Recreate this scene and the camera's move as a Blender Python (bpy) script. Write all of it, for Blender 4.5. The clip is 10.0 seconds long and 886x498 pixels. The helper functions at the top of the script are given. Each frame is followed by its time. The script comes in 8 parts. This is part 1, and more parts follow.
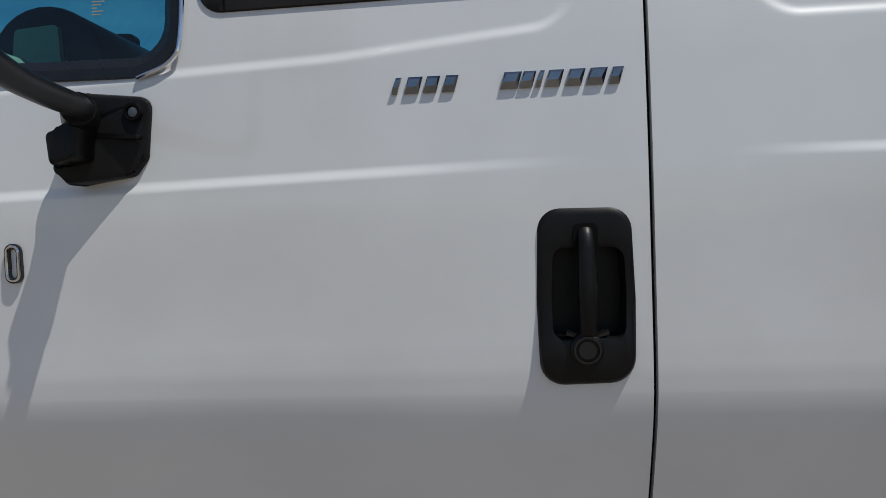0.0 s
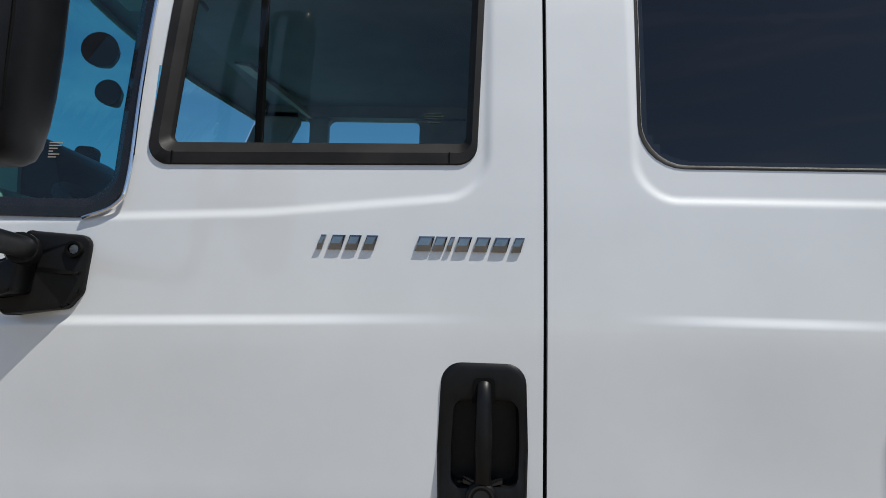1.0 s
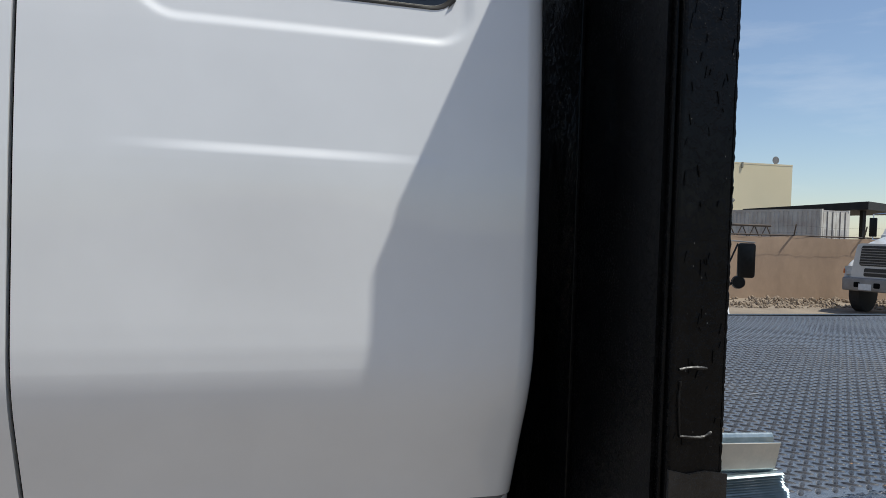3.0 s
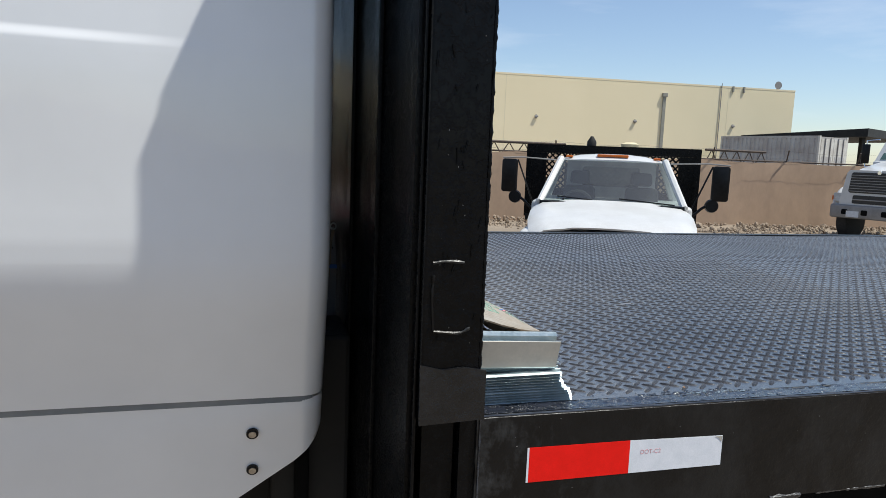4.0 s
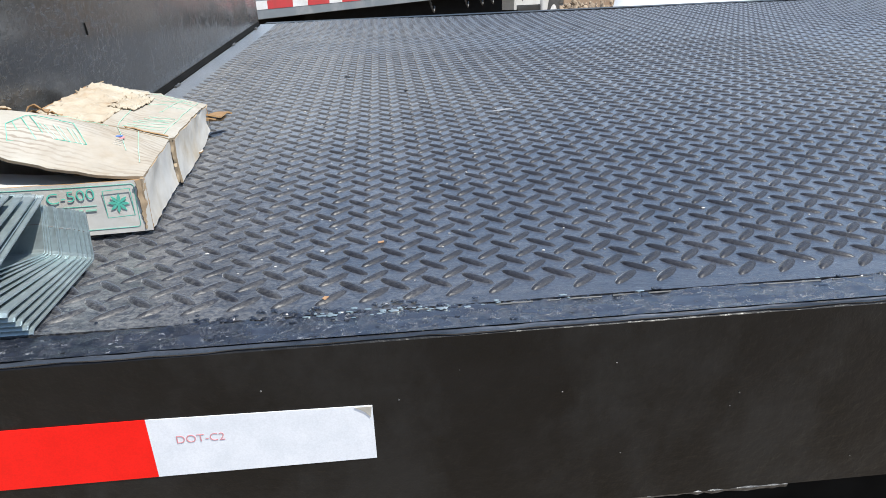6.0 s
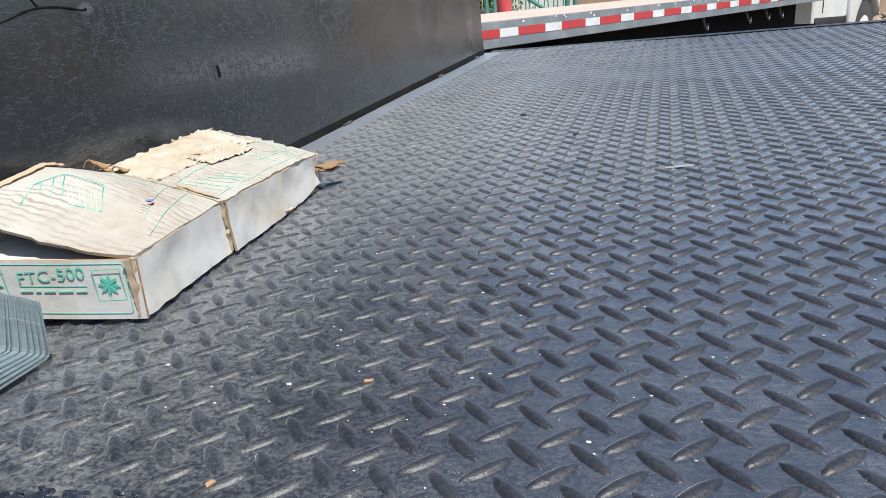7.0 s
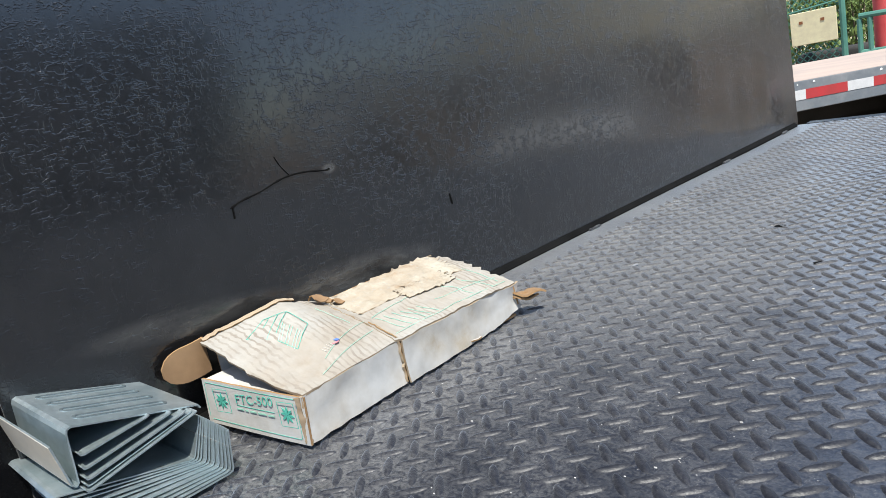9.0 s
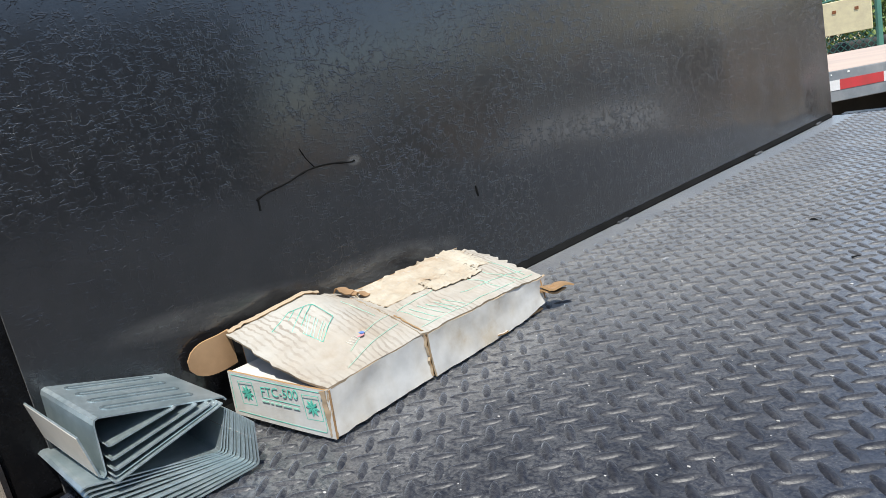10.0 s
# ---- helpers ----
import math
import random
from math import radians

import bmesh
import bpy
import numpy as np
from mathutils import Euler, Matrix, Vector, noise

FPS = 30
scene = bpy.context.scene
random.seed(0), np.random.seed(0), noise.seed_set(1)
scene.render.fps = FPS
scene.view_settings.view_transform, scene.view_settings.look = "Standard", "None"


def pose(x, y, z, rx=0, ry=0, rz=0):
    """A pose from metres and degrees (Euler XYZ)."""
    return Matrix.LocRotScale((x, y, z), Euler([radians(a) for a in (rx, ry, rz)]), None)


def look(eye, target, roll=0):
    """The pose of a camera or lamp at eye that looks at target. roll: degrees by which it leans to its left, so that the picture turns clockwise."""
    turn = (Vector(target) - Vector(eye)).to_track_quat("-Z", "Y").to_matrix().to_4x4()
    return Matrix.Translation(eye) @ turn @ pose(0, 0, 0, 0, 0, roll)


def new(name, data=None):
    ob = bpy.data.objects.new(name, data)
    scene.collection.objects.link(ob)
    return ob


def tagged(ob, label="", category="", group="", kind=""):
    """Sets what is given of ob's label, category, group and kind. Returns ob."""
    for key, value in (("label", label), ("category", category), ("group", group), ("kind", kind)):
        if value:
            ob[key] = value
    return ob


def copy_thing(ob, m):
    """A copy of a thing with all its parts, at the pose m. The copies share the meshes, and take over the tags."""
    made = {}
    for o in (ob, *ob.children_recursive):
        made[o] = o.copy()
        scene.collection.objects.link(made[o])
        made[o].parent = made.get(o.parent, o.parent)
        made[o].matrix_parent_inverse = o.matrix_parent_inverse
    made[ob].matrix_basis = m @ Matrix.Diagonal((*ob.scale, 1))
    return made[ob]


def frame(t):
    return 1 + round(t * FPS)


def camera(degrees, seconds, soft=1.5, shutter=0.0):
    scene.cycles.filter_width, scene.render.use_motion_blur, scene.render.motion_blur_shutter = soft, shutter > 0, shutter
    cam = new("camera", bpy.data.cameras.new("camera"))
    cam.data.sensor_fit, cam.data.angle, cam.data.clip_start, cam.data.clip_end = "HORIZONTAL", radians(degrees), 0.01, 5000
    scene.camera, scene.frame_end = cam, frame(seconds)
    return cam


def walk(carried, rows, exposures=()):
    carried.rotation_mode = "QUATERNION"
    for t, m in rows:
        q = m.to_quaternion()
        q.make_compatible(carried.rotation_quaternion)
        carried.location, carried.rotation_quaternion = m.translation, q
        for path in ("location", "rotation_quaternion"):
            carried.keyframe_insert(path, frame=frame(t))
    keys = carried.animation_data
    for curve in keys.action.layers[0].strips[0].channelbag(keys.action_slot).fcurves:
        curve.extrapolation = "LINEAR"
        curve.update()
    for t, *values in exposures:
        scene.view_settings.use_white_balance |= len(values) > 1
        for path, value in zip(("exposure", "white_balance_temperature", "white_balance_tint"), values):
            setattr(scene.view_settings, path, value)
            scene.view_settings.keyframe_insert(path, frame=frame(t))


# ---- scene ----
cam = camera(65.3, 10.0, soft=0.6)
# the phone brightens its picture as it turns to the dark deck
EXPOSURES = [(0.0, -0.38), (0.5, -0.25), (1.0, 0.0), (2.0, -0.02), (3.2, 0.1), (4.3, 0.4), (5.2, 0.62), (6.3, 1.0), (7.5, 0.92), (10.0, 0.9)]
PATH = [
    (0, (0.015, -1.03, 1.587), (-0.146, 0.962, 1.527), -2.0),
    (0.5, (-0.004, -1.076, 1.675), (-0.111, 0.916, 1.81), 0.7),
    (1, (0.095, -1.123, 1.669), (0.048, 0.865, 1.883), 1.2),
    (1.5, (0.238, -1.231, 1.667), (0.342, 0.758, 1.855), 2.1),
    (2, (0.339, -1.233, 1.621), (0.609, 0.742, 1.778), 1.8),
    (2.5, (0.441, -1.127, 1.584), (0.866, 0.827, 1.64), 2.3),
    (3, (0.566, -1.121, 1.566), (1.087, 0.809, 1.513), 1.8),
    (3.2, (0.607, -1.21, 1.57), (1.125, 0.712, 1.381), 2.2),
    (4.3, (1.052, -1.099, 1.514), (1.586, 0.808, 1.234), 2.0),
    (4.5, (1.137, -1.042, 1.515), (1.69, 0.856, 1.213), 2.2),
    (4.8, (1.283, -1.03, 1.501), (1.855, 0.8425, 1.1005), 2.35),
    (5, (1.384, -1.023, 1.486), (1.96, 0.817, 0.956), 2.4),
    (5.2, (1.475, -0.994, 1.473), (2.0, 0.82, 0.813), 2.3),
    (6.3, (1.766, -0.585, 1.403), (1.603, 1.239, 0.598), -4.8),
    (6.5, (1.828, -0.541, 1.404), (1.435, 1.27, 0.654), -6.2),
    (7, (1.854, -0.435, 1.39), (1.245, 1.335, 0.686), -6.3),
    (7.5, (1.973, -0.383, 1.453), (1.007, 1.256, 0.835), -8.2),
    (8, (2.047, -0.384, 1.475), (0.842, 1.135, 0.987), -10.3),
    (8.5, (2.065, -0.337, 1.484), (0.638, 0.993, 1.041), -11.8),
    (9, (2.044, -0.331, 1.477), (0.612, 0.998, 1.05), -11.6),
    (9.5, (2.024, -0.325, 1.47), (0.552, 0.962, 1.048), -12.0),
    (10, (2.034, -0.326, 1.474), (0.555, 0.949, 1.043), -11.9),
]
walk(cam, [(t, look(eye, target, roll)) for t, eye, target, roll in PATH], exposures=EXPOSURES)

# ---- world and sun ----
SUN_WAY = Vector((-0.379, 0.22, -0.873)).normalized()
GROUND = -0.30          # yard level; the deck of the truck is at 1.15
DECK = 1.15
SIDE = -0.25            # outer face of the deck's side rail
FACE = 1.235            # rear face of the bulkhead

world = bpy.data.worlds.new("sky")
scene.world = world
world.use_nodes = True
wn = world.node_tree.nodes
wl = world.node_tree.links
sky = wn.new("ShaderNodeTexSky")
sky.sky_type = 'NISHITA'
sky.sun_disc = False
sky.sun_elevation = math.asin(-SUN_WAY.z)
sky.sun_rotation = math.atan2(-SUN_WAY.x, -SUN_WAY.y)
sky.air_density, sky.dust_density, sky.ozone_density = 1.0, 0.4, 3.0
# thin high cloud over the blue
tc = wn.new("ShaderNodeTexCoord")
mp = wn.new("ShaderNodeMapping")
mp.inputs["Scale"].default_value = (1.0, 1.6, 7.0)
mp.inputs["Rotation"].default_value = (0.15, 0.1, 0.4)
cl = wn.new("ShaderNodeTexNoise")
cl.inputs["Scale"].default_value, cl.inputs["Detail"].default_value, cl.inputs["Roughness"].default_value = 2.2, 7, 0.6
cr = wn.new("ShaderNodeValToRGB")
cr.color_ramp.elements[0].position, cr.color_ramp.elements[1].position = 0.5, 0.95
cr.color_ramp.elements[0].color = (0.04, 0.04, 0.04, 1)
cr.color_ramp.elements[1].color = (0.45, 0.45, 0.45, 1)
cm = wn.new("ShaderNodeMixRGB")
cm.inputs[2].default_value = (7.5, 7.8, 8.2, 1)
wl.new(tc.outputs["Generated"], mp.inputs["Vector"])
wl.new(mp.outputs["Vector"], cl.inputs["Vector"])
wl.new(cl.outputs["Fac"], cr.inputs["Fac"])
wl.new(cr.outputs["Color"], cm.inputs[0])
wl.new(sky.outputs["Color"], cm.inputs[1])
wl.new(cm.outputs["Color"], wn["Background"].inputs["Color"])
wn["Background"].inputs["Strength"].default_value = 0.11

sun = new("sun", bpy.data.lights.new("sun", "SUN"))
sun.data.energy, sun.data.angle, sun.data.color = 4.25, radians(0.53), (1.0, 0.98, 0.90)
sun.matrix_world = look((0, 0, 30), Vector((0, 0, 30)) + SUN_WAY)


# ---- materials ----
def principled(name):
    m = bpy.data.materials.new(name)
    m.use_nodes = True
    return m, m.node_tree.nodes, m.node_tree.links, m.node_tree.nodes["Principled BSDF"]


def noise_node(m, scale, detail=4, rough=0.55, stretch=(1, 1, 1)):
    n, l = m.node_tree.nodes, m.node_tree.links
    tcn = n.new("ShaderNodeTexCoord")
    mpn = n.new("ShaderNodeMapping")
    mpn.inputs["Scale"].default_value = stretch
    nz = n.new("ShaderNodeTexNoise")
    nz.inputs["Scale"].default_value, nz.inputs["Detail"].default_value, nz.inputs["Roughness"].default_value = scale, detail, rough
    l.new(tcn.outputs["Object"], mpn.inputs["Vector"])
    l.new(mpn.outputs["Vector"], nz.inputs["Vector"])
    return nz.outputs["Fac"]


def ramp(m, fac, stops):
    r = m.node_tree.nodes.new("ShaderNodeValToRGB")
    e = r.color_ramp.elements
    while len(e) < len(stops):
        e.new(0.5)
    for k, (p, c) in enumerate(stops):
        e[k].position = p
        e[k].color = (c, c, c, 1) if isinstance(c, (int, float)) else (*c, 1)
    m.node_tree.links.new(fac, r.inputs["Fac"])
    return r.outputs["Color"]


def mix(m, fac, a, b, mode='MIX'):
    x = m.node_tree.nodes.new("ShaderNodeMixRGB")
    x.blend_type = mode
    for i, v in enumerate((fac, a, b)):
        if hasattr(v, "is_linked"):
            m.node_tree.links.new(v, x.inputs[i])
        else:
            x.inputs[i].default_value = v if i == 0 else (*v, 1)
    return x.outputs["Color"]


def bump(m, fac, strength, distance):
    b = m.node_tree.nodes.new("ShaderNodeBump")
    b.inputs["Strength"].default_value, b.inputs["Distance"].default_value = strength, distance
    m.node_tree.links.new(fac, b.inputs["Height"])
    bs = m.node_tree.nodes["Principled BSDF"]
    if bs.inputs["Normal"].is_linked:
        m.node_tree.links.new(bs.inputs["Normal"].links[0].from_socket, b.inputs["Normal"])
    m.node_tree.links.new(b.outputs["Normal"], bs.inputs["Normal"])


def sheen(m, weight, rough, fac=None, strength=0.0, distance=0.01):
    """A smoother film over the grain, with only broad waves in it."""
    bs = m.node_tree.nodes["Principled BSDF"]
    bs.inputs["Coat Weight"].default_value = weight
    bs.inputs["Coat Roughness"].default_value = rough
    if fac is not None:
        b = m.node_tree.nodes.new("ShaderNodeBump")
        b.inputs["Strength"].default_value, b.inputs["Distance"].default_value = strength, distance
        m.node_tree.links.new(fac, b.inputs["Height"])
        m.node_tree.links.new(b.outputs["Normal"], bs.inputs["Coat Normal"])


def dust_film(m, weight, rough=0.35):
    """Fine dust that lights up when seen along the surface."""
    bs = m.node_tree.nodes["Principled BSDF"]
    bs.inputs["Sheen Weight"].default_value = weight
    bs.inputs["Sheen Roughness"].default_value = rough
    bs.inputs["Sheen Tint"].default_value = (0.94, 0.965, 1.0, 1)


def surface(name, a, b, scale=6, rough=(0.5, 0.7), metal=0.0, fine=80, bumpy=(0.15, 0.002), coat=0.0, stretch=(1, 1, 1), spec=0.5, edges=(0.35, 0.65)):
    """A surface that drifts between two colours at a large scale and has a fine grain."""
    m, n, l, bs = principled(name)
    big = noise_node(m, scale, 5, 0.6, stretch)
    small = noise_node(m, fine, 4, 0.6, stretch)
    col = ramp(m, big, [(edges[0], a), (edges[1], b)])
    grain = ramp(m, small, [(0.25, 0.86), (0.75, 1.0)])
    l.new(mix(m, 1.0, col, grain, 'MULTIPLY'), bs.inputs["Base Color"])
    l.new(ramp(m, small, [(0.3, rough[0]), (0.7, rough[1])]), bs.inputs["Roughness"])
    bs.inputs["Metallic"].default_value = metal
    bs.inputs["Specular IOR Level"].default_value = spec
    bs.inputs["Coat Weight"].default_value = coat
    bs.inputs["Coat Roughness"].default_value = 0.04
    if bumpy[0]:
        bump(m, small, *bumpy)
    return m


def pane(name, tint, gloss=1.0, ior=1.5):
    """Tinted glass in one thin sheet: a filter with a mirror's share by the angle."""
    m = bpy.data.materials.new(name)
    m.use_nodes = True
    n, l = m.node_tree.nodes, m.node_tree.links
    n.remove(n["Principled BSDF"])
    tr, gl, fr, mx = n.new("ShaderNodeBsdfTransparent"), n.new("ShaderNodeBsdfGlossy"), n.new("ShaderNodeFresnel"), n.new("ShaderNodeMixShader")
    tr.inputs["Color"].default_value = (*tint, 1)
    gl.inputs["Roughness"].default_value = 0.01
    gl.inputs["Color"].default_value = (gloss, gloss, gloss, 1)
    fr.inputs["IOR"].default_value = ior
    l.new(fr.outputs[0], mx.inputs[0])
    l.new(tr.outputs[0], mx.inputs[1])
    l.new(gl.outputs[0], mx.inputs[2])
    l.new(mx.outputs[0], n["Material Output"].inputs["Surface"])
    return m


M = {}
M["white_paint"] = surface("white_paint", (0.80, 0.81, 0.82), (0.77, 0.78, 0.79), 1.5, (0.34, 0.36), fine=3, bumpy=(0, 0), coat=1.0)
M["white_paint_old"] = surface("white_paint_old", (0.63, 0.635, 0.63), (0.56, 0.56, 0.55), 3, (0.35, 0.5), fine=60, bumpy=(0.02, 0.001), coat=0.3)
M["black_plastic"] = surface("black_plastic", (0.004, 0.004, 0.0045), (0.009, 0.009, 0.0095), 20, (0.32, 0.44), fine=900, bumpy=(0.12, 0.0006))
M["black_plastic"].node_tree.nodes["Principled BSDF"].inputs["Specular IOR Level"].default_value = 0.22
M["black_gloss"] = surface("black_gloss", (0.006, 0.006, 0.007), (0.012, 0.012, 0.013), 20, (0.2, 0.3), fine=300, bumpy=(0, 0))
M["rubber"] = surface("rubber", (0.009, 0.008, 0.008), (0.02, 0.018, 0.017), 12, (0.5, 0.62), fine=200, bumpy=(0.1, 0.0006))
M["rubber"].node_tree.nodes["Principled BSDF"].inputs["Specular IOR Level"].default_value = 0.25
M["gap_black"] = surface("gap_black", (0.004, 0.004, 0.004), (0.008, 0.008, 0.008), 10, (0.8, 0.9), bumpy=(0, 0))
M["gap_black"].node_tree.nodes["Principled BSDF"].inputs["Specular IOR Level"].default_value = 0.08
M["chrome"] = surface("chrome", (0.85, 0.86, 0.88), (0.75, 0.76, 0.78), 15, (0.05, 0.1), metal=1.0, fine=300, bumpy=(0, 0))
M["badge_chrome"] = surface("badge_chrome", (0.30, 0.32, 0.36), (0.20, 0.22, 0.25), 15, (0.06, 0.12), metal=1.0, fine=300, bumpy=(0, 0))
M["steel_bolt"] = surface("steel_bolt", (0.35, 0.33, 0.30), (0.5, 0.48, 0.45), 90, (0.3, 0.45), metal=1.0, fine=400)
M["trim_grey"] = surface("trim_grey", (0.34, 0.335, 0.345), (0.42, 0.415, 0.425), 5, (0.7, 0.85), fine=200)
# lightened to stand in for sky reflected in the door glass
M["headliner"] = surface("headliner", (0.36, 0.365, 0.40), (0.42, 0.425, 0.46), 5, (0.85, 0.95), fine=200)
M["seat_cloth"] = surface("seat_cloth", (0.03, 0.032, 0.036), (0.05, 0.052, 0.056), 8, (0.85, 0.95), fine=300)
M["dash_green"] = surface("dash_green", (0.30, 0.36, 0.28), (0.38, 0.43, 0.34), 6, (0.55, 0.7), fine=200)
M["door_glass"] = pane("door_glass", (0.74, 0.80, 0.87), 1.0, 1.45)
M["blue_glass"] = pane("blue_glass", (0.30, 0.66, 0.72))
M["privacy_glass"] = pane("privacy_glass", (0.02, 0.025, 0.035), 1.0, 1.6)
M["windscreen"] = pane("windscreen", (0.55, 0.66, 0.60), 1.0, 1.7)
M["cab_screen"] = pane("cab_screen", (0.30, 0.70, 0.78))
M["dark_pane"] = pane("dark_pane", (0.08, 0.10, 0.095))
M["mirror_glass"] = surface("mirror_glass", (0.8, 0.82, 0.84), (0.78, 0.8, 0.82), 5, (0.01, 0.02), metal=1.0, bumpy=(0, 0))
M["tape_red"] = surface("tape_red", (0.92, 0.012, 0.008), (0.84, 0.010, 0.006), 40, (0.28, 0.4), fine=700, bumpy=(0.05, 0.0003))
M["tape_white"] = surface("tape_white", (0.78, 0.80, 0.85), (0.70, 0.73, 0.78), 40, (0.28, 0.4), fine=700, bumpy=(0.05, 0.0003))
M["tape_red"].node_tree.nodes["Principled BSDF"].inputs["Specular IOR Level"].default_value = 0.2
M["ink_red"] = surface("ink_red", (0.70, 0.30, 0.32), (0.62, 0.24, 0.26), 40, (0.5, 0.6), bumpy=(0, 0))
M["tape_red_old"] = surface("tape_red_old", (0.46, 0.035, 0.04), (0.36, 0.04, 0.04), 9, (0.45, 0.6), fine=300, bumpy=(0.05, 0.0003))
M["tape_white_old"] = surface("tape_white_old", (0.66, 0.66, 0.67), (0.52, 0.52, 0.52), 9, (0.45, 0.6), fine=300, bumpy=(0.05, 0.0003))
M["ink_dark"] = surface("ink_dark", (0.03, 0.05, 0.045), (0.04, 0.06, 0.055), 40, (0.5, 0.6), bumpy=(0, 0))
M["ink_green"] = surface("ink_green", (0.06, 0.40, 0.30), (0.12, 0.46, 0.36), 40, (0.6, 0.7), bumpy=(0, 0))
M["ink_green_faint"] = surface("ink_green_faint", (0.22, 0.55, 0.42), (0.40, 0.62, 0.50), 60, (0.6, 0.7), bumpy=(0, 0))
M["ink_grey"] = surface("ink_grey", (0.36, 0.34, 0.30), (0.50, 0.47, 0.42), 60, (0.6, 0.7), bumpy=(0, 0))
M["sticker_white"] = surface("sticker_white", (0.72, 0.74, 0.76), (0.62, 0.64, 0.66), 20, (0.35, 0.5), bumpy=(0, 0))
# the zinc again, darker, for shade in the pressed grooves
M["zinc_shade"] = surface("zinc_shade", (0.20, 0.25, 0.265), (0.28, 0.33, 0.345), 40, (0.4, 0.55), metal=0.8, fine=220, bumpy=(0.04, 0.0005))
M["zinc_dull"] = surface("zinc_dull", (0.50, 0.47, 0.41), (0.42, 0.40, 0.36), 18, (0.5, 0.65), metal=0.3, fine=220, bumpy=(0.04, 0.0005))
M["zinc"] = surface("zinc", (0.52, 0.585, 0.60), (0.36, 0.44, 0.46), 25, (0.34, 0.5), metal=0.8, fine=220, bumpy=(0.04, 0.0005), stretch=(1, 1, 1))
M["amber"] = surface("amber", (0.65, 0.16, 0.02), (0.55, 0.12, 0.015), 10, (0.2, 0.3), bumpy=(0, 0))
M["lens_clear"] = surface("lens_clear", (0.55, 0.58, 0.6), (0.4, 0.42, 0.44), 10, (0.1, 0.2), bumpy=(0, 0), coat=1)
M["tyre"] = surface("tyre", (0.02, 0.02, 0.02), (0.035, 0.033, 0.03), 20, (0.75, 0.9), fine=200)
M["wheel_white"] = surface("wheel_white", (0.7, 0.7, 0.7), (0.55, 0.54, 0.52), 10, (0.4, 0.6))


def span(m, axis, a, b):
    """A smooth step along one axis of the plan."""
    n, l = m.node_tree.nodes, m.node_tree.links
    tcn, sp, mr = n.new("ShaderNodeTexCoord"), n.new("ShaderNodeSeparateXYZ"), n.new("ShaderNodeMapRange")
    l.new(tcn.outputs["Object"], sp.inputs["Vector"])
    mr.interpolation_type = 'SMOOTHSTEP'
    mr.inputs["From Min"].default_value, mr.inputs["From Max"].default_value = a, b
    l.new(sp.outputs[axis], mr.inputs["Value"])
    return mr.outputs["Result"]


def black_steel(name, dust, bump_s, rough=(0.2, 0.42), wave=0.0, smears=(), tone=1.0, flakes=55):
    """Black brush-painted steel: runs and flakes in the paint, scuffs, a film of dust."""
    m, n, l, bs = principled(name)
    big = noise_node(m, 2.6, 5, 0.6)
    mid = noise_node(m, 34, 5, 0.62, (1, 1, 0.8))
    fine = noise_node(m, 260, 4, 0.6)
    col = ramp(m, mid, [(0.3, (0.004 * tone, 0.004 * tone, 0.0045 * tone)), (0.7, (0.011 * tone, 0.011 * tone, 0.0125 * tone))])
    d = mix(m, 1.0, ramp(m, big, [(0.45, 0.0), (0.75, dust)]), ramp(m, fine, [(0.3, 0.5), (0.7, 1.0)]), 'MULTIPLY')
    col = mix(m, d, col, (0.16, 0.155, 0.15))
    if smears:
        tcn = n.new("ShaderNodeTexCoord")
        ragged = ramp(m, noise_node(m, 40, 5, 0.7, (1, 0.4, 1)), [(0.35, 0.15), (0.6, 1.0)])
        for y, z, ry, rz, tilt, amount in smears:
            mp2 = n.new("ShaderNodeMapping")
            mp2.vector_type = 'TEXTURE'
            mp2.inputs["Location"].default_value = (FACE, y, z)
            mp2.inputs["Rotation"].default_value = (radians(tilt), 0, 0)
            mp2.inputs["Scale"].default_value = (1, ry, rz)
            gr = n.new("ShaderNodeTexGradient")
            gr.gradient_type = 'SPHERICAL'
            l.new(tcn.outputs["Object"], mp2.inputs["Vector"])
            l.new(mp2.outputs["Vector"], gr.inputs["Vector"])
            f = mix(m, 1.0, ramp(m, gr.outputs["Fac"], [(0.0, 0.0), (0.45, amount)]), ragged, 'MULTIPLY')
            col = mix(m, f, col, (0.17, 0.165, 0.155))
    l.new(col, bs.inputs["Base Color"])
    l.new(ramp(m, mix(m, 0.5, big, fine), [(0.35, rough[0]), (0.65, rough[1])]), bs.inputs["Roughness"])
    bs.inputs["Specular IOR Level"].default_value = 0.42
    bump(m, fine, 0.10, 0.0008)
    # flaked paint: raised ragged patches
    flake = ramp(m, noise_node(m, flakes, 6, 0.72, (1, 0.6, 1)), [(0.47, 0.0), (0.53, 1.0)])
    patch = ramp(m, noise_node(m, 4, 3, 0.5), [(0.35, 0.15), (0.55, 1.0)])
    bump(m, mix(m, 1.0, flake, patch, 'MULTIPLY'), bump_s, 0.0014)
    if wave:
        bump(m, noise_node(m, 3.2, 2, 0.4, (1, 1, 1.4)), wave, 0.03)
    return m


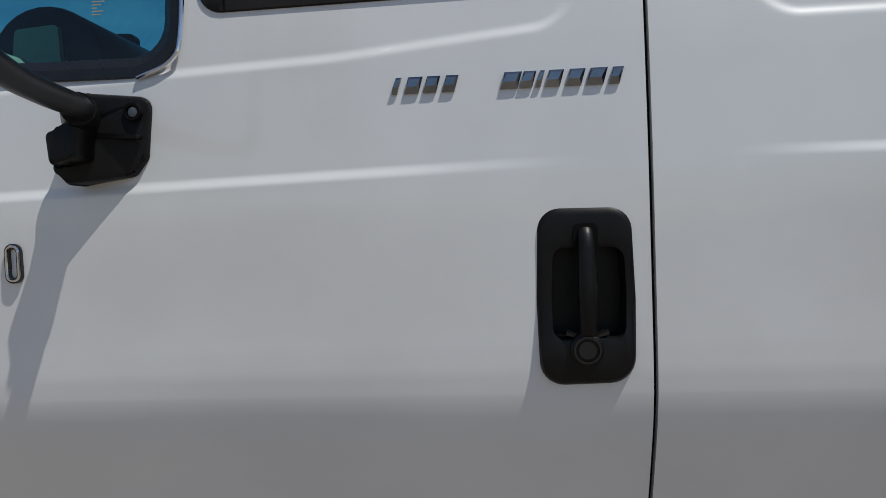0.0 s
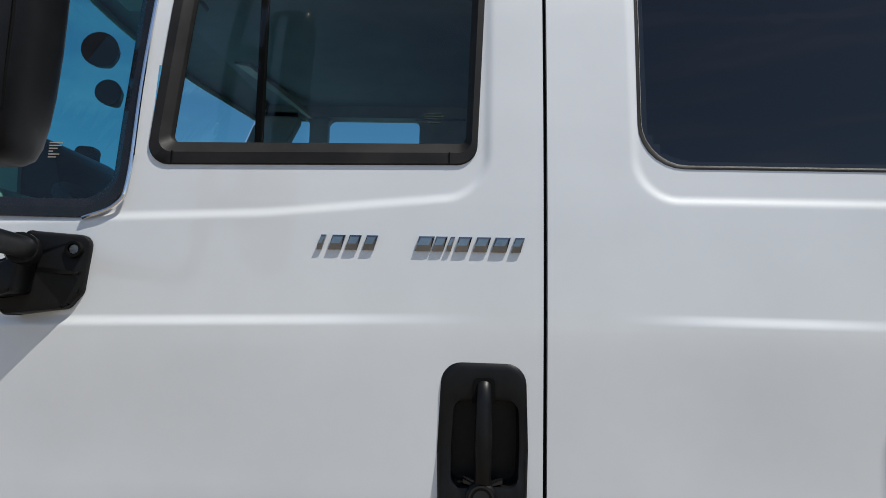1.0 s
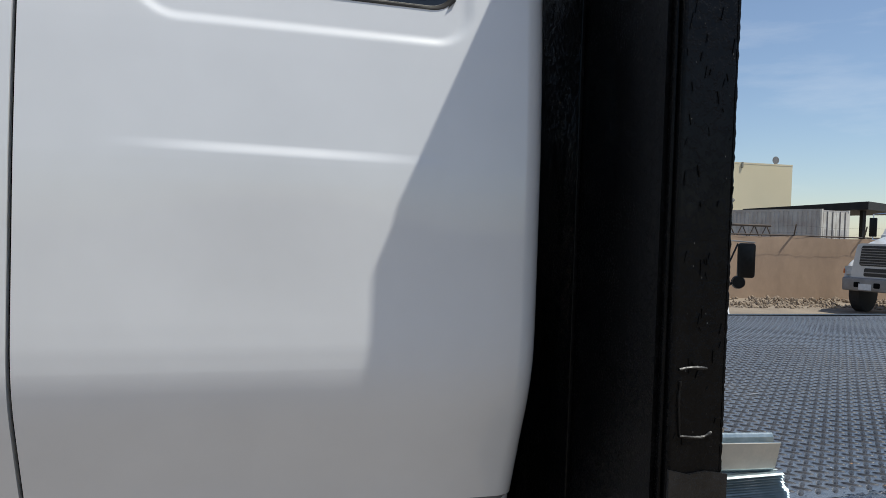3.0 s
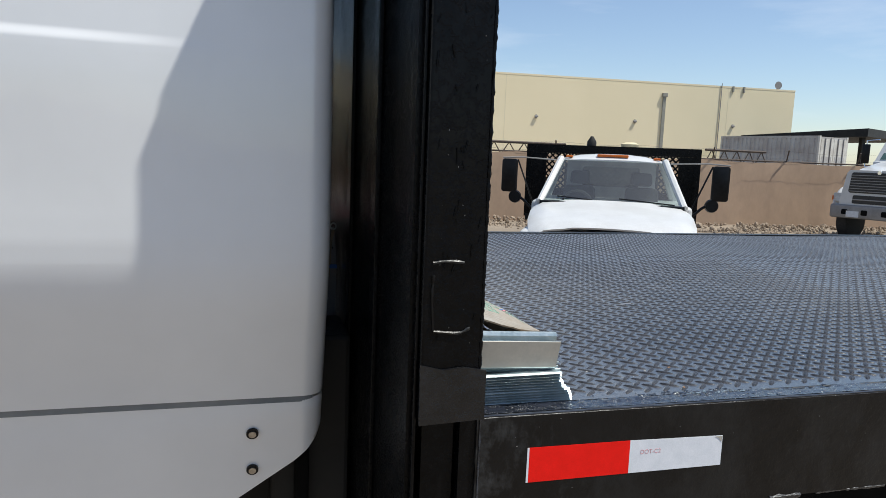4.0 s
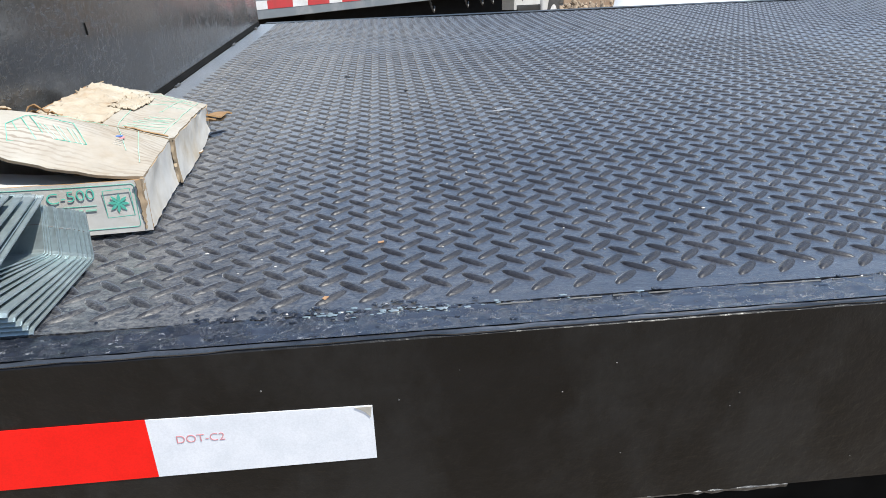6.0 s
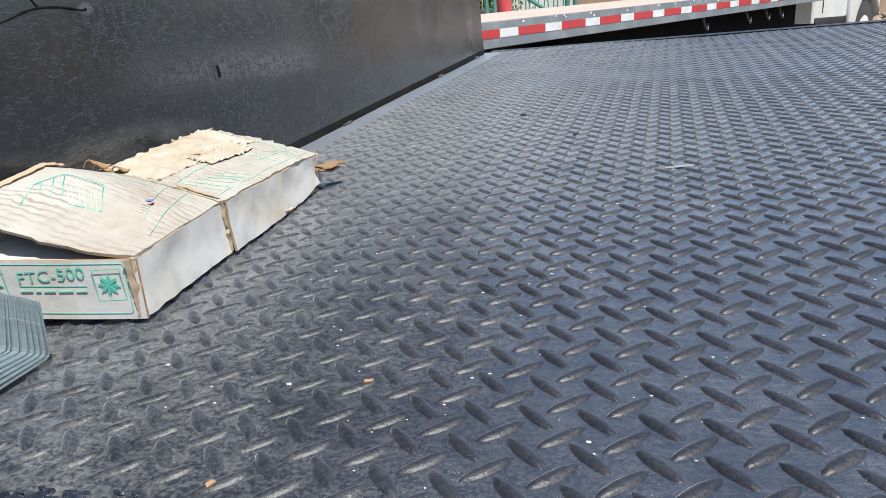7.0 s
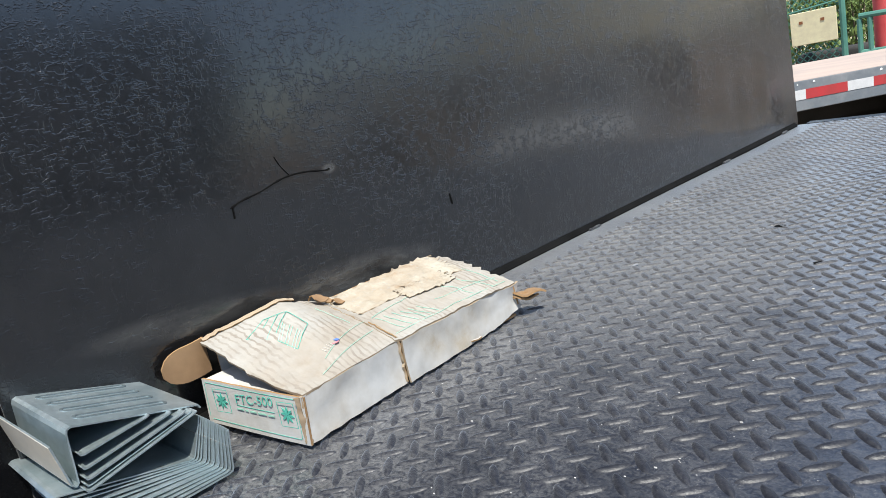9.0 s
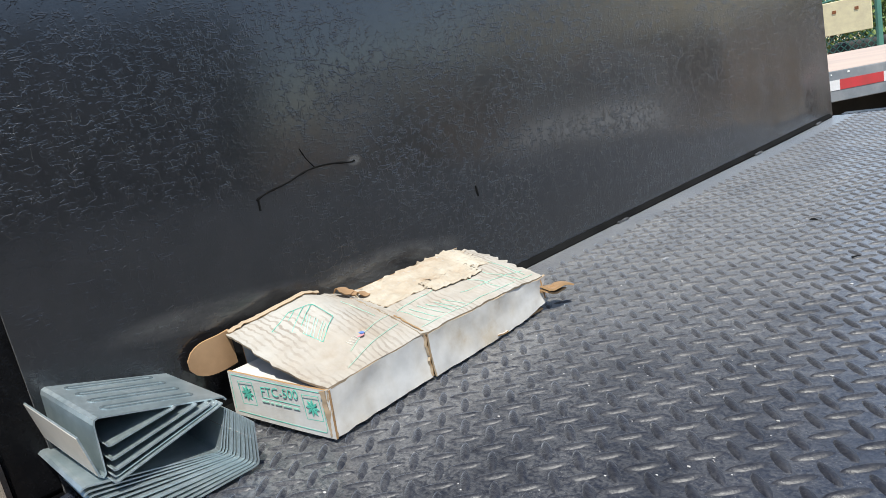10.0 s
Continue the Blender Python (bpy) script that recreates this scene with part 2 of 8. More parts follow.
M["black_steel"] = black_steel("black_steel", 0.003, 0.35, (0.16, 0.34), tone=0.4)
M["black_steel"].node_tree.nodes["Principled BSDF"].inputs["Specular IOR Level"].default_value = 0.13
M["rubbed_steel"] = black_steel("rubbed_steel", 0.14, 0.5, tone=1.0)
M["bulkhead_paint"] = black_steel("bulkhead_paint", 0.02, 0.10, (0.34, 0.5), 0.0,
                                  [(0.0, 1.275, 0.16, 0.02, -5, 0.16), (0.26, 1.243, 0.17, 0.035, -3, 0.30), (0.243, 1.409, 0.014, 0.008, 0, 0.35)], tone=0.5, flakes=60)
bp = M["bulkhead_paint"]
bp.node_tree.nodes["Principled BSDF"].inputs["Specular IOR Level"].default_value = 0.36
bp.node_tree.nodes["Principled BSDF"].inputs["Coat IOR"].default_value = 1.68
# crinkles: short brushed ridges across and upright, broken up, in drifts, with a few blisters
across = ramp(bp, noise_node(bp, 84, 2.2, 0.6, (1, 0.45, 1.25)), [(0.462, 0.0), (0.5, 1.0), (0.538, 0.0)])
upright = ramp(bp, noise_node(bp, 76, 2.2, 0.6, (1, 1.25, 0.45)), [(0.465, 0.0), (0.5, 1.0), (0.535, 0.0)])
drift = mix(bp, 1.0, ramp(bp, noise_node(bp, 6, 4, 0.6), [(0.36, 0.25), (0.60, 1.0)]), ramp(bp, span(bp, "Y", -0.05, 0.55), [(0.0, 0.45), (1.0, 1.0)]), 'MULTIPLY')
broken = ramp(bp, noise_node(bp, 66, 4, 0.65), [(0.46, 0.0), (0.54, 1.0)])
blister = ramp(bp, noise_node(bp, 170, 2, 0.5, (1, 0.8, 1)), [(0.60, 0.0), (0.68, 1.0)])
strokes = mix(bp, 1.0, mix(bp, 0.4, across, upright), broken, 'MULTIPLY')
wrinkle = mix(bp, 1.0, mix(bp, 0.3, strokes, blister), drift, 'MULTIPLY')
bump(bp, wrinkle, 0.8, 0.0017)
sheen(bp, 1.0, 0.13, wrinkle, 0.6, 0.0014)
dust_film(bp, 0.10, 0.25)
M["rail_paint"] = black_steel("rail_paint", 0.006, 0.2, (0.3, 0.5), tone=0.5)
M["rail_paint"].node_tree.nodes["Principled BSDF"].inputs["Specular IOR Level"].default_value = 0.11


def scuffed_end(m):
    """Grey rubbed patches, thick near the front end of the rail and sparse along it."""
    bs = m.node_tree.nodes["Principled BSDF"]
    old = bs.inputs["Base Color"].links[0].from_socket
    rub = ramp(m, noise_node(m, 9, 6, 0.72, (1, 1, 0.7)), [(0.47, 0.0), (0.62, 1.0)])
    near = ramp(m, span(m, "X", 1.46, 1.25), [(0.0, 0.10), (1.0, 0.55)])
    m.node_tree.links.new(mix(m, mix(m, 1.0, rub, near, 'MULTIPLY'), old, (0.075, 0.078, 0.080)), bs.inputs["Base Color"])


sheen(M["rail_paint"], 0.35, 0.28, mix(M["rail_paint"], 0.4, noise_node(M["rail_paint"], 5, 3, 0.5), noise_node(M["rail_paint"], 60, 4, 0.6)), 0.6, 0.012)


scuffed_end(M["rail_paint"])


def lip_paint():
    """Thick blue-black paint over spatter: blotchy, with pale worn specks."""
    m, n, l, bs = principled("lip_paint")
    blot = noise_node(m, 45, 6, 0.7, (0.6, 1, 1))
    speck = noise_node(m, 170, 5, 0.75, (0.7, 1, 1))
    col = ramp(m, blot, [(0.35, (0.007, 0.009, 0.015)), (0.65, (0.020, 0.024, 0.036))])
    col = mix(m, ramp(m, speck, [(0.60, 0.0), (0.68, 0.8)]), col, (0.24, 0.25, 0.27))
    l.new(col, bs.inputs["Base Color"])
    l.new(ramp(m, blot, [(0.3, 0.14), (0.7, 0.36)]), bs.inputs["Roughness"])
    bump(m, speck, 0.6, 0.0014)
    bump(m, ramp(m, blot, [(0.44, 0.0), (0.54, 1.0)]), 0.7, 0.0016)
    sheen(m, 0.8, 0.15, blot, 0.5, 0.004)
    return m


M["lip_paint"] = lip_paint()
M["edge_pale"] = surface("edge_pale", (0.07, 0.08, 0.10), (0.014, 0.017, 0.024), 30, (0.2, 0.4), metal=0.3, fine=300, bumpy=(0.3, 0.001), coat=0.6, stretch=(0.3, 1, 1))


def foot_dust(m):
    """Dust swept up along the foot of the bulkhead, thinning out across the deck."""
    f = mix(m, 1.0, span(m, "X", 2.15, 1.35), span(m, "Y", 0.10, 0.75), 'MULTIPLY')
    return mix(m, 1.0, f, ramp(m, noise_node(m, 6, 5, 0.65), [(0.30, 0.35), (0.62, 1.0)]), 'MULTIPLY')


def graded_film(m, most, least):
    """Dust film, thinner towards the loading edge, broken up by noise."""
    near_edge = mix(m, 1.0, span(m, "X", 1.25, 1.9), span(m, "Y", 1.3, -0.05), 'MULTIPLY')
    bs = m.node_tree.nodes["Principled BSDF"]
    m.node_tree.links.new(ramp(m, mix(m, 1.0, near_edge, ramp(m, noise_node(m, 5, 4, 0.6), [(0.3, 0.4), (0.6, 1.0)]), 'MULTIPLY'), [(0.0, most), (1.0, least)]), bs.inputs["Sheen Weight"])
    return near_edge


def tread_paint(name, dust, film, coat, rough):
    """Thick glossy black deck paint, pitted and gritty, under grey foot-dust."""
    m, n, l, bs = principled(name)
    big = noise_node(m, 1.3, 6, 0.62)
    mid = noise_node(m, 14, 5, 0.6)
    fine = noise_node(m, 900, 3, 0.65)
    grit = noise_node(m, 330, 4, 0.7)
    pits = noise_node(m, 110, 4, 0.65, (0.6, 1.4, 1))
    col = ramp(m, mid, [(0.3, (0.006, 0.007, 0.012)), (0.7, (0.014, 0.015, 0.022))])
    # the dust colour is also weaker towards the loading edge
    near_edge = mix(m, 1.0, span(m, "X", 1.45, 1.85), span(m, "Y", 0.75, 0.05), 'MULTIPLY')
    patch = mix(m, 1.0, ramp(m, mix(m, 0.45, big, mid), [(0.34, 0.25 * dust), (0.60, dust)]), ramp(m, near_edge, [(0.0, 1.0), (1.0, 0.28)]), 'MULTIPLY')
    d = mix(m, 1.0, patch, ramp(m, mix(m, 0.35, grit, pits), [(0.43, 0.0), (0.58, 1.0)]), 'MULTIPLY')
    swept = mix(m, 1.0, foot_dust(m), ramp(m, grit, [(0.30, 0.25 * dust), (0.62, dust)]), 'MULTIPLY')
    l.new(mix(m, swept, mix(m, d, col, (0.18, 0.177, 0.172)), (0.23, 0.222, 0.208)), bs.inputs["Base Color"])
    specks = ramp(m, noise_node(m, 1100, 3, 0.6), [(0.64, 0.0), (0.70, 0.8 * dust)])
    old = bs.inputs["Base Color"].links[0].from_socket
    l.new(mix(m, mix(m, 1.0, specks, ramp(m, mid, [(0.40, 0.1), (0.60, 1.0)]), 'MULTIPLY'), old, (0.42, 0.41, 0.39)), bs.inputs["Base Color"])
    l.new(ramp(m, mix(m, 0.35, big, fine), [(0.35, rough), (0.65, rough + 0.2)]), bs.inputs["Roughness"])
    bs.inputs["Specular IOR Level"].default_value = 0.4 if coat > 0.8 else 0.25
    bump(m, fine, 0.3, 0.0006)
    bump(m, grit, 0.6, 0.0010)
    bump(m, pits, 0.6, 0.0016)
    if coat > 0.8:
        bump(m, noise_node(m, 190, 4, 0.7, (0.35, 1, 1)), 0.8, 0.0014)
    sheen(m, coat, 0.2 if coat > 0.8 else 0.29, mix(m, 0.5, pits, grit), 0.45, 0.0014)
    bs.inputs["Coat IOR"].default_value = 1.75
    dust_film(m, film, 0.3)
    graded_film(m, film, 0.12)
    return m


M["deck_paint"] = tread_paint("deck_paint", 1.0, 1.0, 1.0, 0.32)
M["lug_paint"] = tread_paint("lug_paint", 0.38, 1.0, 0.12, 0.46)
M["weld"] = surface("weld", (0.15, 0.15, 0.15), (0.03, 0.03, 0.032), 90, (0.3, 0.5), metal=0.3, fine=300, bumpy=(0.5, 0.002))
M["scuff"] = surface("scuff", (0.13, 0.13, 0.125), (0.06, 0.06, 0.06), 30, (0.6, 0.8), fine=200, bumpy=(0.3, 0.001))
M["bare_gap"] = surface("bare_gap", (0.003, 0.003, 0.003), (0.006, 0.006, 0.005), 60, (0.6, 0.8), fine=200)


def card(name, base, dirty, ribs=0.0, blots=9):
    m, n, l, bs = principled(name)
    stain = noise_node(m, blots, 6, 0.65)
    rib = noise_node(m, 60, 3, 0.5, (1, 1, 1))
    c = ramp(m, stain, [(0.38, base), (0.58, tuple(0.55 * u + 0.45 * v for u, v in zip(base, dirty))), (0.72, dirty)])
    l.new(mix(m, 1.0, c, ramp(m, rib, [(0.3, 0.88), (0.7, 1.0)]), 'MULTIPLY'), bs.inputs["Base Color"])
    bs.inputs["Roughness"].default_value = 0.85
    bump(m, rib, 0.25, 0.001)
    bump(m, stain, 0.3, 0.004)
    if ribs:
        # corrugation showing through the soaked paper
        wv = n.new("ShaderNodeTexWave")
        wv.bands_direction = 'Y'
        wv.inputs["Scale"].default_value, wv.inputs["Distortion"].default_value, wv.inputs["Detail"].default_value, wv.inputs["Detail Scale"].default_value = 39, 4.5, 4, 1.6
        tcn = n.new("ShaderNodeTexCoord")
        l.new(tcn.outputs["Object"], wv.inputs["Vector"])
        grime = mix(m, 1.0, ramp(m, wv.outputs["Fac"], [(0.10, 1.0), (0.40, 0.0)]), ramp(m, noise_node(m, 13, 5, 0.65), [(0.46, 0.04 * ribs), (0.62, ribs)]), 'MULTIPLY')
        old = bs.inputs["Base Color"].links[0].from_socket
        l.new(mix(m, grime, old, (0.17, 0.135, 0.105)), bs.inputs["Base Color"])
        bump(m, wv.outputs["Fac"], 0.15, 0.0014)
    return m


M["card_white"] = card("card_white", (0.335, 0.32, 0.29), (0.24, 0.185, 0.125), 0.7)
M["card_peel"] = card("card_peel", (0.39, 0.355, 0.29), (0.23, 0.145, 0.075), 0.2, 17)
M["card_flap"] = card("card_flap", (0.27, 0.165, 0.085), (0.16, 0.09, 0.042))
M["ink_blue"] = surface("ink_blue", (0.08, 0.16, 0.42), (0.10, 0.20, 0.5), 40, (0.6, 0.7), bumpy=(0, 0))
M["card_side"] = card("card_side", (0.48, 0.475, 0.46), (0.36, 0.31, 0.24), 0.0, 14)
M["card_brown"] = card("card_brown", (0.34, 0.205, 0.095), (0.20, 0.105, 0.04))
M["card_stain"] = card("card_stain", (0.33, 0.26, 0.18), (0.25, 0.165, 0.095))

M["dirt"] = surface("dirt", (0.29, 0.235, 0.175), (0.21, 0.17, 0.13), 0.7, (0.9, 1.0), fine=14, bumpy=(0.6, 0.03))
M["rubble"] = surface("rubble", (0.36, 0.285, 0.21), (0.25, 0.19, 0.135), 3, (0.9, 1.0), fine=30, bumpy=(0.6, 0.02))
M["stucco"] = surface("stucco", (0.90, 0.78, 0.53), (0.86, 0.745, 0.50), 0.25, (0.9, 1.0), fine=25, bumpy=(0.15, 0.01))
M["white_wall"] = surface("white_wall", (0.78, 0.78, 0.77), (0.68, 0.67, 0.64), 1, (0.8, 0.95), fine=20)
M["fence_cloth"] = surface("fence_cloth", (0.46, 0.325, 0.225), (0.40, 0.28, 0.19), 0.5, (0.9, 1.0), fine=6, bumpy=(0.12, 0.03), stretch=(1, 1, 0.6))
M["fence_iron"] = surface("fence_iron", (0.05, 0.04, 0.035), (0.10, 0.07, 0.05), 8, (0.7, 0.85))
M["down_pipe"] = surface("down_pipe", (0.33, 0.32, 0.27), (0.27, 0.26, 0.22), 3, (0.6, 0.8))
M["container_grey"] = surface("container_grey", (0.50, 0.50, 0.49), (0.36, 0.33, 0.31), 1.2, (0.5, 0.7), fine=20)
M["container_end"] = surface("container_end", (0.66, 0.65, 0.60), (0.5, 0.47, 0.42), 2, (0.5, 0.7), fine=20)
M["dark_steel"] = surface("dark_steel", (0.016, 0.016, 0.016), (0.028, 0.027, 0.025), 3, (0.5, 0.7))
M["dark_steel"].node_tree.nodes["Principled BSDF"].inputs["Specular IOR Level"].default_value = 0.2
M["old_deck"] = surface("old_deck", (0.44, 0.34, 0.28), (0.36, 0.29, 0.25), 2.5, (0.7, 0.9), fine=60, bumpy=(0.4, 0.004))
M["grey_rail"] = surface("grey_rail", (0.15, 0.17, 0.19), (0.24, 0.25, 0.26), 5, (0.5, 0.7), fine=60, edges=(0.45, 0.7))
M["rust_frame"] = surface("rust_frame", (0.012, 0.012, 0.015), (0.05, 0.028, 0.018), 5, (0.6, 0.8), fine=50, edges=(0.5, 0.7))


def rust_panel():
    """Cream primer with islands of dark blue paint, an orange rust bloom and brown scaling in streaks below."""
    m, n, l, bs = principled("rust_panel")
    a = noise_node(m, 3.4, 8, 0.72)
    b = noise_node(m, 7.5, 8, 0.78, (1, 1, 3.2))
    c = noise_node(m, 3.4, 6, 0.7, (1, 1, 0.7))

    def both(f, g):
        return mix(m, 1.0, f, g, 'MULTIPLY')
    col = ramp(m, c, [(0.40, (0.40, 0.37, 0.31)), (0.62, (0.27, 0.235, 0.19))])
    bloom = both(both(span(m, "X", -2.5, -2.3), span(m, "X", -1.62, -1.95)), ramp(m, c, [(0.40, 0.0), (0.56, 1.0)]))
    col = mix(m, bloom, col, ramp(m, b, [(0.4, (0.36, 0.17, 0.045)), (0.6, (0.20, 0.075, 0.025))]))
    island = both(both(span(m, "X", -1.72, -1.52), span(m, "X", -0.98, -1.15)), span(m, "Z", 0.22, 0.40))
    rag = mix(m, 0.5, a, b)
    blue = ramp(m, mix(m, 0.22, rag, island), [(0.545, 0.0), (0.565, 1.0)])
    side = ramp(m, mix(m, 0.22, rag, both(span(m, "X", -0.80, -0.55), span(m, "X", -0.18, -0.40))), [(0.555, 0.0), (0.575, 1.0)])
    col = mix(m, blue, col, (0.010, 0.012, 0.024))
    col = mix(m, both(side, span(m, "Z", 0.58, 0.50)), col, (0.010, 0.012, 0.024))
    scale = both(ramp(m, b, [(0.49, 0.0), (0.53, 0.95)]), ramp(m, span(m, "Z", 0.46, 0.30), [(0.0, 0.25), (1.0, 1.0)]))
    col = mix(m, scale, col, ramp(m, a, [(0.44, (0.022, 0.018, 0.022)), (0.58, (0.12, 0.05, 0.025))]))
    l.new(col, bs.inputs["Base Color"])
    bs.inputs["Roughness"].default_value = 0.75
    bump(m, b, 0.4, 0.01)
    return m


M["rust_panel"] = rust_panel()
M["rust"] = surface("rust", (0.30, 0.11, 0.035), (0.16, 0.06, 0.03), 9, (0.8, 0.95), fine=60)
M["rail_green"] = surface("rail_green", (0.05, 0.17, 0.13), (0.08, 0.22, 0.17), 4, (0.5, 0.7))
M["post_red"] = surface("post_red", (0.52, 0.05, 0.05), (0.60, 0.08, 0.08), 3, (0.5, 0.7))
M["sign_cream"] = surface("sign_cream", (0.72, 0.64, 0.40), (0.60, 0.52, 0.34), 6, (0.6, 0.8))
M["leaf"] = surface("leaf", (0.07, 0.12, 0.025), (0.12, 0.17, 0.035), 3, (0.6, 0.8), bumpy=(0, 0))
M["bark"] = surface("bark", (0.12, 0.09, 0.06), (0.08, 0.06, 0.04), 9, (0.85, 0.95))
M["cab_teal"] = pane("cab_teal", (0.74, 0.86, 0.72))
M["mirror_teal"] = surface("mirror_teal", (0.07, 0.13, 0.12), (0.10, 0.17, 0.155), 6, (0.12, 0.2), bumpy=(0, 0))
M["dusty_screen"] = pane("dusty_screen", (0.46, 0.56, 0.53), 1.0, 1.9)
M["dusty_screen"].node_tree.nodes["Glossy BSDF"].inputs["Roughness"].default_value = 0.3
M["wall_joint"] = surface("wall_joint", (0.78, 0.69, 0.48), (0.74, 0.65, 0.45), 1, (0.9, 1.0), bumpy=(0, 0))
# dark, for the unseen wall mirrored in the bulkhead
M["yard_wall"] = surface("yard_wall", (0.13, 0.13, 0.13), (0.10, 0.10, 0.10), 0.8, (0.85, 0.95), fine=20)
M["grille_black"] = surface("grille_black", (0.02, 0.02, 0.02), (0.03, 0.03, 0.03), 9, (0.4, 0.6))
M["bumper_grey"] = surface("bumper_grey", (0.30, 0.29, 0.28), (0.22, 0.21, 0.20), 4, (0.45, 0.65))
M["paper_dirty"] = surface("paper_dirty", (0.24, 0.25, 0.27), (0.17, 0.18, 0.20), 60, (0.8, 0.9))
M["grit"] = surface("grit", (0.55, 0.54, 0.52), (0.26, 0.25, 0.235), 160, (0.7, 0.9))
M["paper"] = surface("paper", (0.8, 0.8, 0.78), (0.7, 0.7, 0.68), 60, (0.8, 0.9))
M["chip"] = surface("chip", (0.34, 0.20, 0.11), (0.26, 0.14, 0.07), 60, (0.8, 0.9))


# ---- mesh helpers ----
def part(name, bm, material, parent=None, label="", smooth=False, at=None):
    """Links a bmesh as one mesh object, under a thing or a part."""
    me = bpy.data.meshes.new(name)
    bm.normal_update()
    bm.to_mesh(me)
    bm.free()
    if smooth:
        me.polygons.foreach_set("use_smooth", [True] * len(me.polygons))
        me.set_sharp_from_angle(angle=radians(38))
    me.materials.append(material)
    ob = new(name, me)
    if parent is not None:
        ob.parent = parent
    if at is not None:
        ob.matrix_basis = at
    return tagged(ob, label)


def thing(name, label, category, m=None, group="", kind=""):
    ob = new(name)
    ob.empty_display_size = 0.1
    if m is not None:
        ob.matrix_basis = m
    return tagged(ob, label, category, group, kind)


def box(bm, lo, hi, m=None):
    lo, hi = Vector(lo), Vector(hi)
    g = Matrix.Translation((lo + hi) / 2) @ Matrix.Diagonal((*(hi - lo), 1))
    return bmesh.ops.create_cube(bm, size=1, matrix=(m or Matrix()) @ g)["verts"]


def block(lo, hi, bevel=0.0, seg=2, m=None):
    bm = bmesh.new()
    box(bm, lo, hi, m)
    if bevel:
        bmesh.ops.bevel(bm, geom=bm.edges[:], offset=bevel, segments=seg, profile=0.5, affect='EDGES')
    return bm


def prism(pts, a, b, axis="y", bevel=0.0, seg=2, bm=None):
    """A polygon drawn in the two other axes and pulled from a to b along axis."""
    bm = bm or bmesh.new()

    def place(u, v, w):
        return {"x": (w, u, v), "y": (u, w, v), "z": (u, v, w)}[axis]
    lo = [bm.verts.new(place(u, v, a)) for u, v in pts]
    hi = [bm.verts.new(place(u, v, b)) for u, v in pts]
    f = [bm.faces.new(lo), bm.faces.new(hi)]
    k = len(pts)
    for i in range(k):
        f.append(bm.faces.new((lo[i], lo[(i + 1) % k], hi[(i + 1) % k], hi[i])))
    bmesh.ops.recalc_face_normals(bm, faces=f)
    if bevel:
        bmesh.ops.bevel(bm, geom=[e for e in bm.edges if e.is_valid], offset=bevel, segments=seg, profile=0.5, affect='EDGES')
    return bm


def round_rect(u0, v0, u1, v1, r, n=6):
    out = []
    for cu, cv, a0 in ((u1 - r, v1 - r, 0), (u0 + r, v1 - r, 90), (u0 + r, v0 + r, 180), (u1 - r, v0 + r, 270)):
        for k in range(n + 1):
            a = radians(a0 + 90 * k / n)
            out.append((cu + r * math.cos(a), cv + r * math.sin(a)))
    return out


def ring_prism(outer, inner, a, b, axis="y", bm=None):
    """A frame between two outlines with the same number of points, from a to b."""
    bm = bm or bmesh.new()

    def place(u, v, w):
        return {"x": (w, u, v), "y": (u, w, v), "z": (u, v, w)}[axis]
    o0, o1, i0, i1 = ([bm.verts.new(place(u, v, w)) for u, v in pts] for pts, w in ((outer, a), (outer, b), (inner, a), (inner, b)))
    k = len(outer)
    fs = []
    for i in range(k):
        j = (i + 1) % k
        for q in ((o0[i], o0[j], i0[j], i0[i]), (o1[i], o1[j], i1[j], i1[i]), (o0[i], o0[j], o1[j], o1[i]), (i0[i], i0[j], i1[j], i1[i])):
            fs.append(bm.faces.new(q))
    bmesh.ops.recalc_face_normals(bm, faces=fs)
    return bm


def tube(path, r, seg=12, bm=None, cap=True):
    """A round bar along a polyline; r may be one radius or one for each point."""
    bm = bm or bmesh.new()
    path = [Vector(p) for p in path]
    rs = r if isinstance(r, (list, tuple)) else [r] * len(path)
    rings = []
    side = None
    for i, p in enumerate(path):
        d = (path[min(i + 1, len(path) - 1)] - path[max(i - 1, 0)]).normalized()
        if side is None:
            side = d.orthogonal().normalized()
        side = (side - d * side.dot(d)).normalized()
        up = d.cross(side)
        rings.append([bm.verts.new(p + (side * math.cos(2 * math.pi * k / seg) + up * math.sin(2 * math.pi * k / seg)) * rs[i]) for k in range(seg)])
    fs = []
    for a, b in zip(rings, rings[1:]):
        for k in range(seg):
            fs.append(bm.faces.new((a[k], a[(k + 1) % seg], b[(k + 1) % seg], b[k])))
    if cap:
        fs += [bm.faces.new(rings[0]), bm.faces.new(rings[-1])]
    bmesh.ops.recalc_face_normals(bm, faces=fs)
    return bm


def smooth_path(pts, n=6):
    """Catmull-Rom through the points."""
    p = [Vector(q) for q in pts]
    p = [p[0] * 2 - p[1]] + p + [p[-1] * 2 - p[-2]]
    out = []
    for i in range(1, len(p) - 2):
        for k in range(n):
            t = k / n
            out.append(0.5 * ((2 * p[i]) + (p[i + 1] - p[i - 1]) * t + (2 * p[i - 1] - 5 * p[i] + 4 * p[i + 1] - p[i + 2]) * t * t + (3 * p[i] - p[i - 1] - 3 * p[i + 1] + p[i + 2]) * t ** 3))
    return out + [p[-2]]


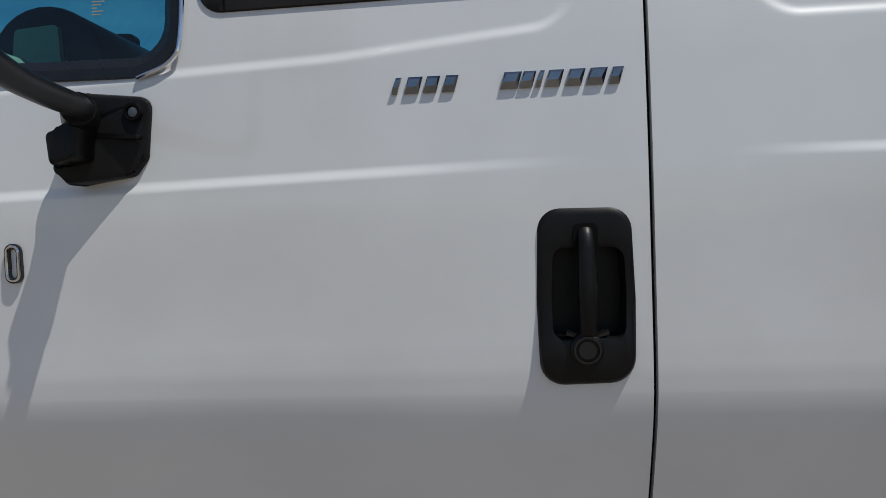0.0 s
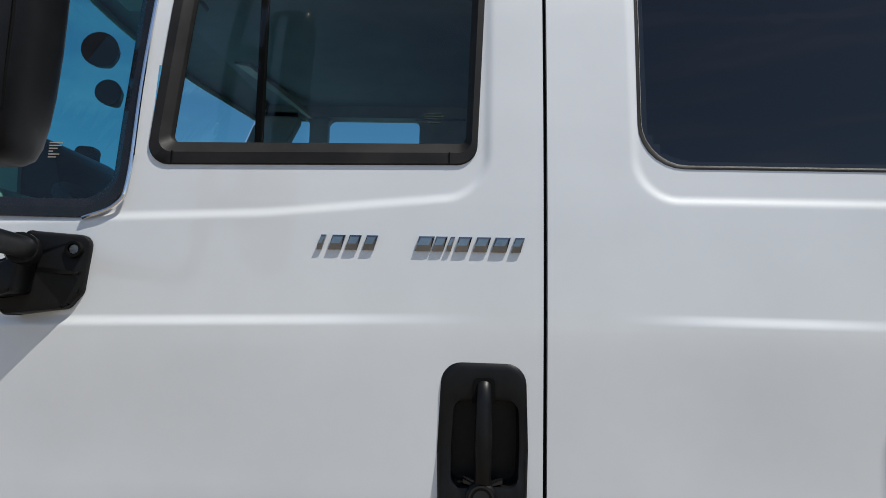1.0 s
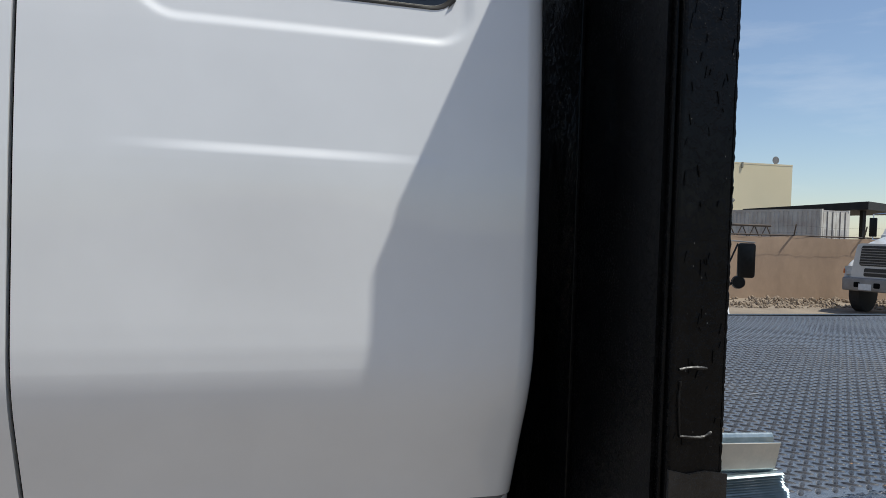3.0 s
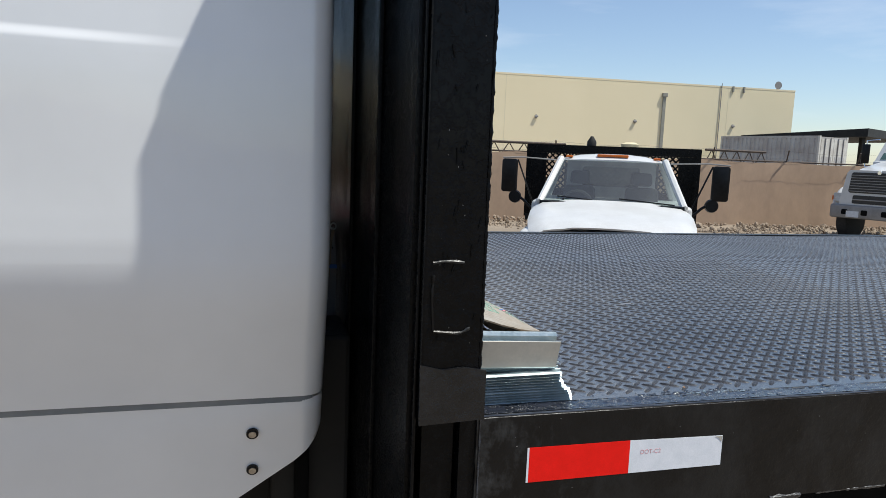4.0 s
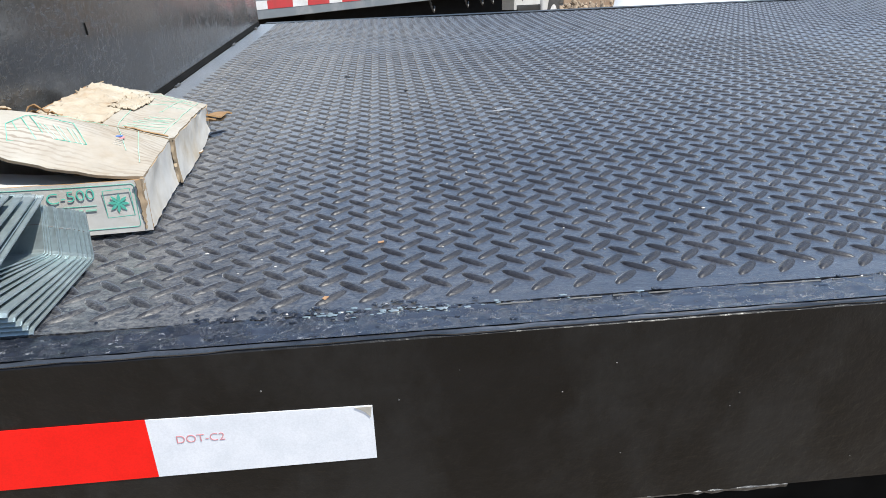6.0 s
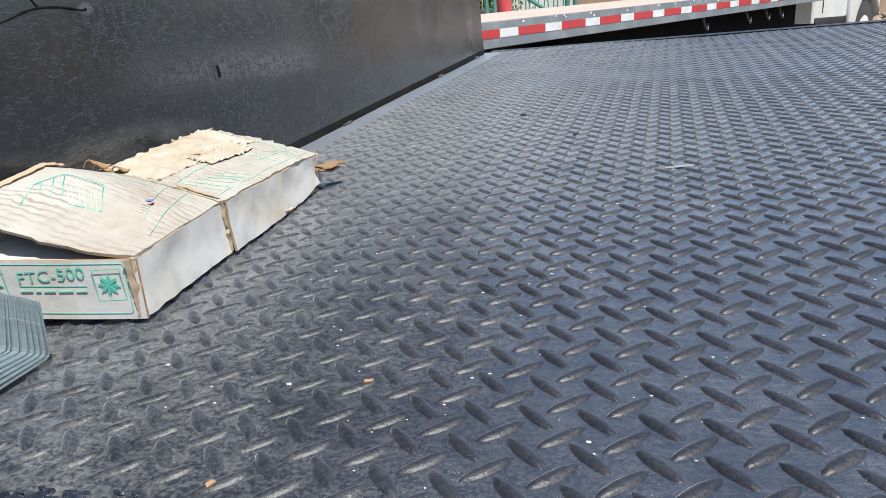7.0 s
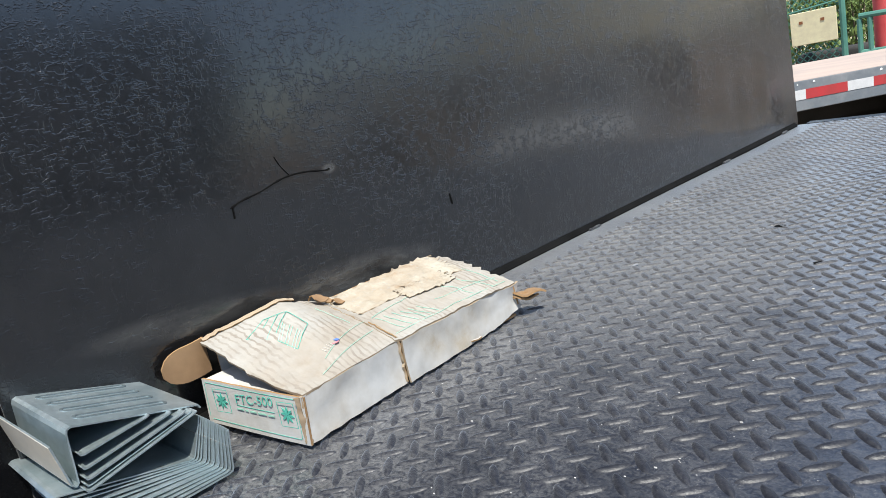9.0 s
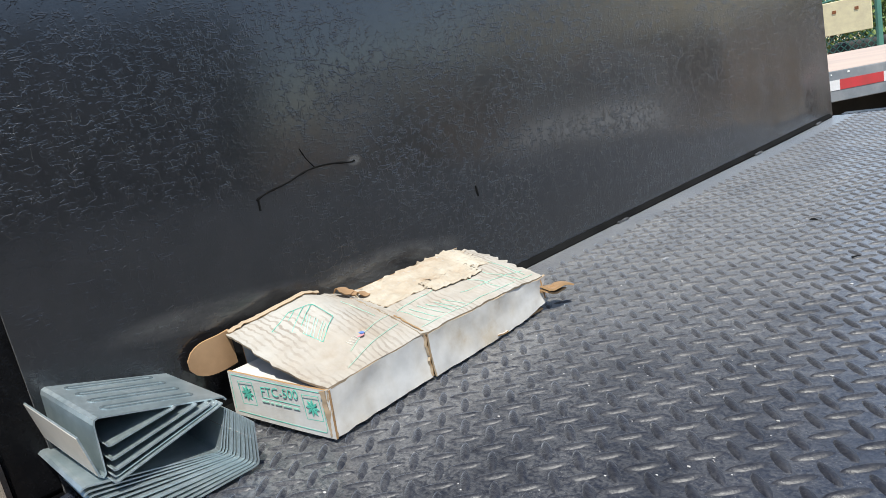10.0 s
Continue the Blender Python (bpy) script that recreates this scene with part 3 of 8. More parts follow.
def loft(sections, close=True, caps=True, bm=None):
    """Joins sections with the same number of points into a skin."""
    bm = bm or bmesh.new()
    rows = [[bm.verts.new(p) for p in s] for s in sections]
    fs = []
    k = len(rows[0])
    for a, b in zip(rows, rows[1:]):
        for i in range(k if close else k - 1):
            fs.append(bm.faces.new((a[i], a[(i + 1) % k], b[(i + 1) % k], b[i])))
    if caps and close:
        fs += [bm.faces.new(rows[0]), bm.faces.new(rows[-1])]
    bmesh.ops.recalc_face_normals(bm, faces=fs)
    return bm


def disc(centre, axis_way, r, depth, seg=20, bm=None):
    c, d = Vector(centre), Vector(axis_way).normalized()
    return tube([c, c + d * depth], r, seg, bm)


def letters(name, text, size, m, material, parent, depth=0.0004, width=None):
    """Words in the built-in font, as a mesh."""
    cu = bpy.data.curves.new(name, "FONT")
    cu.body, cu.size, cu.extrude, cu.align_x, cu.align_y = text, size, depth, "CENTER", "CENTER"
    cu.offset = -0.012 * size
    tmp = new(name + "_curve", cu)
    me = bpy.data.meshes.new_from_object(tmp.evaluated_get(bpy.context.evaluated_depsgraph_get()))
    bpy.data.objects.remove(tmp)
    me.materials.clear()
    me.materials.append(material)
    if width:
        xs = [v.co.x for v in me.vertices]
        k = width / (max(xs) - min(xs))
        for v in me.vertices:
            v.co.x *= k
    ob = new(name, me)
    ob.parent = parent
    ob.matrix_basis = m
    return ob


def weld_bead(bm, pts, r, seed):
    """A lumpy bead along a line."""
    rnd = random.Random(seed)
    path = smooth_path(pts, max(2, int(sum((Vector(a) - Vector(b)).length for a, b in zip(pts, pts[1:])) / 0.006 / max(1, len(pts) - 1))))
    tube(path, [r * rnd.uniform(0.65, 1.35) for _ in path], 6, bm)


# ---- ground ----
def build_ground():
    bm = bmesh.new()
    xs = [-900, -300, -80, -30] + [-20 + 1.0 * i for i in range(61)] + [50, 90, 300, 900]
    ys = [-900, -300, -80, -30, -12] + [-6 + 1.0 * i for i in range(36)] + [40, 60, 90, 300, 900]
    rows = []
    for y in ys:
        row = []
        for x in xs:
            near = 1.0 if abs(x) < 60 and -10 < y < 40 else 0.0
            h = 0.05 * noise.noise((x * 0.35, y * 0.35, 0)) + 0.03 * noise.noise((x * 1.1, y * 1.1, 4))
            row.append(bm.verts.new((x, y, GROUND + h * near)))
        rows.append(row)
    for a, b in zip(rows, rows[1:]):
        for i in range(len(xs) - 1):
            bm.faces.new((a[i], a[i + 1], b[i + 1], b[i]))
    return tagged(part("ground", bm, M["dirt"], smooth=True), "dry tan dirt and gravel yard ground", "ground", kind="structure")


build_ground()


# ---- the flatbed truck: cab ----
truck = thing("flatbed_truck", "white crew-cab flatbed truck with a black steel tread-plate deck", "truck")

PROFILE_Z = [0.70, 0.90, 0.98, 1.05, 1.12, 1.18, 1.24, 1.275, 1.30, 1.34, 1.38, 1.42, 1.55, 1.66, 1.75, 1.86, 2.0, 2.2, 2.4, 2.6]
PROFILE_Y = [0.18, 0.118, 0.094, 0.072, 0.0475, 0.0255, 0.002, -0.0120, -0.0205, -0.0295, -0.0325, -0.033, -0.033, -0.033, -0.030, -0.025, -0.014, 0.008, 0.04, 0.085]


def ease(a, b, v):
    t = min(1.0, max(0.0, (v - a) / (b - a)))
    return t * t * (3 - 2 * t)


def corner(a, b, r):
    """Signed depth inside a corner whose two sides lie at a and b, rounded by r."""
    if a < r and b < r:
        return r - math.hypot(r - a, r - b)
    return min(a, b)


def belt(x):
    return float(np.interp(x, [-1.4, -0.76, -0.22, 0.09, 0.2], [1.79, 1.815, 1.838, 1.868, 1.884]))


def base_y(z):
    lo, hi = np.interp(z - 0.03, PROFILE_Z, PROFILE_Y), np.interp(z + 0.03, PROFILE_Z, PROFILE_Y)
    return float((lo + hi + 2 * np.interp(z, PROFILE_Z, PROFILE_Y)) / 4)


def skin_y(x, z):
    """The outer skin of the cab's near side."""
    y = base_y(z) + 0.0035 * noise.noise((x * 2.6, z * 3.0, 3.3)) * ease(1.42, 1.28, z) * ease(1.12, 1.2, z)
    if x < 0.2325:
        inside = corner(z - belt(x), 0.142 - x, 0.07)
        line = 1.659 + 0.022 * (x + 0.75) / 0.9
        h = 0.0055 * ease(0.18, -0.25, x)
    else:
        inside = min(corner(z - 1.868, x - 0.374, 0.075), corner(z - 1.868, 0.90 - x, 0.06))
        line = 1.684 - 0.004 * (x - 0.36) / 0.5
        h = 0.0050 * ease(0.32, 0.58, x) * ease(0.90, 0.62, x)
    y += 0.0045 * ease(-0.005, 0.013, inside)
    # the ledge: the panel under the line stands out, and blends back further down
    y -= h * ease(line + 0.007, line - 0.012, z) * ease(line - 0.26, line - 0.03, z)
    if x > 0.998:
        k = min(0.0415, x - 0.998)
        y += 0.042 - math.sqrt(max(0.0, 0.042 ** 2 - k ** 2))
    return y


def inside_poly(x, z, pts):
    c = False
    for (ax, az), (bx, bz) in zip(pts, pts[1:] + pts[:1]):
        if (az > z) != (bz > z) and x < (bx - ax) * (z - az) / (bz - az) + ax:
            c = not c
    return c


def fillet(pts, radii, n=7):
    """Rounds the corners of a polygon."""
    out = []
    k = len(pts)
    for i in range(k):
        p, a, b, r = Vector(pts[i]), Vector(pts[i - 1]), Vector(pts[(i + 1) % k]), radii[i]
        u, v = (a - p).normalized(), (b - p).normalized()
        if r <= 0:
            out += [tuple(p)] * (n + 1)
            continue
        ang = u.angle(v)
        d = r / math.tan(ang / 2)
        c = p + (u + v).normalized() * (r / math.sin(ang / 2))
        s, e = p + u * d - c, p + v * d - c
        a0 = math.atan2(s.y, s.x)
        da = (math.atan2(e.y, e.x) - a0 + math.pi) % (2 * math.pi) - math.pi
        out += [(c.x + r * math.cos(a0 + da * t / n), c.y + r * math.sin(a0 + da * t / n)) for t in range(n + 1)]
    return out


def dense(pts, n=7, extra=14):
    """Adds points along the straight runs between rounded corners."""
    out = []
    k = len(pts)
    for i in range(0, k, n + 1):
        out += pts[i:i + n + 1]
        a, b = pts[i + n], pts[(i + n + 1) % k]
        out += [(a[0] + (b[0] - a[0]) * t / (extra + 1), a[1] + (b[1] - a[1]) * t / (extra + 1)) for t in range(1, extra + 1)]
    return out


DOOR_WIN_OUT = fillet([(-0.424, 1.919), (0.121, 1.926), (0.142, 2.52), (-0.392, 2.52)], [0.036, 0.034, 0.04, 0.04])
DOOR_WIN_IN = fillet([(-0.390, 1.963), (0.102, 1.967), (0.117, 2.49), (-0.358, 2.49)], [0.012, 0.012, 0.03, 0.03])
QUARTER_OUT = fillet([(-1.15, 1.835), (-0.452, 1.826), (-0.428, 2.50), (-1.15, 2.50)], [0.05, 0.075, 0.04, 0.04])
QUARTER_IN = fillet([(-1.12, 1.868), (-0.479, 1.861), (-0.457, 2.47), (-1.12, 2.47)], [0.03, 0.052, 0.03, 0.03])
REAR_WIN = fillet([(0.383, 1.925), (0.879, 1.925), (0.879, 2.50), (0.389, 2.50)], [0.075, 0.045, 0.05, 0.05])
HANDLE_OUT = fillet([(0.0695, 1.355), (0.2035, 1.358), (0.2072, 1.48), (0.202, 1.609), (0.0710, 1.611), (0.0655, 1.48)], [0.034, 0.038, 0.25, 0.032, 0.032, 0.25])
HANDLE_IN = fillet([(0.0885, 1.424), (0.189, 1.424), (0.192, 1.485), (0.190, 1.552), (0.092, 1.552), (0.0885, 1.485)], [0.016, 0.016, 0.10, 0.020, 0.018, 0.10])


DOOR_WIN_OUT, DOOR_WIN_IN, QUARTER_OUT, QUARTER_IN, REAR_WIN = (dense(w) for w in (DOOR_WIN_OUT, DOOR_WIN_IN, QUARTER_OUT, QUARTER_IN, REAR_WIN))


def shrink(pts, d):
    cx, cz = sum(p[0] for p in pts) / len(pts), sum(p[1] for p in pts) / len(pts)
    w, h = max(p[0] for p in pts) - min(p[0] for p in pts), max(p[1] for p in pts) - min(p[1] for p in pts)
    return [(cx + (x - cx) * (1 - 2 * d / w), cz + (z - cz) * (1 - 2 * d / h)) for x, z in pts]


def steps(a, b, coarse, fine):
    """Even steps from a to b, closer within the given stretches."""
    out, v = [a], a
    while v < b - 1e-6:
        d = min([coarse] + [s for lo, hi, s in fine if lo - coarse < v < hi])
        v = min(b, v + d)
        out.append(v)
    return out


def skin(x0, x1, z0, z1, holes, turn_in):
    """A stretch of the cab's side, with its edges folded inwards."""
    bm = bmesh.new()
    xs = steps(x0, x1, 0.02, [(0.055, 0.215, 0.004), (0.36, 0.46, 0.004), (0.83, 0.91, 0.007), (0.98, 1.06, 0.004)])
    zs = steps(z0, z1, 0.016, [(1.345, 1.625, 0.004), (1.635, 1.70, 0.0016), (1.78, 1.95, 0.0026), (2.0, 2.6, 0.02)])
    grid = [[bm.verts.new((x, skin_y(x, z), z)) for x in xs] for z in zs]
    for j in range(len(zs) - 1):
        for i in range(len(xs) - 1):
            cx, cz = (xs[i] + xs[i + 1]) / 2, (zs[j] + zs[j + 1]) / 2
            if any(inside_poly(cx, cz, h) for h in holes):
                continue
            bm.faces.new((grid[j][i], grid[j][i + 1], grid[j + 1][i + 1], grid[j + 1][i]))
    # folds
    for j in range(len(zs) - 1):
        for i, s in turn_in:
            a, b = grid[j][i], grid[j + 1][i]
            c, d = (bm.verts.new((v.co.x, v.co.y + s, v.co.z)) for v in (a, b))
            bm.faces.new((a, b, d, c) if i == 0 else (b, a, c, d))
    for row in (grid[0],):
        lower = [bm.verts.new((v.co.x, v.co.y + 0.03, v.co.z)) for v in row]
        for i in range(len(row) - 1):
            bm.faces.new((row[i], lower[i], lower[i + 1], row[i + 1]))
    for v in [v for v in bm.verts if not v.link_faces]:
        bm.verts.remove(v)
    return bm


door = part("door", skin(-1.30, 0.2290, 1.084, 2.56, [shrink(DOOR_WIN_OUT, 0.005), shrink(QUARTER_OUT, 0.012), shrink(HANDLE_OUT, 0.008)], [(-1, 0.03)]),
            M["white_paint"], truck, "white painted front cab door", smooth=True)
part("rear_cab_panel", skin(0.2355, 1.0395, 1.084, 2.56, [shrink(REAR_WIN, 0.014)], [(0, 0.03), (-1, 0.03)]),
     M["white_paint"], truck, "white painted rear cab side", smooth=True)


def skirt():
    """The lower panel under the seam, cut off at its rear corner."""
    bm = bmesh.new()
    xs = steps(-1.3, 1.0395, 0.05, [(0.97, 1.06, 0.004)])
    rows = []
    for k in range(9):
        row = []
        for x in xs:
            low = float(np.interp(x, [-2.0, 0.57, 0.65, 0.99, 1.015, 1.03, 1.0395], [0.62, 0.62, 0.68, 0.938, 0.962, 0.984, 1.008]))
            z = 1.0735 + (low - 1.0735) * k / 8
            row.append(bm.verts.new((x, skin_y(min(x, 1.039), z) + 0.006 + (0.006 if k == 0 else 0), z)))
        rows.append(row)
    for a, b in zip(rows, rows[1:]):
        for i in range(len(xs) - 1):
            bm.faces.new((a[i], b[i], b[i + 1], a[i + 1]))
    for r in (rows[0], rows[-1]):
        back = [bm.verts.new((v.co.x, v.co.y + 0.05, v.co.z)) for v in r]
        for i in range(len(xs) - 1):
            bm.faces.new((r[i], r[i + 1], back[i + 1], back[i]))
    bmesh.ops.recalc_face_normals(bm, faces=bm.faces[:])
    return bm


lower_skirt = part("skirt_panel", skirt(), M["white_paint"], truck, "white painted lower cab skirt", smooth=True)


def fastener(x, z, r, parent, name="screw"):
    y = skin_y(x, z)
    way = Vector((0, -1, -0.25)).normalized()
    c = Vector((x, y + 0.004, z))
    bm = disc(c, way, r, 0.004, 18)
    ob = part(name, bm, M["black_plastic"], parent, "dark recessed screw", smooth=True)
    bm = disc(c, way, r * 0.62, 0.0065, 12)
    disc(c, way, r * 0.25, 0.0066, 6, bm)
    part("screw_head", bm, M["steel_bolt"], ob, "bare steel screw head", smooth=True)


for zz in (1.008, 0.927):
    fastener(0.913, zz, 0.011, lower_skirt)

# dark rubber behind the door gap and the seam
bm = bmesh.new()
zs = steps(1.07, 2.56, 0.05, [])
for x0, x1 in ((0.222, 0.243),):
    loft([[(x0, skin_y(0.2, z) + 0.016, z), (x1, skin_y(0.2, z) + 0.016, z), (x1, skin_y(0.2, z) + 0.03, z), (x0, skin_y(0.2, z) + 0.03, z)] for z in zs], bm=bm)
part("door_seal", bm, M["gap_black"], truck, "black rubber door seal")
sx = steps(-1.3, 1.02, 0.05, [(0.98, 1.06, 0.005)])
bm = loft([[(x, skin_y(x, 1.08) + d, z) for d, z in ((0.014, 1.068), (0.014, 1.092), (0.030, 1.092), (0.030, 1.068))] for x in sx])
part("seam_seal", bm, M["grey_rail"], truck, "blue-grey seam over the skirt")


# ---- windows of the near side ----
def side_frame(outer, inner, proud, deep, name, material, parent, label, soft=0.006):
    """A moulding that follows the skin, rounded on its front."""
    bm = bmesh.new()
    k = len(outer)
    rings = []
    for f, d in ((0.0, 0.006), (0.015, -proud * 0.5), (0.06, -proud), (0.50, -proud), (0.55, 0.1 * deep - proud), (0.93, 0.5 * deep - proud), (0.96, 0.6 * deep - proud), (1.0, deep)):
        rings.append([bm.verts.new((o[0] + (i[0] - o[0]) * f, base_y(o[1] + (i[1] - o[1]) * f) + d + 0.004, o[1] + (i[1] - o[1]) * f)) for o, i in zip(outer, inner)])
    for a, b in zip(rings, rings[1:]):
        for i in range(k):
            bm.faces.new((a[i], a[(i + 1) % k], b[(i + 1) % k], b[i]))
    bmesh.ops.recalc_face_normals(bm, faces=bm.faces[:])
    return part(name, bm, material, parent, label, smooth=True)


def side_glass(outline, sink, name, material, parent, label, thick=0.004):
    bm = bmesh.new()
    us, cs = 10, len(outline)
    cx, cz = sum(p[0] for p in outline) / cs, sum(p[1] for p in outline) / cs
    front = [[bm.verts.new((cx + (x - cx) * t / us, base_y(cz + (z - cz) * t / us) + sink, cz + (z - cz) * t / us)) for x, z in outline] for t in range(1, us + 1)]
    c = bm.verts.new((cx, base_y(cz) + sink, cz))
    for i in range(cs):
        j = (i + 1) % cs
        if outline[i] != outline[j]:
            bm.faces.new((c, front[0][i], front[0][j]))
    for a, b in zip(front, front[1:]):
        for i in range(cs):
            j = (i + 1) % cs
            if outline[i] != outline[j]:
                bm.faces.new((a[i], b[i], b[j], a[j]))
    bmesh.ops.recalc_face_normals(bm, faces=bm.faces[:])
    ob = part(name, bm, material, parent, label, smooth=True)
    ob.visible_shadow = False
    return ob


door_window = side_frame(DOOR_WIN_OUT, DOOR_WIN_IN, 0.003, 0.022, "door_window_frame", M["rubber"], truck, "thick black rubber window frame")
side_glass(DOOR_WIN_IN, 0.024, "door_glass", M["door_glass"], door_window, "dark tinted door glass")
# corner joints of the moulding and the divider of the sliding pane
for x0, z0, x1, z1 in ((0.0755, 1.928, 0.0770, 1.947), (-0.3815, 1.922, -0.3800, 1.943)):
    part("moulding_joint", block((x0, base_y(z0) + 0.0004, z0), (x1, base_y(z0) + 0.008, z1)), M["gap_black"], door_window)
for k, (u, w, z) in enumerate(((0.034, 0.030, 2.019), (0.030, 0.012, 2.0145), (0.044, 0.022, 2.0145), (0.034, 0.026, 2.010), (0.028, 0.010, 2.004), (0.042, 0.018, 2.004))):
    part("glass_print", block((u, base_y(z) + 0.0225, z), (u + w, base_y(z) + 0.0232, z + 0.0016)), M["ink_dark"], door_window)
bm = block((-0.262, base_y(2.2) + 0.026, 1.968), (-0.249, base_y(2.2) + 0.040, 2.49), 0.002)
part("pane_divider", bm, M["gap_black"], door_window, "thin black pane divider")
quarter = side_frame(QUARTER_OUT, QUARTER_IN, 0.006, 0.016, "quarter_window_frame", M["black_gloss"], truck, "black bonded edge of the front quarter glass")
side_glass(QUARTER_IN, 0.014, "quarter_glass", M["blue_glass"], quarter, "clear blue-tinted quarter glass")
# bright bead along the rear edge of the quarter glass
bm = tube(smooth_path([(-0.515, base_y(1.83) - 0.003, 1.8265), (-0.462, base_y(1.85) - 0.004, 1.85), (-0.4455, base_y(1.9) - 0.004, 1.90), (-0.440, base_y(2.1) - 0.004, 2.10), (-0.427, base_y(2.5) - 0.004, 2.50)], 6), 0.0035, 8)
part("bright_bead", bm, M["chrome"], quarter, "thin bright metal bead", smooth=True)
# dot band and maker's print on the quarter glass, as bars
for k, (w, z) in enumerate(((0.022, 1.925), (0.020, 1.920), (0.014, 1.915), (0.007, 1.910), (0.018, 1.905), (0.013, 1.900))):
    bm = block((-0.592, base_y(z) + 0.0115, z + 0.03), (-0.592 + w, base_y(z) + 0.0125, z + 0.0318))
    part("glass_print", bm, M["ink_grey"], quarter)
rear_window = side_frame(REAR_WIN, shrink(REAR_WIN, 0.007), 0.0008, 0.003, "rear_window_edge", M["rubber"], truck, "thin black edge of the rear side window")
side_glass(shrink(REAR_WIN, 0.006), 0.003, "rear_glass", M["privacy_glass"], rear_window, "very dark privacy glass")
bm = bmesh.new()
for z0 in (1.928,):
    prism([(0.860, 1.930), (0.873, 1.943), (0.870, 1.947), (0.864, 1.939)], base_y(1.93) + 0.0005, base_y(1.93) + 0.005, bm=bm)
part("seal_end", bm, M["rubber"], rear_window, "loose end of the window seal")

# ---- door handle ----
hy = -0.033
bm = bmesh.new()
rings = []
for inset, share, d in ((0.0, 0, 0.004), (0.0012, 0, -0.003), (0.004, 0, -0.0075), (0.009, 0, -0.0125), (0.012, 0, -0.0135), (0, 0.90, -0.0130), (0, 0.97, -0.0115), (0, 1.0, -0.007), (0, 1.0, 0.045)):
    ring = []
    for o, i in zip(HANDLE_OUT, HANDLE_IN):
        gap = math.hypot(i[0] - o[0], i[1] - o[1])
        f = share or min(0.85, inset / gap)
        full = 0.40 + 0.60 * ease(1.42, 1.375, o[1]) if d < 0 else 1.0
        ring.append(bm.verts.new((o[0] + (i[0] - o[0]) * f, hy + d * full, o[1] + (i[1] - o[1]) * f)))
    rings.append(ring)
for a, b in zip(rings, rings[1:]):
    for i in range(len(a)):
        j = (i + 1) % len(a)
        bm.faces.new((a[i], a[j], b[j], b[i]))
bm.faces.new(rings[-1])
bmesh.ops.recalc_face_normals(bm, faces=bm.faces[:])
part("handle_plate", bm, M["black_plastic"], door, "black plastic handle surround with a deep cup", smooth=True)
hz = hy - 0.001
# notch over the grip and collar round the lock
bm = prism(fillet([(0.119, 1.548), (0.155, 1.548), (0.154, 1.587), (0.121, 1.587)], [0.002, 0.002, 0.008, 0.008], 4), hy - 0.0098, hy - 0.006)
part("handle_notch", bm, M["gap_black"], door, "dark slot over the grip")
sec = []
for z, y, w, t in ((1.582, -0.022, 0.0105, 0.006), (1.572, -0.030, 0.0110, 0.008), (1.55, -0.034, 0.0118, 0.009), (1.52, -0.038, 0.0130, 0.009), (1.49, -0.040, 0.0136, 0.009), (1.46, -0.038, 0.0128, 0.009), (1.44, -0.034, 0.0120, 0.009), (1.425, -0.030, 0.014, 0.008)):
    cxg = 0.137
    sec.append([(cxg + w * math.cos(a), hz + y + 0.019 + t * math.sin(a), z) for a in [2 * math.pi * k / 14 for k in range(14)]])
part("handle_grip", loft(sec), M["black_plastic"], door, "black pull grip", smooth=True)
bm = tube([(0.1345, hz - 0.004, 1.409), (0.1345, hz - 0.016, 1.409), (0.1345, hz - 0.019, 1.409)], [0.0245, 0.0235, 0.020], 24)
part("lock_collar", bm, M["black_plastic"], door, "round black lock collar", smooth=True)
bm = ring_prism([(0.1345 + 0.0195 * math.cos(a), 1.409 + 0.0195 * math.sin(a)) for a in [2 * math.pi * k / 24 for k in range(24)]],
                [(0.1345 + 0.0165 * math.cos(a), 1.409 + 0.0165 * math.sin(a)) for a in [2 * math.pi * k / 24 for k in range(24)]], hz - 0.022, hz - 0.017)
part("lock_rim", bm, M["black_gloss"], door, "glossy rim of the lock", smooth=True)
bm = disc((0.1345, hz - 0.018, 1.409), (0, -1, 0), 0.0125, 0.0035, 20)
part("lock_cylinder", bm, M["dark_steel"], door, "dull dark lock cylinder", smooth=True)
for s in (-1, 1):
    bm = prism([(0.137 + s * 0.012, 1.4265), (0.137 + s * 0.030, 1.4345), (0.137 + s * 0.030, 1.4285), (0.137 + s * 0.014, 1.4245)], hz - 0.006, hz + 0.02)
    part("handle_lever", bm, M["black_gloss"], door, "dark metal lever in the cup")

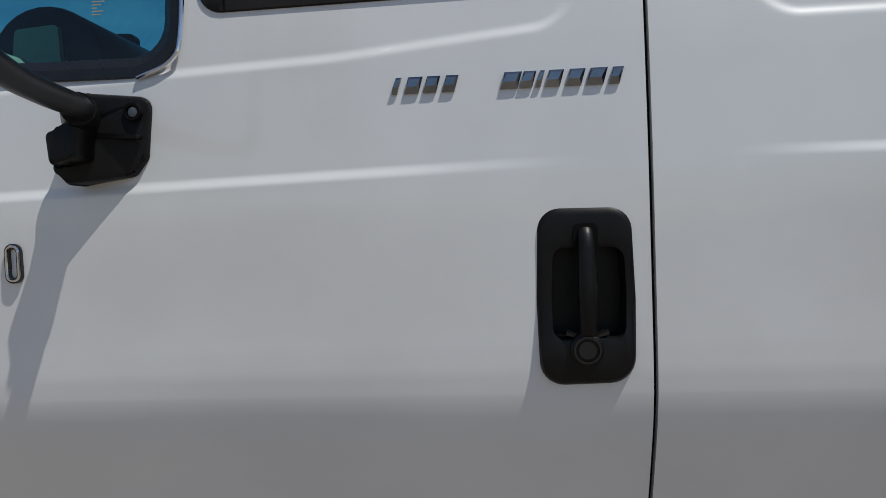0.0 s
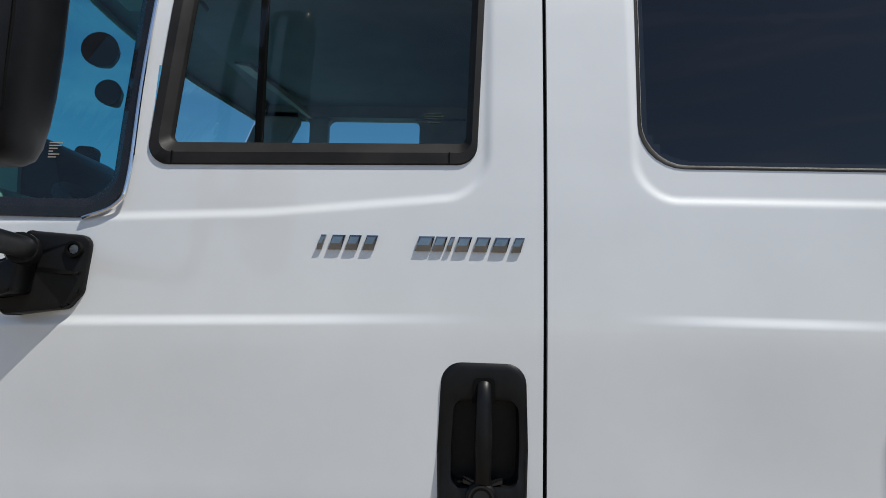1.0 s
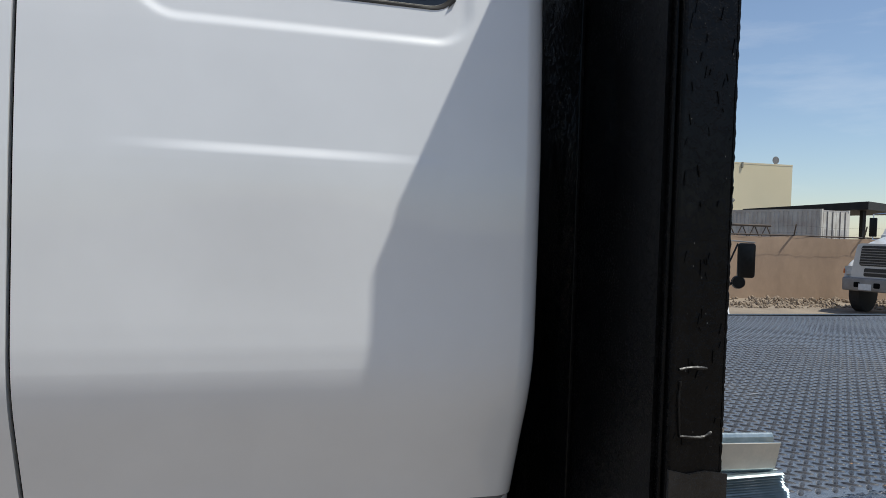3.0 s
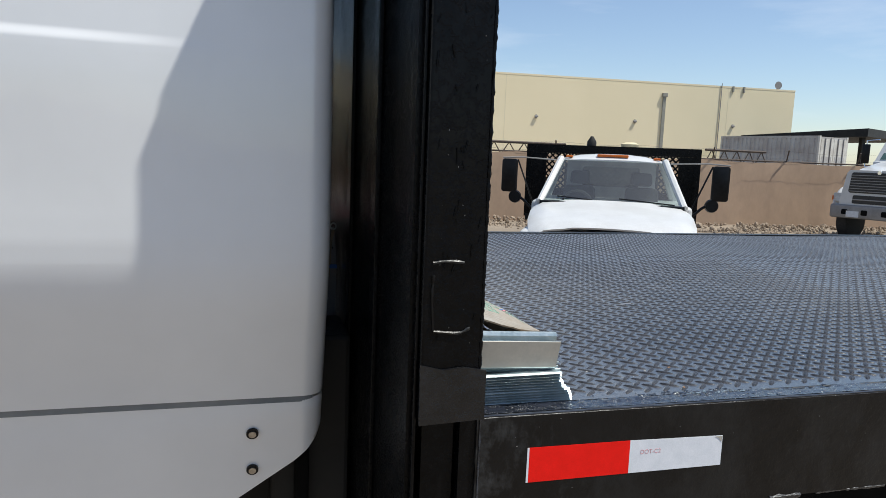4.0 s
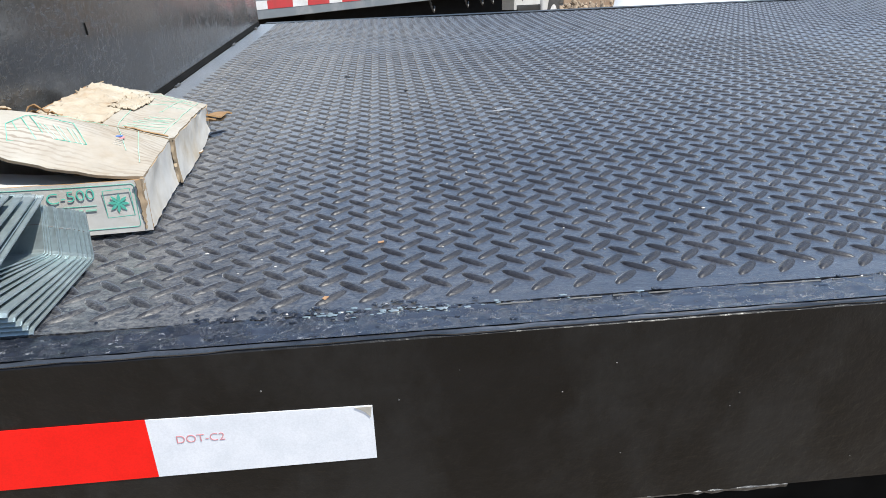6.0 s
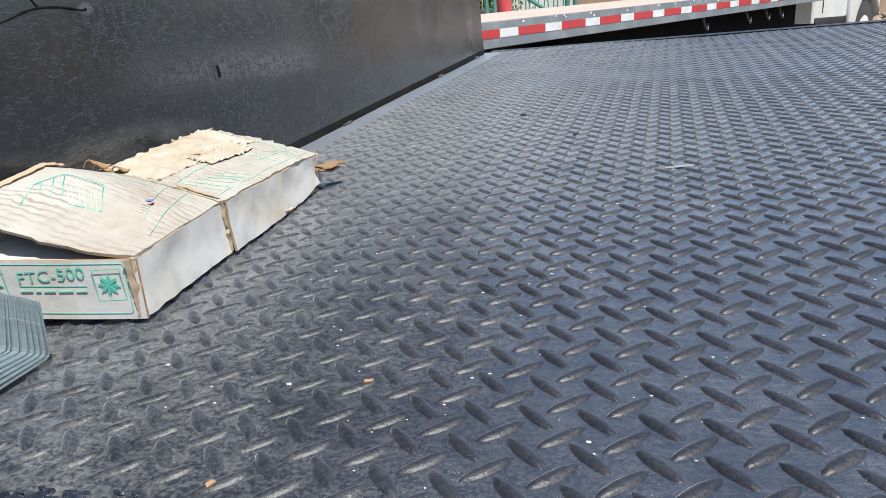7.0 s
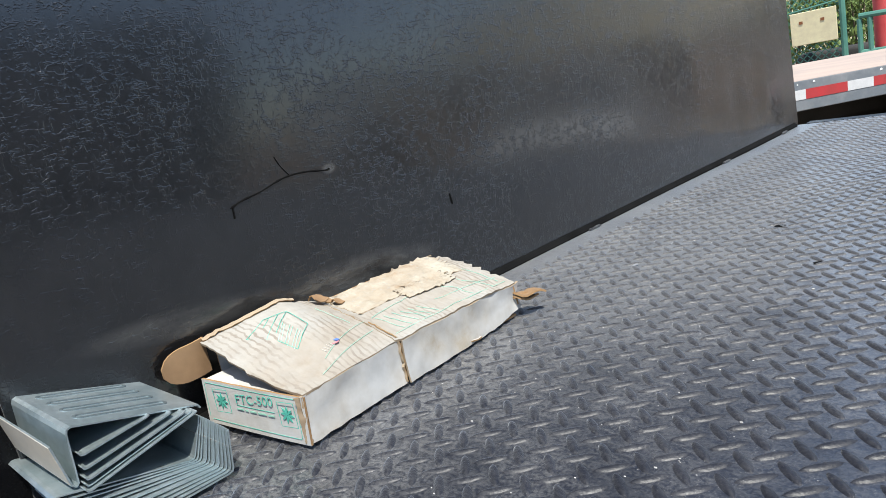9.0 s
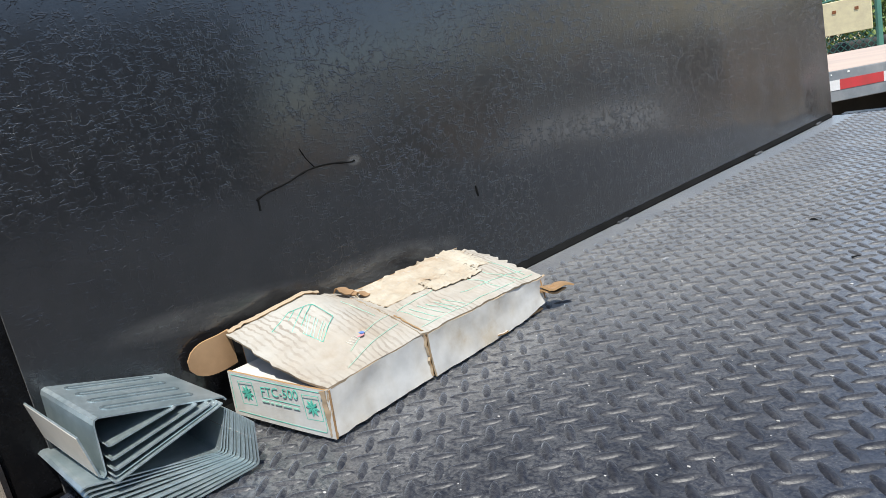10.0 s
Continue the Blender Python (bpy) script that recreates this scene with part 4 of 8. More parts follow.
# ---- chrome badge: plain raised shapes, some lost ----
badge = [(-0.1250, 0.008), (-0.1005, 0.021), (-0.0740, 0.019), (-0.0470, 0.018), (0.0400, 0.025), (0.0640, 0.018), (0.0815, 0.007), (0.1015, 0.021), (0.1310, 0.022), (0.1610, 0.024), (0.1880, 0.015)]
for k, (bx, w) in enumerate(badge):
    zc = 1.7945
    y = skin_y(bx, zc)
    h = 0.0118
    sl = 0.0035
    pts = [(bx - w / 2 - sl, zc - h), (bx + w / 2 - sl, zc - h), (bx + w / 2 + sl, zc + h), (bx - w / 2 + sl, zc + h)]
    bm = bmesh.new()
    low = [bm.verts.new((u, y + 0.001, v)) for u, v in pts]
    mid = [bm.verts.new((u, y - 0.0042, v)) for u, v in pts]
    cu = sum(p[0] for p in pts) / 4
    top = [bm.verts.new((cu + (u - cu) * 0.72, y - 0.0072, zc + 0.003 + (v - zc) * 0.45)) for u, v in pts]
    for a, b in ((low, mid), (mid, top)):
        for i in range(4):
            bm.faces.new((a[i], a[(i + 1) % 4], b[(i + 1) % 4], b[i]))
    bm.faces.new(top)
    bmesh.ops.recalc_face_normals(bm, faces=bm.faces[:])
    part("badge_piece", bm, M["badge_chrome"], door, "raised chrome badge piece")
for bx in (-0.717, -0.760):
    zc, y = 1.556, skin_y(-0.70, 1.556)
    n = 20
    o = round_rect(bx - 0.0135, zc - 0.030, bx + 0.0135, zc + 0.030, 0.0125, 5)
    i2 = round_rect(bx - 0.0055, zc - 0.022, bx + 0.0055, zc + 0.022, 0.005, 5)
    bm = ring_prism(o, i2, y - 0.005, y + 0.001)
    m2 = [((a[0] + b[0]) / 2, (a[1] + b[1]) / 2) for a, b in zip(o, i2)]
    part("model_badge", bm, M["black_gloss"], door, "black oval model badge", smooth=True)
    bm = tube([(u, y - 0.0055, v) for u, v in m2] + [(m2[0][0], y - 0.0055, m2[0][1])], 0.0022, 6)
    part("badge_bead", bm, M["chrome"], door, "bright bead on the badge", smooth=True)

# ---- side mirror ----
mirror_base = part("mirror_base", prism(fillet([(-0.492, 1.798), (-0.578, 1.800), (-0.596, 1.765), (-0.622, 1.750), (-0.626, 1.690), (-0.604, 1.668), (-0.520, 1.680), (-0.500, 1.706)],
                                               [0.018, 0.010, 0.008, 0.006, 0.01, 0.012, 0.02, 0.02], 4), -0.075, -0.020, bevel=0.006), M["black_plastic"], truck,
                   "black plastic mirror bracket bolted to the door", smooth=True)
for v in mirror_base.data.vertices:
    if v.co.y < -0.05:
        v.co.y += 0.034 * (1 - ease(-0.500, -0.590, v.co.x))
part("bracket_ridge", prism(fillet([(-0.612, 1.738), (-0.560, 1.762), (-0.568, 1.702), (-0.608, 1.692)], [0.008] * 4, 3), -0.110, -0.060, bevel=0.006), M["black_plastic"], mirror_base, smooth=True)
part("bracket_shelf", prism([(-0.575, 1.745), (-0.502, 1.738), (-0.506, 1.733), (-0.575, 1.736)], -0.060, -0.045), M["black_plastic"], mirror_base)
bm = ring_prism([(-0.5145 + 0.013 * math.cos(a), 1.7735 + 0.013 * math.sin(a)) for a in [math.pi * k / 9 for k in range(18)]],
                [(-0.5145 + 0.009 * math.cos(a), 1.7735 + 0.009 * math.sin(a)) for a in [math.pi * k / 9 for k in range(18)]], -0.052, -0.040)
part("bolt_well", bm, M["gap_black"], mirror_base, smooth=True)
part("bolt", disc((-0.5145, -0.044, 1.7735), (0, -1, 0), 0.0075, 0.0045, 8), M["steel_bolt"], mirror_base, "rusty bolt head", smooth=True)
part("side_bolt_hole", disc((-0.613, -0.072, 1.70), (0, -1, 0), 0.008, 0.006, 14), M["gap_black"], mirror_base, smooth=True)
arm_pts = [(-0.575, -0.075, 1.768), (-0.545, -0.13, 1.768), (-0.533, -0.22, 1.770), (-0.512, -0.32, 1.774), (-0.490, -0.40, 1.790), (-0.480, -0.43, 1.85), (-0.480, -0.432, 1.93), (-0.480, -0.432, 2.72)]
mirror = part("mirror_arm", tube(smooth_path(arm_pts, 7), 0.0165, 14), M["black_plastic"], truck, "black tubular mirror arm", smooth=True)
part("arm_collar", tube([(-0.590, -0.055, 1.768), (-0.572, -0.085, 1.768), (-0.552, -0.122, 1.768)], [0.027, 0.026, 0.023], 16), M["black_plastic"], mirror, smooth=True)
rows = []
for z, l, r, d in ((1.808, -0.333, -0.317, 0.012), (1.811, -0.345, -0.307, 0.026), (1.818, -0.356, -0.301, 0.038), (1.832, -0.366, -0.2975, 0.047), (1.855, -0.380, -0.294, 0.054), (1.885, -0.393, -0.291, 0.059), (1.93, -0.404, -0.288, 0.062), (2.0, -0.411, -0.286, 0.064), (2.58, -0.412, -0.286, 0.064), (2.63, -0.404, -0.290, 0.055), (2.65, -0.390, -0.300, 0.035)):
    row = []
    for k in range(28):
        a = 2 * math.pi * k / 28
        c, s = math.cos(a), math.sin(a)
        row.append(((l + r) / 2 + (r - l) / 2 * math.copysign(abs(c) ** 0.6, c), -0.50 + d * math.copysign(abs(s) ** 0.75, s), z))
    rows.append(row)
housing = part("mirror_housing", loft(rows), M["black_plastic"], mirror, "large black plastic mirror housing with a rounded foot", smooth=True)
part("housing_seam", tube([(-0.3005, -0.535, 1.850), (-0.2975, -0.5387, 1.885), (-0.294, -0.5407, 1.93), (-0.2925, -0.542, 2.0), (-0.2925, -0.542, 2.58)], 0.0016, 6), M["gap_black"], housing, "thin seam", smooth=True)
bm = block((-0.004, -0.030, 1.87), (0.004, 0.045, 2.58), 0.003)
bm.transform(pose(-0.335, -0.455, 0, 0, 0, 40))
part("mirror_glass", bm, M["mirror_glass"], housing, "silvered mirror glass")
for ob in [housing] + list(housing.children):
    ob.data.transform(Matrix.Translation((-0.013, 0, 0)))
for z in (1.99, 2.45):
    part("mirror_clamp", tube([(-0.480, -0.432, z), (-0.400, -0.46, z)], 0.02, 12), M["black_plastic"], mirror, smooth=True)

# ---- inside of the cab ----
FAR = 2.02
bm = bmesh.new()
for lo, hi in (((-1.1, FAR, 1.0), (1.04, FAR + 0.05, 2.02)), ((-0.88, FAR - 0.03, 2.61), (1.04, FAR + 0.05, 2.80)), ((-0.10, FAR, 2.02), (0.36, FAR + 0.05, 2.61)), ((0.90, FAR, 2.02), (1.04, FAR + 0.05, 2.61)), ((-0.615, FAR, 2.02), (-0.53, FAR + 0.05, 2.61))):
    box(bm, lo, hi)


def corner_fill(bm, x, z, sx, sz, r):
    """The rounded corner of an opening in the far side."""
    arc = [(x + sx * r * (1 - math.cos(a)), z + sz * r * (1 - math.sin(a))) for a in [math.pi / 2 * k / 6 for k in range(7)]]
    prism([(x, z)] + arc, FAR + 0.002, FAR + 0.048, "y", bm=bm)


for x, z, sx, sz, r in ((-0.53, 2.61, 1, -1, 0.035), (-0.10, 2.61, -1, -1, 0.03), (-0.615, 2.61, -1, -1, 0.03)):
    corner_fill(bm, x, z, sx, sz, r)
part("far_cab_side", bm, M["trim_grey"], truck, "grey inner trim of the far doors")
bm = block((0.36, FAR + 0.015, 2.02), (0.90, FAR + 0.025, 2.63))
o = part("far_rear_glass", bm, M["privacy_glass"], truck, "dark far rear side glass")
bm = bmesh.new()
bm.faces.new([bm.verts.new(p) for p in ((-0.95, FAR + 0.03, 2.02), (-0.10, FAR + 0.03, 2.02), (-0.10, FAR + 0.03, 2.62), (-0.70, FAR + 0.03, 2.62))])
part("far_door_glass", bm, M["cab_screen"], truck, "clear blue-tinted far door glass").visible_shadow = False
bm = loft([[(-0.84, 0.10, z), (1.04, 0.10, z), (1.04, FAR, z), (-0.84, FAR, z)] for z in (2.665, 2.69)])
part("cab_headliner", bm, M["headliner"], truck, "cab headliner, its grey lightened for sky haze on the glass")
bm = loft([[(-0.86, 0.06, 2.69), (1.05, 0.06, 2.69), (1.05, FAR + 0.05, 2.69), (-0.86, FAR + 0.05, 2.69)], [(-0.70, 0.20, 2.79), (0.95, 0.20, 2.79), (0.95, FAR - 0.1, 2.79), (-0.70, FAR - 0.1, 2.79)]])
part("cab_roof", bm, M["white_paint"], truck, "white painted cab roof")
bm = bmesh.new()
box(bm, (0.99, 0.12, 1.0), (1.03, FAR, 2.68))
part("cab_back_wall", bm, M["headliner"], truck, "trimmed back wall of the cab, in the lightened headliner grey")
cab_back = part("cab_back_panel", block((1.032, 0.24, 1.12), (1.037, FAR - 0.02, 2.66)), M["white_paint"], truck, "white ribbed back panel of the cab")
bm = block((-1.3, 0.12, 1.02), (1.0, FAR, 1.10))
part("cab_floor", bm, M["seat_cloth"], truck, "dark cab floor mat")
bm = block((-1.30, 0.10, 1.4), (-0.84, FAR, 1.935), 0.04, 3)
dash = part("dashboard", bm, M["dash_green"], truck, "pale grey-green dashboard", smooth=True)
arch = [(-0.972 + 0.135 * math.cos(radians(a)), 1.945 + 0.165 * math.sin(radians(a)) ** 0.8) for a in range(0, 181, 12)]
part("gauge_hood", prism(arch, 0.44, 0.80, "y", 0.008), M["black_plastic"], dash, "black gauge hood", smooth=True)
part("gauge_panel", prism(fillet([(-1.045, 1.93), (-0.925, 1.93), (-0.930, 2.062), (-1.030, 2.055)], [0.012] * 4, 4), 0.424, 0.438, "y"), M["dash_green"], dash, "pale green-grey gauge panel", smooth=True)
wheel_c, wheel_n = Vector((-0.66, 0.52, 1.85)), Vector((0.55, 0, 0.83)).normalized()
wx = Vector((0, 1, 0))
wy = wheel_n.cross(wx)
bm = tube([wheel_c + (wx * math.cos(a) + wy * math.sin(a)) * 0.22 for a in [2 * math.pi * k / 36 for k in range(37)]], 0.016, 8)
for a in (0.5, 2.64, 4.71):
    tube([wheel_c - wheel_n * 0.03, wheel_c + (wx * math.cos(a) + wy * math.sin(a)) * 0.22], 0.014, 8, bm)
part("steering_wheel", bm, M["seat_cloth"], truck, "black steering wheel", smooth=True)
# windscreen opening: bowed header, raked pillars, bowed glass
header = smooth_path([(-0.865, 2.00, 2.60), (-0.93, 1.80, 2.615), (-0.985, 1.55, 2.62), (-1.03, 1.20, 2.625), (-1.03, 0.85, 2.625), (-0.99, 0.50, 2.62), (-0.92, 0.22, 2.605)], 6)
part("windscreen_bead", tube(header, 0.011, 8), M["dash_green"], truck, "pale green edge over the windscreen", smooth=True)
bm = loft([[p + Vector((0.004, 0, 0.006)), p + Vector((0.06, 0, 0.030)), Vector((-0.80, p.y, 2.668)), Vector((-0.80, p.y, 2.70)), p + Vector((-0.01, 0, 0.05))] for p in header])
part("windscreen_header", bm, M["trim_grey"], truck, "grey trim over the windscreen", smooth=True)
bm = prism(fillet([(-0.815, 2.63), (-0.665, 2.63), (-0.665, 2.59), (-0.95, 2.00), (-1.12, 1.92), (-0.872, 2.56)], [0.0, 0.0, 0.03, 0.0, 0.0, 0.0], 4), FAR - 0.03, FAR + 0.04)
corner_fill(bm, -0.855, 2.615, -1, -1, 0.05)
part("windscreen_pillar", bm, M["trim_grey"], truck, "grey windscreen pillar trim")
bm = tube(smooth_path([(-1.32, 0.17, 1.92), (-1.14, 0.17, 2.25), (-0.97, 0.19, 2.54), (-0.90, 0.21, 2.62)], 5), 0.03, 10)
part("windscreen_pillar", bm, M["trim_grey"], truck, "grey windscreen pillar trim", smooth=True)
bm = loft([[(-0.79, 1.45, 2.654), (-0.735, 1.47, 2.650), (-0.735, 1.47, 2.664), (-0.79, 1.45, 2.664)], [(-0.715, 1.76, 2.645), (-0.675, 1.78, 2.640), (-0.675, 1.78, 2.664), (-0.715, 1.76, 2.664)], [(-0.615, 2.0, 2.605), (-0.600, 2.0, 2.605), (-0.600, 2.0, 2.63), (-0.615, 2.0, 2.63)]])
part("grab_rail", bm, M["white_paint_old"], truck, "pale trim rail under the headliner", smooth=True)
part("sun_visor", block((-0.93, 0.28, 2.595), (-0.68, 0.88, 2.615), 0.008, 3), M["trim_grey"], truck, "grey folded sun visor", smooth=True)
bm = bmesh.new()
low = [Vector((p.x - 0.28, p.y, 1.925)) for p in header]
loft_rows = [[bm.verts.new(p + (q - p) * k / 4) for p, q in zip(header, low)] for k in range(5)]
for a, c in zip(loft_rows, loft_rows[1:]):
    for k in range(len(a) - 1):
        bm.faces.new((a[k], a[k + 1], c[k + 1], c[k]))
part("cowl", prism([(-1.58, 1.86), (-1.14, 1.90), (-1.14, 1.925), (-1.58, 1.90)], 0.10, FAR + 0.04), M["white_paint"], truck, "white cowl under the windscreen")
o = part("windscreen_glass", bm, M["cab_screen"], truck, "clear blue-tinted windscreen")
o.visible_shadow = False


def seat(x, y):
    s = part("seat", prism(fillet([(x - 0.25, 1.45), (x + 0.28, 1.45), (x + 0.28, 1.62), (x - 0.25, 1.60)], [0.05] * 4, 4), y - 0.26, y + 0.26, "y", 0.02), M["seat_cloth"], truck, "dark cloth cab seat", smooth=True)
    part("backrest", prism(fillet([(x + 0.20, 1.55), (x + 0.32, 1.55), (x + 0.42, 1.86), (x + 0.33, 1.88)], [0.04] * 4, 4), y - 0.25, y + 0.25, "y", 0.02), M["seat_cloth"], s, smooth=True)
    part("headrest", prism(fillet([(x + 0.35, 1.86), (x + 0.43, 1.86), (x + 0.45, 1.93), (x + 0.37, 1.95)], [0.03] * 4, 4), y - 0.13, y + 0.13, "y", 0.02), M["seat_cloth"], s, smooth=True)


seat(-0.25, 0.55)
seat(-0.25, 1.45)
# suction mounts stuck to the inside of the quarter glass
for x, z, r in ((-0.532, 2.128, 0.031), (-0.512, 2.052, 0.022)):
    part("suction_mount", tube([(x, 0.015, z), (x - 0.004, 0.035, z), (x - 0.012, 0.07, z - 0.004)], [r, r * 0.9, r * 0.35], 20), M["black_plastic"], truck, "black suction mount", smooth=True)
bm = prism(fillet([(-1.10, 2.085), (-1.03, 2.080), (-1.02, 2.185), (-1.09, 2.190)], [0.02] * 4, 4), 0.93, 0.955)
part("phone_cradle", bm, M["black_plastic"], truck, "black phone cradle", smooth=True)

# hood, wings and bumper ahead of the cab
sec = []
for x, hw, zt in ((-1.56, 0.82, 1.90), (-2.1, 0.78, 1.82), (-2.6, 0.70, 1.70), (-2.78, 0.62, 1.52)):
    sec.append([(x, 1.07 + hw * u, 0.75 if abs(u) == 1 and k in (0, 8) else zt - 0.16 * abs(u) ** 3) for k, u in enumerate((-1, -1, -0.75, -0.4, 0, 0.4, 0.75, 1, 1))])
part("hood", loft(sec), M["white_paint"], truck, "white sloping hood", smooth=True)
for y0, y1 in ((0.10, 0.42), (1.72, 2.04)):
    wheel_arch = [(-1.9 + 0.60 * math.cos(radians(a)), 0.2 + 0.60 * math.sin(radians(a))) for a in range(5, 176, 10)]
    part("front_wing", prism([(-1.29, 0.35)] + wheel_arch + [(-2.60, 0.40), (-2.72, 0.75), (-2.45, 1.05), (-1.9, 1.15), (-1.32, 1.15)], y0, y1, "y", bevel=0.02), M["white_paint"], truck, "white front wing", smooth=True)
part("front_bumper", block((-2.98, 0.08, 0.20), (-2.76, 2.06, 0.52), 0.04, 3), M["white_paint_old"], truck, "white steel front bumper", smooth=True)

# ---- bulkhead behind the cab ----
TOP = 2.41
# bulges in the thin sheet: middle y, z, spread y, z, depth
BULGES = ((0.02, 1.40, 0.10, 0.09, 0.0012), (0.30, 1.56, 0.16, 0.08, 0.0012), (1.42, 1.36, 0.09, 0.18, 0.0026), (1.90, 1.25, 0.07, 0.12, 0.0042), (1.66, 1.28, 0.05, 0.10, -0.0022), (0.9, 1.78, 0.4, 0.14, 0.003))


def sheet_x(y, z):
    """The rear face of the bulkhead's sheet, oil-canned between its ribs."""
    h = sum(d * math.exp(-((y - yc) / sy) ** 2 - ((z - zc) / sz) ** 2) for yc, zc, sy, sz, d in BULGES)
    h += 0.0006 * noise.noise((y * 2.4, z * 3.1, 6.0)) + 0.00025 * noise.noise((y * 9, z * 11, 2.0))
    return FACE + (h - 0.001) * ease(2.15, 2.0, y) * ease(DECK, DECK + 0.06, z)


def bulkhead_sheet():
    bm = bmesh.new()
    ys, zs = steps(SIDE + 0.030, 2.135, 0.018, []), steps(DECK - 0.16, TOP - 0.01, 0.018, [])
    front = [[bm.verts.new((sheet_x(y, z), y, z)) for y in ys] for z in zs]
    back = [[bm.verts.new((FACE - 0.012, y, z)) for y in ys] for z in zs]
    for g, flip in ((front, False), (back, True)):
        for a, b in zip(g, g[1:]):
            for i in range(len(ys) - 1):
                f = (a[i], a[i + 1], b[i + 1], b[i])
                bm.faces.new(f[::-1] if flip else f)
    for a, b in ((front[0], back[0]), (front[-1], back[-1]), ([r[0] for r in front], [r[0] for r in back]), ([r[-1] for r in front], [r[-1] for r in back])):
        for i in range(len(a) - 1):
            bm.faces.new((a[i], a[i + 1], b[i + 1], b[i]))
    bmesh.ops.recalc_face_normals(bm, faces=bm.faces[:])
    return bm


bulk = part("bulkhead", bulkhead_sheet(), M["bulkhead_paint"], truck, "black painted steel bulkhead, paint flaking", smooth=True)


def channel_post(y0, y1, out):
    """An upright of folded steel, open towards the cab."""
    bm = block((1.139, y0, DECK + 0.002), (FACE - (0.008 if y0 < 1 else 0.036), y1, TOP), 0.004)
    p = part("post", bm, M["black_steel"], bulk, "black painted steel post")
    return p


PF = SIDE - 0.014     # outer face of the post
post = channel_post(PF, SIDE + 0.06, -1)
channel_post(2.085, 2.133, 1)
part("top_rail", block((1.139, SIDE + 0.062, TOP - 0.09), (FACE - 0.036, 2.084, TOP - 0.001), 0.004), M["black_steel"], bulk, "black top rail")
part("front_skin", block((1.127, SIDE + 0.012, 0.70), (1.138, 2.12, TOP - 0.01)), M["black_steel"], bulk, "black front sheet of the bulkhead")
for y in (0.02, 0.35, 0.98, 1.6):
    part("rib", block((1.118, y, 0.72), (1.1265, y + 0.05, TOP - 0.02), 0.002), M["black_steel"], bulk, "black upright rib")
part("post_flange", block((1.1335, SIDE - 0.0015, 0.74), (1.1385, SIDE + 0.0115, TOP - 0.01), 0.002), M["black_steel"], bulk, "flange of the post")
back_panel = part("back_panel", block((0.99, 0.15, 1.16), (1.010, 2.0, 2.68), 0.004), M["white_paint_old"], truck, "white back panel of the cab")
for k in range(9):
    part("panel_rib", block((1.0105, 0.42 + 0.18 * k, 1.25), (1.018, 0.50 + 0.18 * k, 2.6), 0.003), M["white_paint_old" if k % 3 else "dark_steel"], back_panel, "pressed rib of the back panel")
part("air_grille", block((1.0105, 1.55, 1.30), (1.016, 1.95, 1.70)), M["grille_black"], back_panel, "black slotted air grille")
part("rear_corner_trim", block((1.00, 0.26, 0.70), (1.03, 0.32, 2.60), 0.006), M["gap_black"], truck, "black trim at the cab's rear corner")
bm = tube([(1.026, 0.28, 1.30 + 0.012 * k) for k in range(90)], [0.026 if k % 4 < 2 else 0.021 for k in range(90)], 14)
part("bellows_hose", bm, M["black_plastic"], truck, "black ribbed hose behind the cab", smooth=True)
part("chassis_box", block((0.95, 0.30, 0.55), (1.12, 0.50, 1.13), 0.01), M["dark_steel"], truck, "dark box between cab and deck")
fin = part("slatted_guard", prism([(1.112, 1.335), (1.100, 1.330), (1.046, 1.190), (1.060, 1.125), (1.088, 1.06), (1.118, 1.06), (1.119, 1.25)], 0.60, 0.612), M["bumper_grey"], truck, "grey slatted guard between cab and deck")
for k in range(6):
    a, b = Vector((1.050 + 0.009 * k, 0.597, 1.185 + 0.022 * k)), Vector((1.082 + 0.0055 * k, 0.597, 1.120 + 0.032 * k))
    part("guard_slat", tube([a, b], 0.0022, 6), M["dark_steel"], fin, "dark slat of the guard")
part("cross_rod", tube([(1.055, 0.585, 1.157), (1.098, 0.585, 1.152)], 0.003, 8), M["zinc"], truck, "thin bright rod", smooth=True)
part("yellow_hose", tube(smooth_path([(1.108, 0.585, 1.33), (1.102, 0.585, 1.29), (1.098, 0.585, 1.22), (1.091, 0.585, 1.155)], 5), 0.0035, 8), M["card_stain"], truck, "yellowed cable behind the cab", smooth=True)
part("hose_eye", tube([(1.108 + 0.007 * math.cos(a), 0.585, 1.338 + 0.008 * math.sin(a)) for a in [2 * math.pi * k / 14 for k in range(15)]], 0.002, 6), M["zinc"], truck, "bright eye of the cable", smooth=True)
part("blue_clip", block((1.100, 0.575, 1.232), (1.118, 0.592, 1.240)), M["ink_blue"], truck, "blue cable clip")
part("wrap_plate", prism([(1.1385, 1.149), (1.234, 1.153), (1.2345, 1.225), (1.200, 1.231), (1.170, 1.228), (1.138, 1.236)], PF - 0.005, PF), M["rubbed_steel"], bulk, "wrapped plate at the foot of the post")
part("post_foot", block((1.152, SIDE + 0.018, 0.72), (1.2, SIDE + 0.06, DECK)), M["black_steel"], bulk, "lower end of the post")
part("post_foot", block((1.206, SIDE + 0.006, 0.72), (1.232, SIDE + 0.06, DECK)), M["black_steel"], bulk, "lower end of the post")
bm = bmesh.new()
weld_bead(bm, [(1.196, PF - 0.001, 1.380), (1.170, PF - 0.001, 1.3815), (1.151, PF - 0.001, 1.379)], 0.0022, 1)
weld_bead(bm, [(1.153, PF - 0.001, 1.362), (1.152, PF - 0.001, 1.33), (1.155, PF - 0.001, 1.285)], 0.0020, 2)
weld_bead(bm, [(1.155, PF - 0.001, 1.283), (1.19, PF - 0.001, 1.280), (1.208, PF - 0.001, 1.287)], 0.0024, 3)
